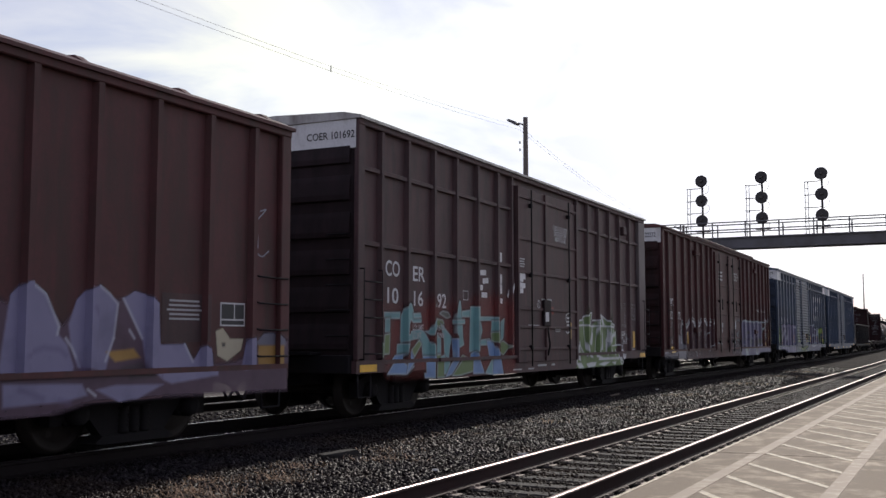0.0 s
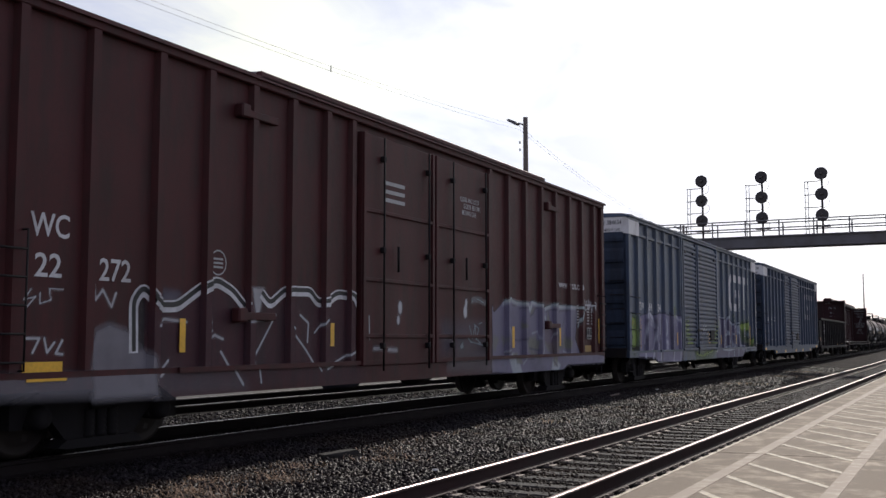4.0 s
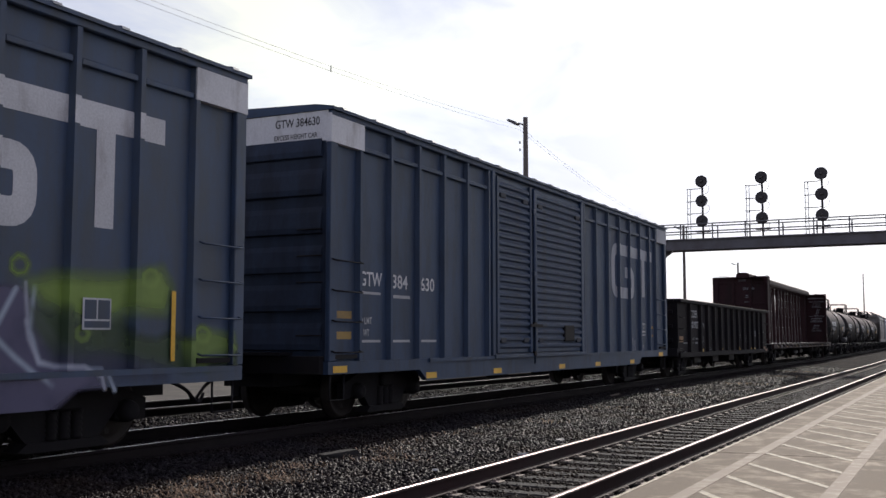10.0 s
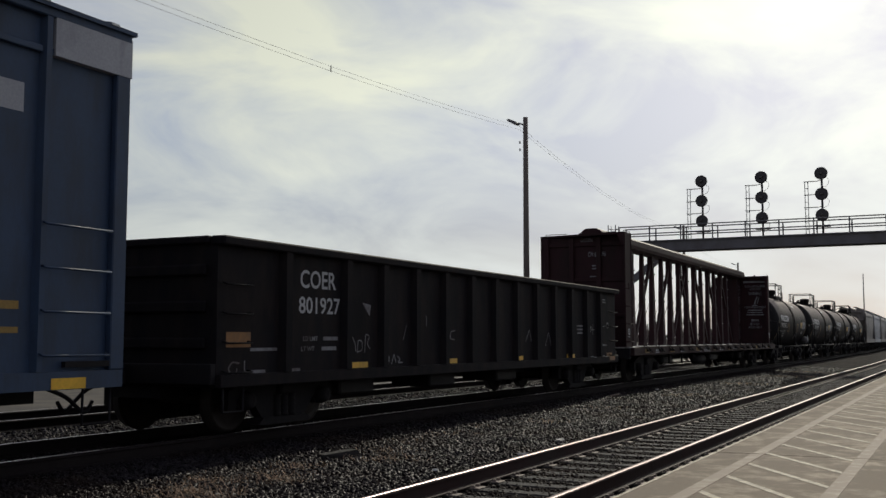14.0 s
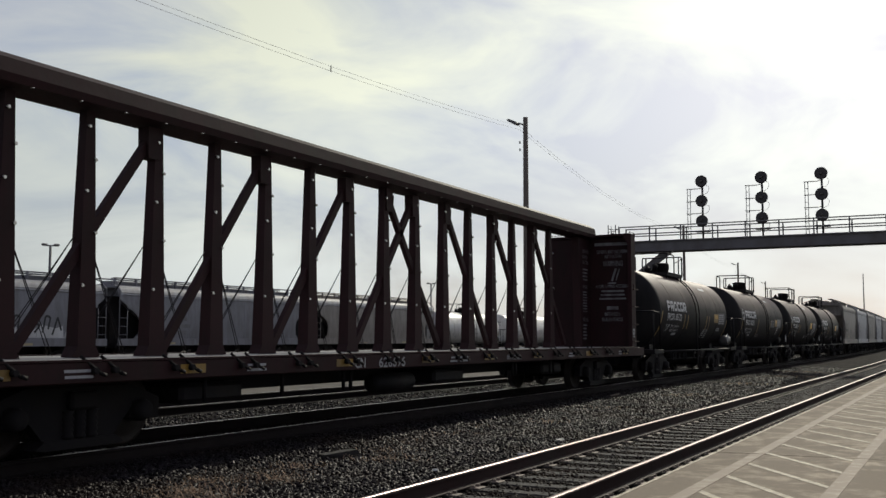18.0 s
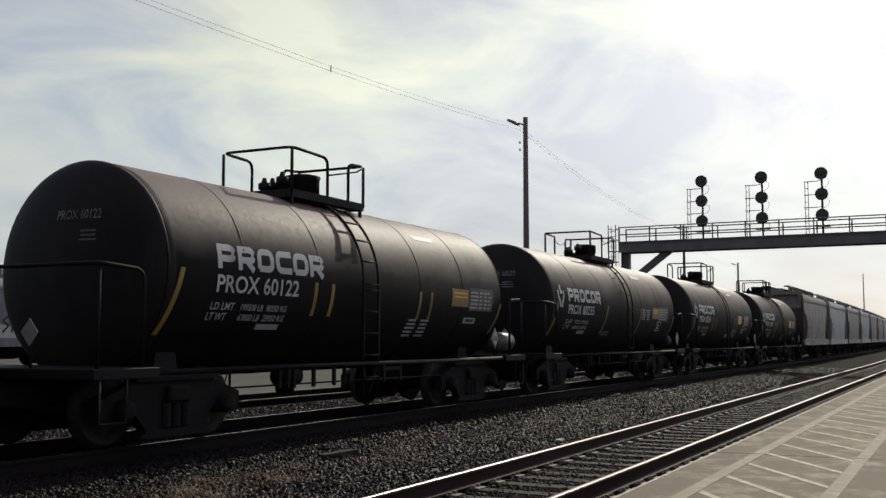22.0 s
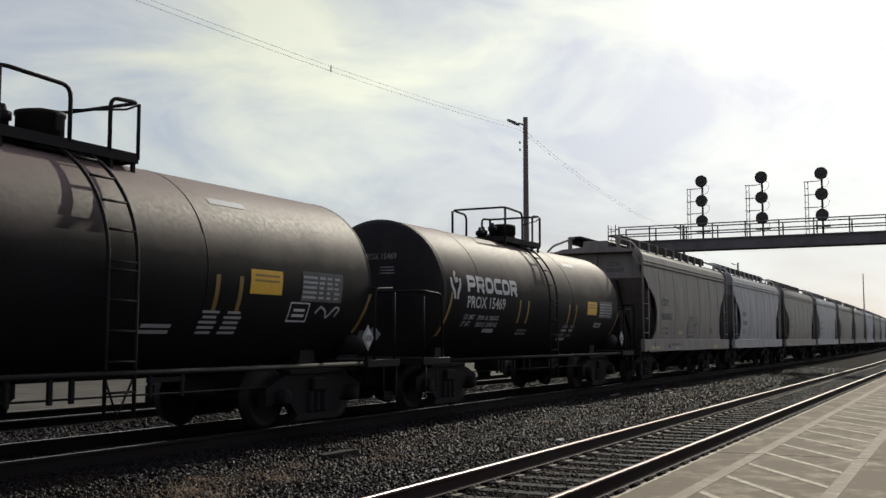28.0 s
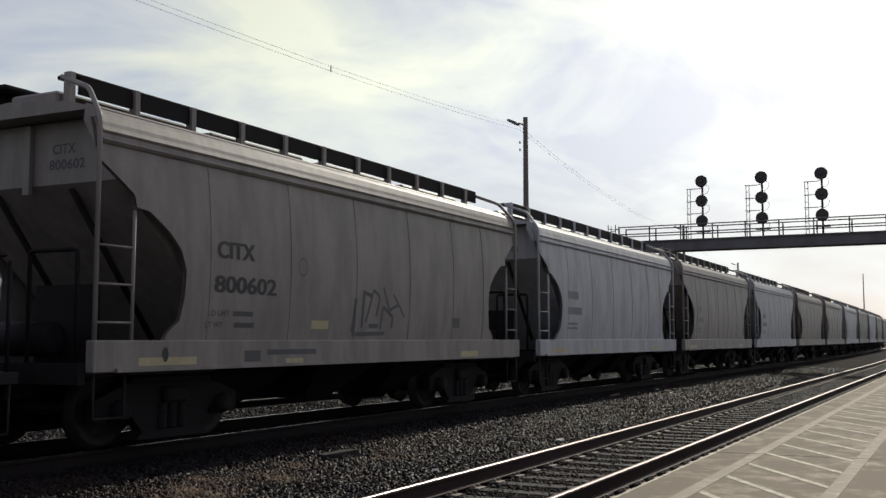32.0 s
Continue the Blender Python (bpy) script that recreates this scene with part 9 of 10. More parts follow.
sp.fill([(1.6, 1.68), (1.82, 1.69), (1.78, 1.44), (1.61, 1.44)], C["forest"], 0.08, 0.8)
sp.fill([(1.13, 1.14), (1.41, 1.31), (1.42, 0.93), (0.55, 0.92), (0.61, 1.14)], C["forest"], 0.12, 0.6)
sp.fill([(1.6, 1.59), (1.92, 1.7), (2.03, 1.01), (1.43, 0.93), (1.69, 1.18)], C["forest"], 0.12, 0.7)
sp.fill([(1.84, 1.5), (2.25, 1.45), (2.26, 1.06), (1.64, 0.89)], C["navy"], 0.12, 0.6)
sp.fill([(2.13, 2.02), (3.15, 1.96), (3.68, 2.12), (4.54, 1.89), (5.22, 1.8), (5.96, 1.75), (6.44, 1.26), (6.77, 0.83), (6.21, 0.47), (1.4, 0.59), (1.44, 0.78), (1.99, 1.01), (2.34, 1.32)], C["lav3"], 0.08, 0.85)
sp.fill([(1.88, 1.94), (2.23, 1.94), (2.51, 1.52), (2.44, 1.22), (2.14, 1.32)], C["plum"], 0.12, 0.75)
sp.fill([(2.81, 1.6), (3.25, 1.56), (3.1, 1.19), (2.8, 1.19)], C["plum"], 0.12, 0.75)
sp.fill([(3.75, 1.82), (4.52, 1.7), (4.43, 1.37), (3.8, 1.31)], C["plum"], 0.12, 0.75)
sp.fill([(4.81, 1.56), (5.39, 1.57), (5.31, 1.32), (4.85, 1.32)], C["plum"], 0.12, 0.75)
sp.fill([(4.82, 1.26), (5.23, 1.26), (5.17, 0.94)], C["plum"], 0.12, 0.75)
sp.fill([(3.25, 1.46), (3.47, 1.53), (3.4, 0.98), (3.27, 0.91)], C["dusk"], 0.08, 0.8)
sp.fill([(4.18, 1.26), (4.49, 1.26), (4.44, 0.92), (4.07, 0.97)], C["dusk"], 0.08, 0.8)
sp.fill([(5.23, 1.26), (5.52, 1.1), (5.38, 0.9)], C["dusk"], 0.08, 0.8)
sp.line([(2.18, 2.08), (2.71, 2.02), (3.17, 1.94), (3.17, 1.8), (3.08, 1.56)], 0.038, C["glow"], 0.06, 0.95)
sp.line([(2.23, 2.07), (2.29, 1.77), (2.36, 1.32)], 0.038, C["glow"], 0.06, 0.95)
sp.line([(2.4, 1.9), (2.45, 1.61), (2.42, 1.35)], 0.038, C["glow"], 0.06, 0.95)
sp.line([(2.86, 1.76), (2.76, 1.26), (2.72, 0.96)], 0.038, C["glow"], 0.06, 0.95)
sp.line([(2.36, 1.32), (2.26, 1.06), (1.86, 0.98), (1.44, 0.78)], 0.038, C["glow"], 0.06, 0.95)
sp.line([(3.31, 1.39), (3.41, 1.74), (3.4, 1.85), (3.57, 1.98), (3.68, 2.16)], 0.038, C["glow"], 0.06, 0.95)
sp.line([(3.66, 2.11), (3.78, 1.84)], 0.038, C["glow"], 0.06, 0.95)
sp.line([(3.64, 2.08), (3.76, 1.95), (4.07, 1.94), (4.57, 1.8)], 0.038, C["glow"], 0.06, 0.95)
sp.line([(3.58, 1.54), (3.82, 1.26), (4.04, 1.06), (4.33, 1.26)], 0.038, C["glow"], 0.06, 0.95)
sp.line([(3.61, 1.43), (3.36, 1.39), (3.26, 1.17), (3.06, 0.86)], 0.038, C["glow"], 0.06, 0.95)
sp.line([(3.98, 1.96), (3.96, 1.54)], 0.038, C["glow"], 0.06, 0.95)
sp.line([(4.06, 1.07), (4.04, 0.84)], 0.038, C["glow"], 0.06, 0.95)
sp.line([(4.61, 1.95), (4.83, 1.96), (4.75, 1.47)], 0.038, C["glow"], 0.06, 0.95)
sp.line([(4.58, 1.44), (4.82, 1.33), (5.04, 1.04)], 0.038, C["glow"], 0.06, 0.95)
sp.line([(5.04, 0.89), (5.26, 1.16)], 0.038, C["glow"], 0.06, 0.95)
sp.line([(5.65, 2.06), (5.51, 1.73), (5.46, 1.26), (5.44, 0.55)], 0.038, C["glow"], 0.06, 0.95)
sp.line([(5.01, 1.63), (5.53, 1.89)], 0.038, C["glow"], 0.06, 0.95)
sp.line([(5.89, 1.74), (5.69, 1.4), (5.45, 1.56)], 0.038, C["glow"], 0.06, 0.95)
sp.line([(5.59, 1.33), (5.9, 1.08), (6.31, 0.8)], 0.038, C["glow"], 0.06, 0.95)
sp.line([(6.11, 1.75), (6.07, 1.34), (6.2, 1.02), (6.6, 0.95), (7.02, 0.94), (7.15, 0.72)], 0.038, C["glow"], 0.06, 0.95)
sp.line([(3.1, 0.85), (3.71, 1.0), (3.69, 0.87)], 0.038, C["glow"], 0.06, 0.95)
sp.line([(3.55, 0.77), (3.5, 0.53)], 0.038, C["glow"], 0.06, 0.95)
sp.line([(4.59, 0.77), (4.51, 0.51)], 0.038, C["glow"], 0.06, 0.95)
sp.line([(4.48, 1.85), (4.49, 1.26), (4.59, 0.92)], 0.038, C["glow"], 0.06, 0.95)
sp.line([(2.55, 0.87), (3.72, 0.83), (4.7, 0.88)], 0.038, C["glow"], 0.06, 0.95)
sp.fill([(2.13, 2.11), (2.22, 2.14), (2.29, 1.96), (2.19, 1.96)], C["pale2"], 0.06, 0.7)
sp.fill([(6.03, 1.8), (6.35, 1.89), (7.19, 1.91), (7.91, 2.04), (8.07, 1.84), (7.99, 1.55), (7.51, 1.57), (7.06, 1.47), (6.88, 1.39), (6.7, 1.47), (6.23, 1.61)], C["lime"], 0.22, 0.85)
sp.fill([(6.04, 1.6), (6.3, 1.52), (6.49, 1.57), (6.71, 1.39), (6.88, 1.47), (7.06, 1.39), (7.28, 1.5), (7.45, 1.29), (7.85, 1.26), (8.1, 1.35), (8.55, 1.14), (9.18, 1.16), (9.22, 0.91), (8.29, 0.87), (7.07, 1.1), (6.38, 1.05), (6.11, 1.36)], C["forest"], 0.12, 0.8)
sp.fill([(6.19, 1.16), (7.07, 1.12), (8.03, 0.97), (7.95, 0.8), (6.26, 0.86)], C["navy"], 0.18, 0.6)
sp.fill([(8.28, 1.2), (8.59, 1.38), (9.13, 1.31), (9.18, 1.13), (8.79, 1.07), (8.65, 0.89), (8.38, 0.96)], C["lime"], 0.14, 0.7)
sp.line([(6.03, 1.98), (5.99, 1.9), (5.9, 1.88), (5.83, 1.92), (5.83, 2.0), (5.9, 2.06), (5.98, 2.04), (6.03, 1.97)], 0.05, C["lime"], 0.05, 0.75)
sp.line([(7.85, 1.94), (7.81, 1.86), (7.7, 1.84), (7.62, 1.88), (7.62, 1.97), (7.7, 2.02), (7.8, 2.01), (7.85, 1.93)], 0.05, C["lime"], 0.05, 0.75)
sp.line([(8.76, 1.31), (8.71, 1.23), (8.6, 1.22), (8.51, 1.27), (8.51, 1.35), (8.59, 1.4), (8.7, 1.38), (8.76, 1.31)], 0.05, C["lime"], 0.05, 0.75)
sp.line([(6.83, 1.31), (6.8, 1.26), (6.73, 1.24), (6.67, 1.28), (6.67, 1.34), (6.72, 1.38), (6.79, 1.36), (6.83, 1.31)], 0.05, C["lime"], 0.05, 0.75)
sp.fill([(6.26, 0.93), (6.79, 0.96), (7.01, 0.75), (6.27, 0.73)], C["lav3"], 0.06, 0.7)
sp.line([(6.02, 1.43), (6.06, 1.26), (6.19, 1.03), (6.39, 0.98), (6.79, 0.97), (6.97, 0.86), (7.01, 0.74)], 0.035, C["pale2"], 0.05, 0.75)
sp.line([(6.0, 1.8), (6.04, 1.41)], 0.03, C["pale2"], 0.05, 0.7)
sp.finish("violet and lavender graffiti with white glows and lime haze")

# pale overspray, thin white lines and chalk marks
sp = Spray(*SIDES["red"], -9.28, 2.3, 0.56, 2.1)
sp.fill([(-6.97, 1.56), (-5.91, 1.82), (-2.23, 1.85), (-2.23, 0.57), (-6.47, 0.66)], C["dusk"], 0.2, 0.15)
sp.fill([(-7.51, 1.35), (-7.31, 1.42), (-7.03, 1.35), (-6.65, 1.04), (-6.6, 0.62), (-7.57, 0.62), (-7.62, 1.0)], C["gray"], 0.1, 0.8)
sp.fill([(-9.26, 0.92), (-8.45, 0.92), (-7.6, 0.9), (-7.6, 0.66), (-9.26, 0.7)], C["gray"], 0.12, 0.55)
sp.fill([(-4.95, 1.9), (-4.6, 1.91), (-4.69, 1.57), (-4.88, 1.56)], C["pale"], 0.06, 0.6)
sp.fill([(-6.5, 1.82), (-6.21, 1.79), (-6.28, 1.66), (-6.56, 1.68)], C["slate"], 0.1, 0.6)
sp.fill([(-6.88, 1.7), (-6.78, 1.7), (-6.78, 1.15), (-6.9, 1.1)], C["dark"], 0.05, 0.7)
sp.fill([(-6.6, 0.85), (-5.2, 0.8), (-5.0, 0.6), (-6.6, 0.6)], C["gray"], 0.3, 0.3)
for pts in ([(-6.57, 0.84), (-6.39, 1.01)], [(-6.09, 1.45), (-6.47, 1.48), (-6.61, 1.4)], [(-5.09, 0.69), (-5.46, 1.1)], [(-5.7, 1.25), (-5.58, 1.3), (-5.42, 1.25)], [(-5.71, 1.45), (-5.63, 1.35)], [(-4.79, 1.03), (-4.34, 1.57)], [(-4.96, 1.47), (-4.52, 1.51)],
            [(-4.02, 1.41), (-3.63, 1.1), (-3.33, 0.81)], [(-3.78, 1.58), (-3.58, 1.47), (-3.6, 1.21)], [(-3.18, 0.83), (-2.36, 1.09)], [(-3.43, 1.34), (-3.18, 1.52)], [(-4.79, 1.03), (-4.72, 0.7)], [(-2.38, 1.6), (-2.38, 1.0)], [(-2.1, 1.6), (-2.08, 1.25)]):
    sp.line(pts, 0.032, C["pale"], 0.035, 0.7)
for x, z, r in ((-1.14, 1.75, 0.07), (1.26, 1.74, 0.08), (1.3, 1.9, 0.05), (-1.2, 1.55, 0.05)):
    sp.fill(disc(x, z, r, 8, r * 1.6), C["pale"], 0.06, 0.75)
sp.line([(-1.95, 1.11), (-1.7, 1.11)], 0.07, C["pale"], 0.05, 0.5)
sp.line([(-1.5, 1.09), (-1.25, 1.08)], 0.07, C["pale"], 0.05, 0.5)
sp.line([(1.55, 1.95), (1.8, 1.98), (2.1, 1.92), (2.28, 1.97)], 0.05, C["mist"], 0.12, 0.6)
sp.fill([(0.3, 1.55), (2.2, 1.55), (2.2, 1.0), (0.3, 0.95)], C["slate"], 0.3, 0.35)
sp.line([(-9.2, 0.92), (-9.18, 0.8), (-9.08, 0.9), (-9.0, 0.8), (-8.9, 0.92), (-8.82, 0.82)], 0.03, C["pale"], 0.02, 0.7)
sp.line([(-8.36, 1.74), (-8.45, 1.63), (-8.3, 1.67), (-8.41, 1.56)], 0.02, C["pale"], 0.02, 0.6)
sp.line([(-8.25, 1.71), (-8.25, 1.6), (-8.11, 1.64), (-8.14, 1.75), (-7.96, 1.75)], 0.02, C["pale"], 0.02, 0.6)
sp.line([(-8.4, 1.26), (-8.24, 1.26), (-8.32, 1.12)], 0.03, C["pale"], 0.02, 0.7)
sp.line([(-8.18, 1.26), (-8.14, 1.12), (-8.05, 1.22)], 0.03, C["pale"], 0.02, 0.7)
sp.line([(-7.95, 1.24), (-8.03, 1.11), (-7.94, 1.1)], 0.03, C["pale"], 0.02, 0.7)
sp.line([(-7.55, 1.84), (-7.52, 1.66), (-7.42, 1.77), (-7.29, 1.59), (-7.23, 1.74)], 0.03, C["pale"], 0.03, 0.7)
sp.finish("gray overspray and thin white scrawls")



# ---- loose stones, weeds and litter ----
def stones(name, count, region, size, seed, label, look_of="stone"):
    """Many sharp-edged stones in one sheet: x range, y range, height; thicker towards the low end of x."""
    r = np.random.RandomState(seed)
    (x0, x1), (y0, y1), zf = region
    u = r.rand(count)
    xs = x0 * (x1 / x0) ** u if x0 > 0 else x0 + (x1 - x0) * u
    ys = y0 + (y1 - y0) * r.rand(count)
    base = np.array([(1, 0, 0), (-1, 0, 0), (0, 1, 0), (0, -1, 0), (0, 0, 1), (0, 0, -1)], float)
    tri = np.array([(0, 2, 4), (2, 1, 4), (1, 3, 4), (3, 0, 4), (2, 0, 5), (1, 2, 5), (3, 1, 5), (0, 3, 5)])
    s = size * (0.55 + 0.9 * r.rand(count))
    v = base[None] * (0.6 + 0.8 * r.rand(count, 6, 1)) + 0.25 * r.randn(count, 6, 3)
    v[:, :, 2] *= 0.75
    ang = r.rand(count) * 6.283
    c, sn = np.cos(ang)[:, None], np.sin(ang)[:, None]
    tilt = r.randn(count)[:, None] * 0.5
    x, y, z = v[:, :, 0], v[:, :, 1], v[:, :, 2]
    y, z = y * np.cos(tilt) - z * np.sin(tilt), y * np.sin(tilt) + z * np.cos(tilt)
    x, y = x * c - y * sn, x * sn + y * c
    vz = zf(xs, ys)
    pts = np.stack([x * s[:, None] + xs[:, None], y * s[:, None] + ys[:, None], z * s[:, None] + vz[:, None] + (s * 0.25)[:, None]], -1)
    me = bpy.data.meshes.new(name)
    n = count * 6
    f = (tri[None] + (np.arange(count) * 6)[:, None, None]).reshape(-1, 3)
    me.vertices.add(n)
    me.vertices.foreach_set("co", pts.reshape(-1))
    me.loops.add(len(f) * 3)
    me.loops.foreach_set("vertex_index", f.reshape(-1).astype(np.int32))
    me.polygons.add(len(f))
    me.polygons.foreach_set("loop_start", np.arange(0, len(f) * 3, 3, dtype=np.int32))
    me.polygons.foreach_set("loop_total", np.full(len(f), 3, np.int32))
    me.update(calc_edges=True)
    me.validate()
    me.materials.append(M[look_of])
    return tagged(new(name, me), label, "ballast stones", kind="stuff")


def bed_z(xs, ys):
    return np.interp(ys, [p[0] for p in BED], [p[1] for p in BED])


stones("ballast_stones", 70000, ((4.5, 60.0), (5.3, 8.76), bed_z), 0.025, 1, "gray crushed stones glinting between the tracks")
stones("ballast_stones", 10500, ((4.5, 50.0), (3.52, 4.86), bed_z), 0.02, 2, "rust-stained crushed stones between polished rails", "stone_rust")
stones("ballast_stones", 12000, ((4.5, 40.0), (2.56, 3.36), bed_z), 0.022, 3, "gray crushed stones along the platform edge")
stones("ballast_stones", 30000, ((8.0, 60.0), (10.45, 14.9), bed_z), 0.03, 4, "gray crushed stones beyond the freight track")
stones("ballast_stones", 9000, ((7.0, 40.0), (8.95, 10.25), bed_z), 0.026, 5, "gray crushed stones between dark rails")


stones("ballast_stones", 5000, ((9.0, 60.0), (15.0, 17.5), bed_z), 0.03, 7, "gray stones strewn at the foot of the ballast", "stone_rust")
stones("ballast_stones", 9000, ((-12.0, 4.5), (2.56, 8.76), bed_z), 0.026, 6, "gray crushed stones between the tracks")


def tuft(x, y, z, r, n, seed):
    rg = random.Random(seed)
    bm = B()
    for _ in range(n):
        a, d = rg.uniform(0, 6.28), rg.uniform(0, r)
        bx, by = x + d * math.cos(a), y + d * math.sin(a)
        hgt, lean, b2 = rg.uniform(0.015, 0.07), rg.uniform(0.08, 0.26), rg.uniform(0, 6.28)
        p0, p1 = Vector((bx, by, z)), Vector((bx + lean * 0.4 * math.cos(b2), by + lean * 0.4 * math.sin(b2), z + hgt))
        p2 = Vector((bx + lean * math.cos(b2), by + lean * math.sin(b2), z + hgt * rg.uniform(0.7, 1.2)))
        s = Vector((-math.sin(b2), math.cos(b2), 0)) * 0.004
        v = [bm.verts.new(q) for q in (p0 - s, p0 + s, p1 + s * 0.8, p1 - s * 0.8, p2)]
        bm.faces.new(v[:4])
        bm.faces.new((v[3], v[2], v[4]))
    return tagged(part("grass_tuft", bm, M["grass"]), "dry bleached grass tuft in the ballast", "grass", "dry grass tufts", "stuff")


rg = random.Random(40)
for x, y, r, n in ((8.2, 6.9, 0.6, 260), (8.9, 7.3, 0.5, 200), (9.4, 6.8, 0.5, 160), (10.3, 7.2, 0.5, 120), (7.6, 6.4, 0.5, 160), (11.6, 6.7, 0.6, 100), (13.6, 7.6, 0.5, 80), (16.5, 7.9, 0.6, 100), (12.5, 7.1, 0.5, 60), (15.0, 7.4, 0.6, 60), (18.0, 7.0, 0.6, 60), (22, 7.3, 0.8, 60), (28, 7.2, 1.0, 80), (36, 7.0, 1.2, 120), (44, 7.0, 1.5, 160), (50, 7.2, 1.5, 160)):
    tuft(x, y, -0.1, r, n, int(x * 10))


rg2 = random.Random(77)
for i in range(26):
    tuft(10 + i * 1.5 + rg2.uniform(-0.5, 0.5), 16.9 + rg2.uniform(-0.5, 2.5), -0.24, 0.6, 70, 900 + i)


def litter(name, label, x, y, z, sx, sy, sz, turn, material, tilt=4):
    bm = B()
    vs = [bm.verts.new((sx * a * rg.uniform(0.8, 1.1), sy * b * rg.uniform(0.7, 1.15), sz * c)) for a in (-1, -0.2, 1) for b in (-1, 1) for c in (0, 1)]
    bmesh.ops.convex_hull(bm, input=vs)
    return tagged(part(name, bm, material, None, at=pose(x, y, z, 0, tilt, turn)), label, "debris", "litter in the ballast")


litter("wood_scrap", "dark broken piece of tie in the ballast", 11.47, 7.27, -0.1, 0.28, 0.09, 0.09, 155, M["tie"])
litter("paper_scrap", "crumpled white scrap lying on the stones", 10.94, 5.61, -0.1, 0.1, 0.03, 0.02, 20, M["white"], 6)
litter("paper_scrap", "crumpled white scrap lying on the stones", 13.3, 5.48, -0.15, 0.06, 0.04, 0.03, 60, M["white"], 6)
litter("paper_scrap", "crumpled white scrap lying on the stones", 29.7, 8.15, -0.06, 0.15, 0.05, 0.04, 120, M["white"], 6)
litter("wood_scrap", "pale broken stick among the stones", 25.55, 8.26, -0.05, 0.45, 0.03, 0.03, 140, M["plate"], 10)
litter("wood_scrap", "pale flat board among the stones", 15.38, 5.72, -0.14, 0.2, 0.04, 0.02, 10, M["deck"], 2)


# ---- the yard beyond: parked cars, bare trees, low distance ----
def yard():
    for i, x in enumerate((3.85, 20.8, 37.75, 54.7)):
        TRAIN_KEEP = list(TRAIN)
        label = "tan-gray covered hopper car parked in the yard" if i == 3 else "plain gray covered hopper car parked in the yard"
        car = hopper_car(x, M["hopper_tan"] if i == 3 else M["hopper_far"], label, in_train=False, L=16.2)
        TRAIN[:] = TRAIN_KEEP
        car.matrix_basis = pose(x + 8.1, YARD_Y, 0.2)
        if i == 1:
            side = Face([(-9, 9, 1.2 + 0.15 * j, 1.35 + 0.15 * j, hopper_bow) for j in range(16)])
            for a, b in ((1.0, 3.1), (3.2, 5.4)):
                coat_part("graffiti", side, fan([(a, 1.28), (a + 0.1, 1.75), (a + 0.5, 1.62), (a + 1.0, 1.85), (b - 0.4, 1.7), (b, 1.8), (b + 0.1, 1.26)]), M["stencil"], car, "white graffiti fill")
            coat_part("graffiti", side, fan([(5.5, 1.26), (5.6, 1.6), (6.4, 1.55), (7.2, 1.5), (7.2, 1.26)]), M["gray_stencil"], car, "pale graffiti haze")
            for j in range(8):
                a = 0.9 + 0.56 * j
                pts = [[(a, 1.5), (a + 0.12, 2.25), (a + 0.4, 2.2), (a + 0.3, 1.65)], [(a, 1.4), (a + 0.25, 2.2), (a + 0.5, 1.6)], [(a + 0.4, 2.2), (a + 0.05, 2.0), (a + 0.4, 1.8), (a + 0.1, 1.5)]][j % 3]
                coat_part("graffiti", side, stroke(bend2(pts, 0.1, 3), 0.1), M["dark_stencil"], car, "dark scrawled letter", 0.003)
        tagged(car, label, "freight car", "parked yard cars")
    for x in (72.3, 85.5):
        TRAIN_KEEP = list(TRAIN)
        car = tank_car(0.0, "PROX 60245", M["tank_white"], 9)
        TRAIN[:] = TRAIN_KEEP
        car.matrix_basis = pose(x + 6, YARD_Y, 0.2)
        tagged(car, "pale white tank car parked in the yard", "freight car", "parked yard cars")


yard()


def bare_tree(x, y, height, seed):
    rg = random.Random(seed)
    ob = thing("bare_tree", "leafless gray tree with thin branching twigs", "tree", pose(x, y, -0.24), group="bare trees in the distance")
    limbs = []

    def grow(p, d, length, r, depth):
        q = p + d * length
        limbs.append((p, q, r, r * 0.62, depth))
        if depth < 5:
            for _ in range(3 if depth else 4):
                nd = (d + Vector((rg.uniform(-1, 1), rg.uniform(-1, 1), rg.uniform(-0.25, 0.75))) * 0.62).normalized()
                grow(q if rg.random() < 0.7 else p.lerp(q, 0.7), nd, length * rg.uniform(0.58, 0.8), r * 0.58, depth + 1)

    grow(Vector((0, 0, 0)), Vector((0, 0, 1)), height * 0.27, height * 0.018, 0)
    bm = B()
    rod(bm, *limbs[0][:2], limbs[0][2], limbs[0][3], 7)
    part("trunk", bm, M["bark"], ob)
    bm = B()
    for a, b, r, r2, dep in limbs[1:]:
        rod(bm, a, b, max(r, 0.012), max(r2, 0.01), 3, caps=False)
    part("crown", bm, M["bark"], ob, "leafless crown of thin branches")
    return ob


for x, y, hh, sd in ((68, 72, 9.9, 1), (112, 72, 9.0, 2), (96, 82, 7.0, 3), (140, 52, 8.5, 4), (152, 55, 8, 5), (165, 60, 8, 6), (240, 60, 9, 7), (120, 100, 8, 8)):
    bare_tree(x, y, hh, sd)


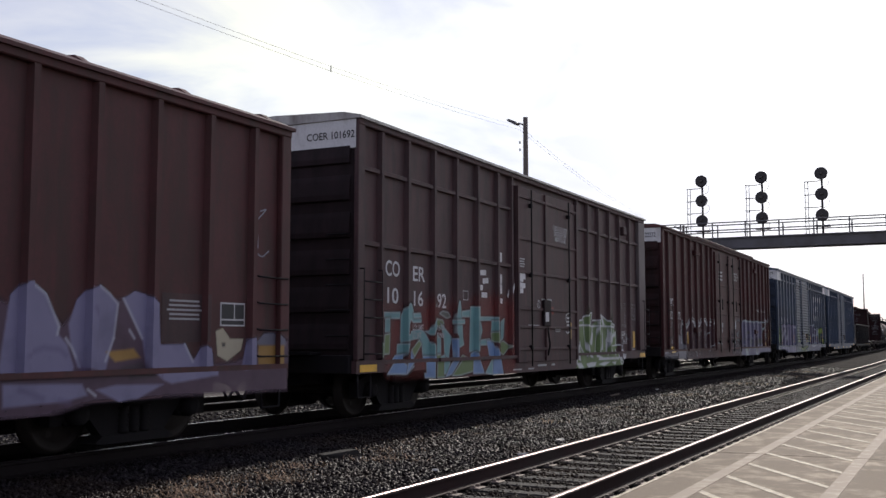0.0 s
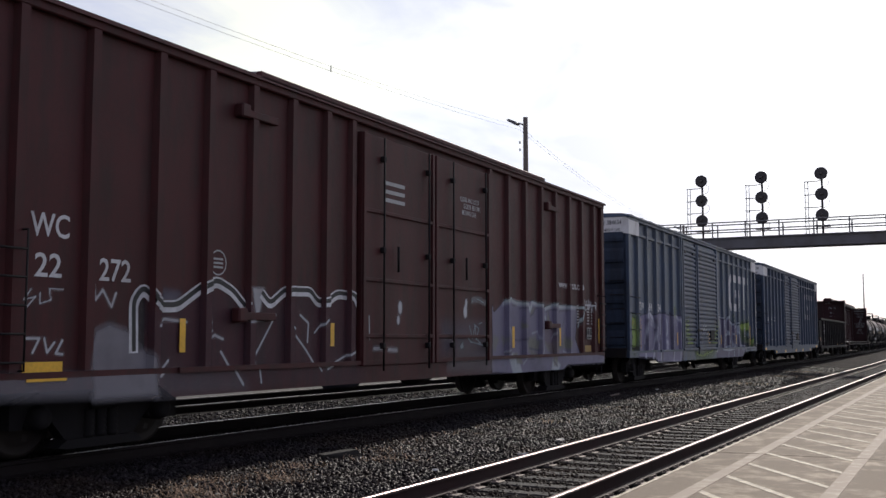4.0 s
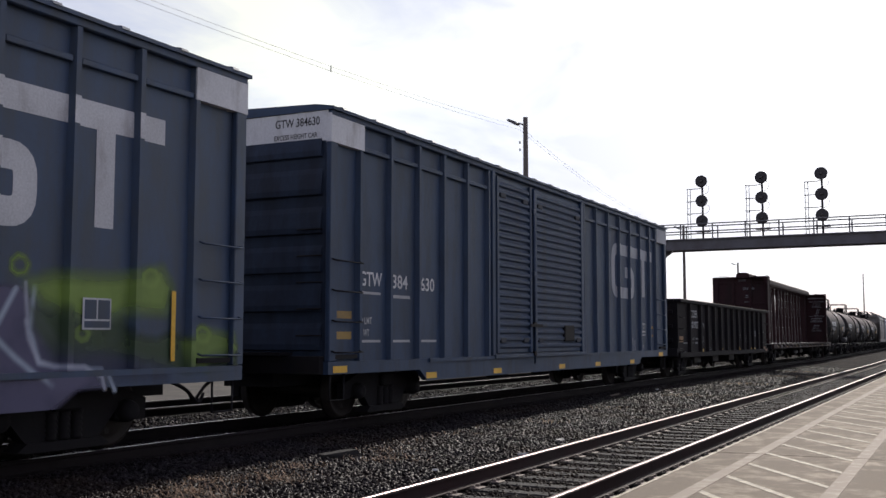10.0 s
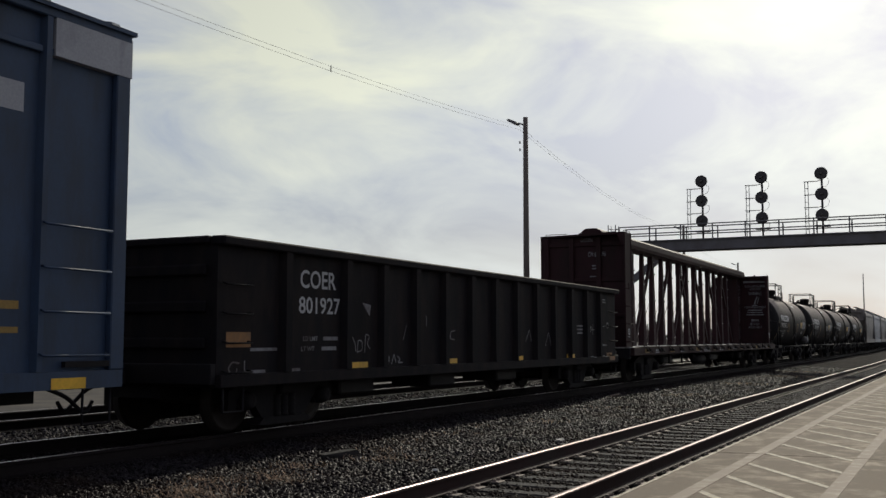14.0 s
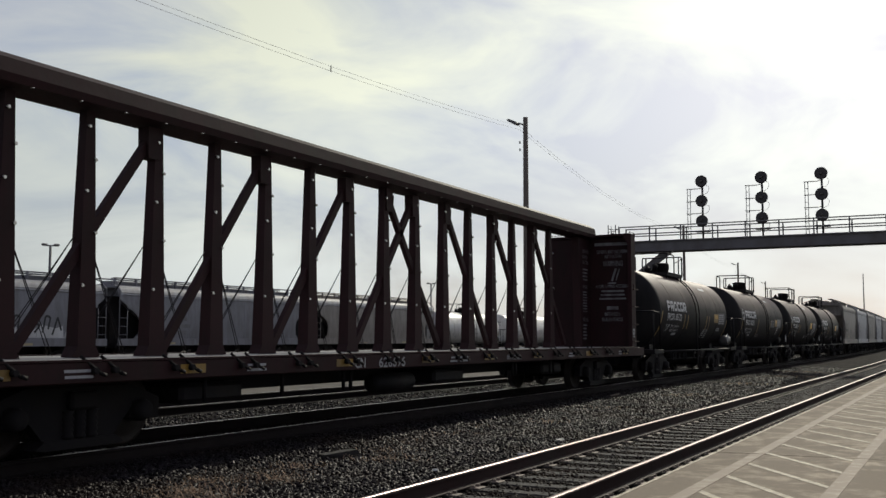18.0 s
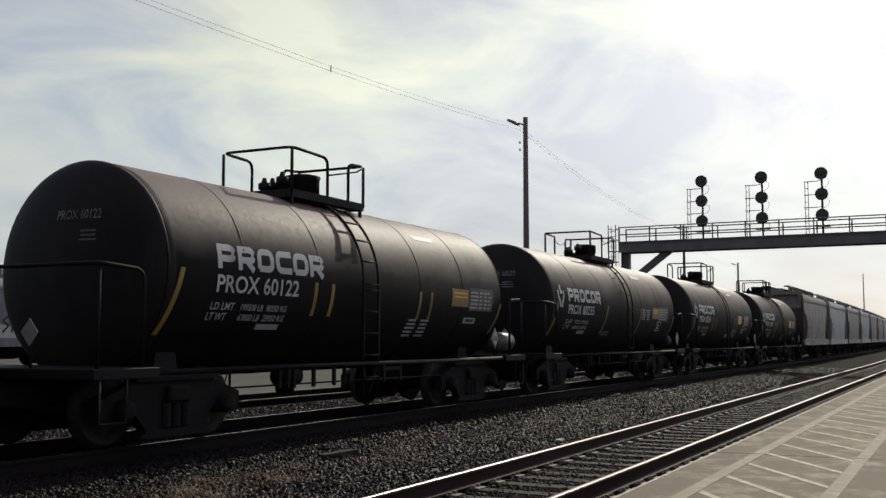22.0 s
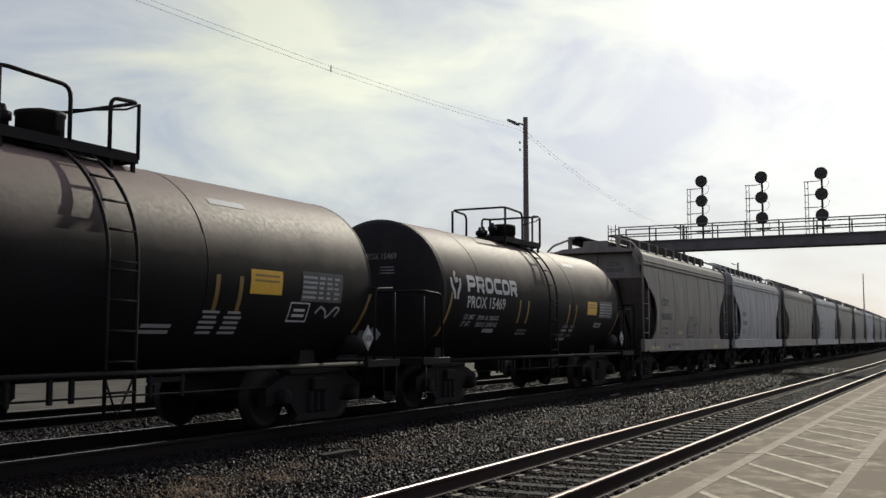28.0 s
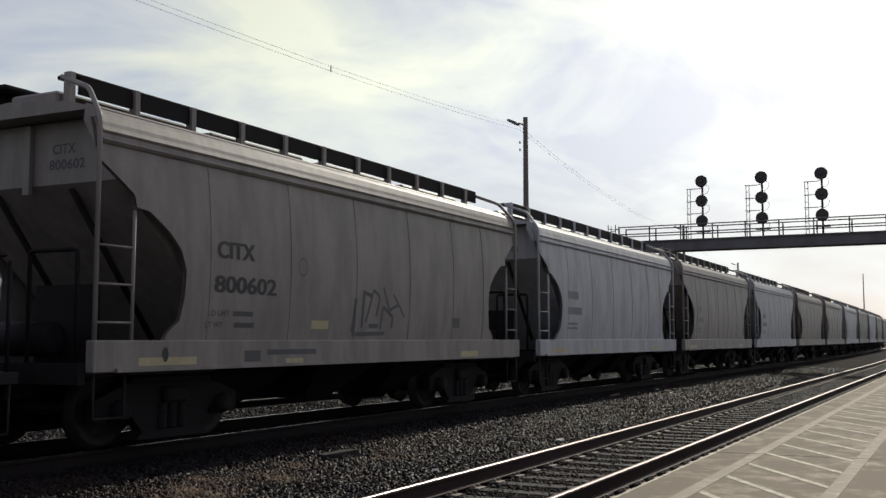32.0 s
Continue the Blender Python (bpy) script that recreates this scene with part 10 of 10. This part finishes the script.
def treeline():
    bm = B()
    rg = random.Random(77)
    for i in range(420):
        a = radians(rg.uniform(-4, 62))
        d = rg.uniform(420, 640)
        x, y = d * math.cos(a), d * math.sin(a)
        hgt = rg.uniform(5, 9.5)
        for _ in range(9):
            px, py = x + rg.uniform(-4, 4), y + rg.uniform(-4, 4)
            rod(bm, (px, py, -0.3), (px + rg.uniform(-2, 2), py + rg.uniform(-2, 2), hgt * rg.uniform(0.6, 1)), 0.5, 0.08, 3, caps=False)
    tagged(part("far_woods", bm, M["bark"]), "low gray line of leafless far woods", "trees", kind="stuff")


treeline()
# twin-headed lamp masts beyond the yard
for x, y, top in ((55.0, 60.0, 8.5), (88.4, 60.0, 8.65), (115.8, 60.0, 8.55)):
    ob = thing("light_mast", "slim dark yard lamp mast with two small heads", "lamp mast", pose(x, y, -0.24), group="lamp masts beyond the yard")
    part("pole", rod(B(), (0, 0, 0), (0, 0, top), 0.13, 0.09, 8), M["steel"], ob)
    arm = part("crossarm", rod(B(), (-0.34, 0.2, top), (0.34, -0.2, top), 0.05, n=6), M["steel"], ob)
    for sx in (-1, 1):
        part("lamp_head", box(B(), sx * 0.38 - 0.2, sx * 0.38 + 0.2, -sx * 0.2 - 0.12, -sx * 0.2 + 0.12, top - 0.03, top + 0.14, 0.03), M["steel"], arm)
# tall thin mast far along the line
mast = thing("radio_mast", "thin tall gray mast far down the line", "mast", pose(205, 16.85, -0.24))
part("mast_pole", rod(B(), (0, 0, 0), (0, 0, 13.6), 0.14, 0.08, 8), M["steel"], mast)


# ---- motion ----
def motions():
    times = [i * 1.0 for i in range(33)]
    turns = [i * 0.1 for i in range(321)]
    for car, c in TRAIN:
        walk(car, [(t, along(c - travelled(t), TRAIN_Y, TRAIN_Z)) for t in times])
        for o in car.children_recursive:
            if o.name.startswith("wheelset"):
                p = o.matrix_basis.translation.copy()
                walk(o, [(t, pose(p.x, p.y, p.z) @ Matrix.Rotation(-(travelled(t)) / 0.457, 4, "Y")) for t in turns])


motions()
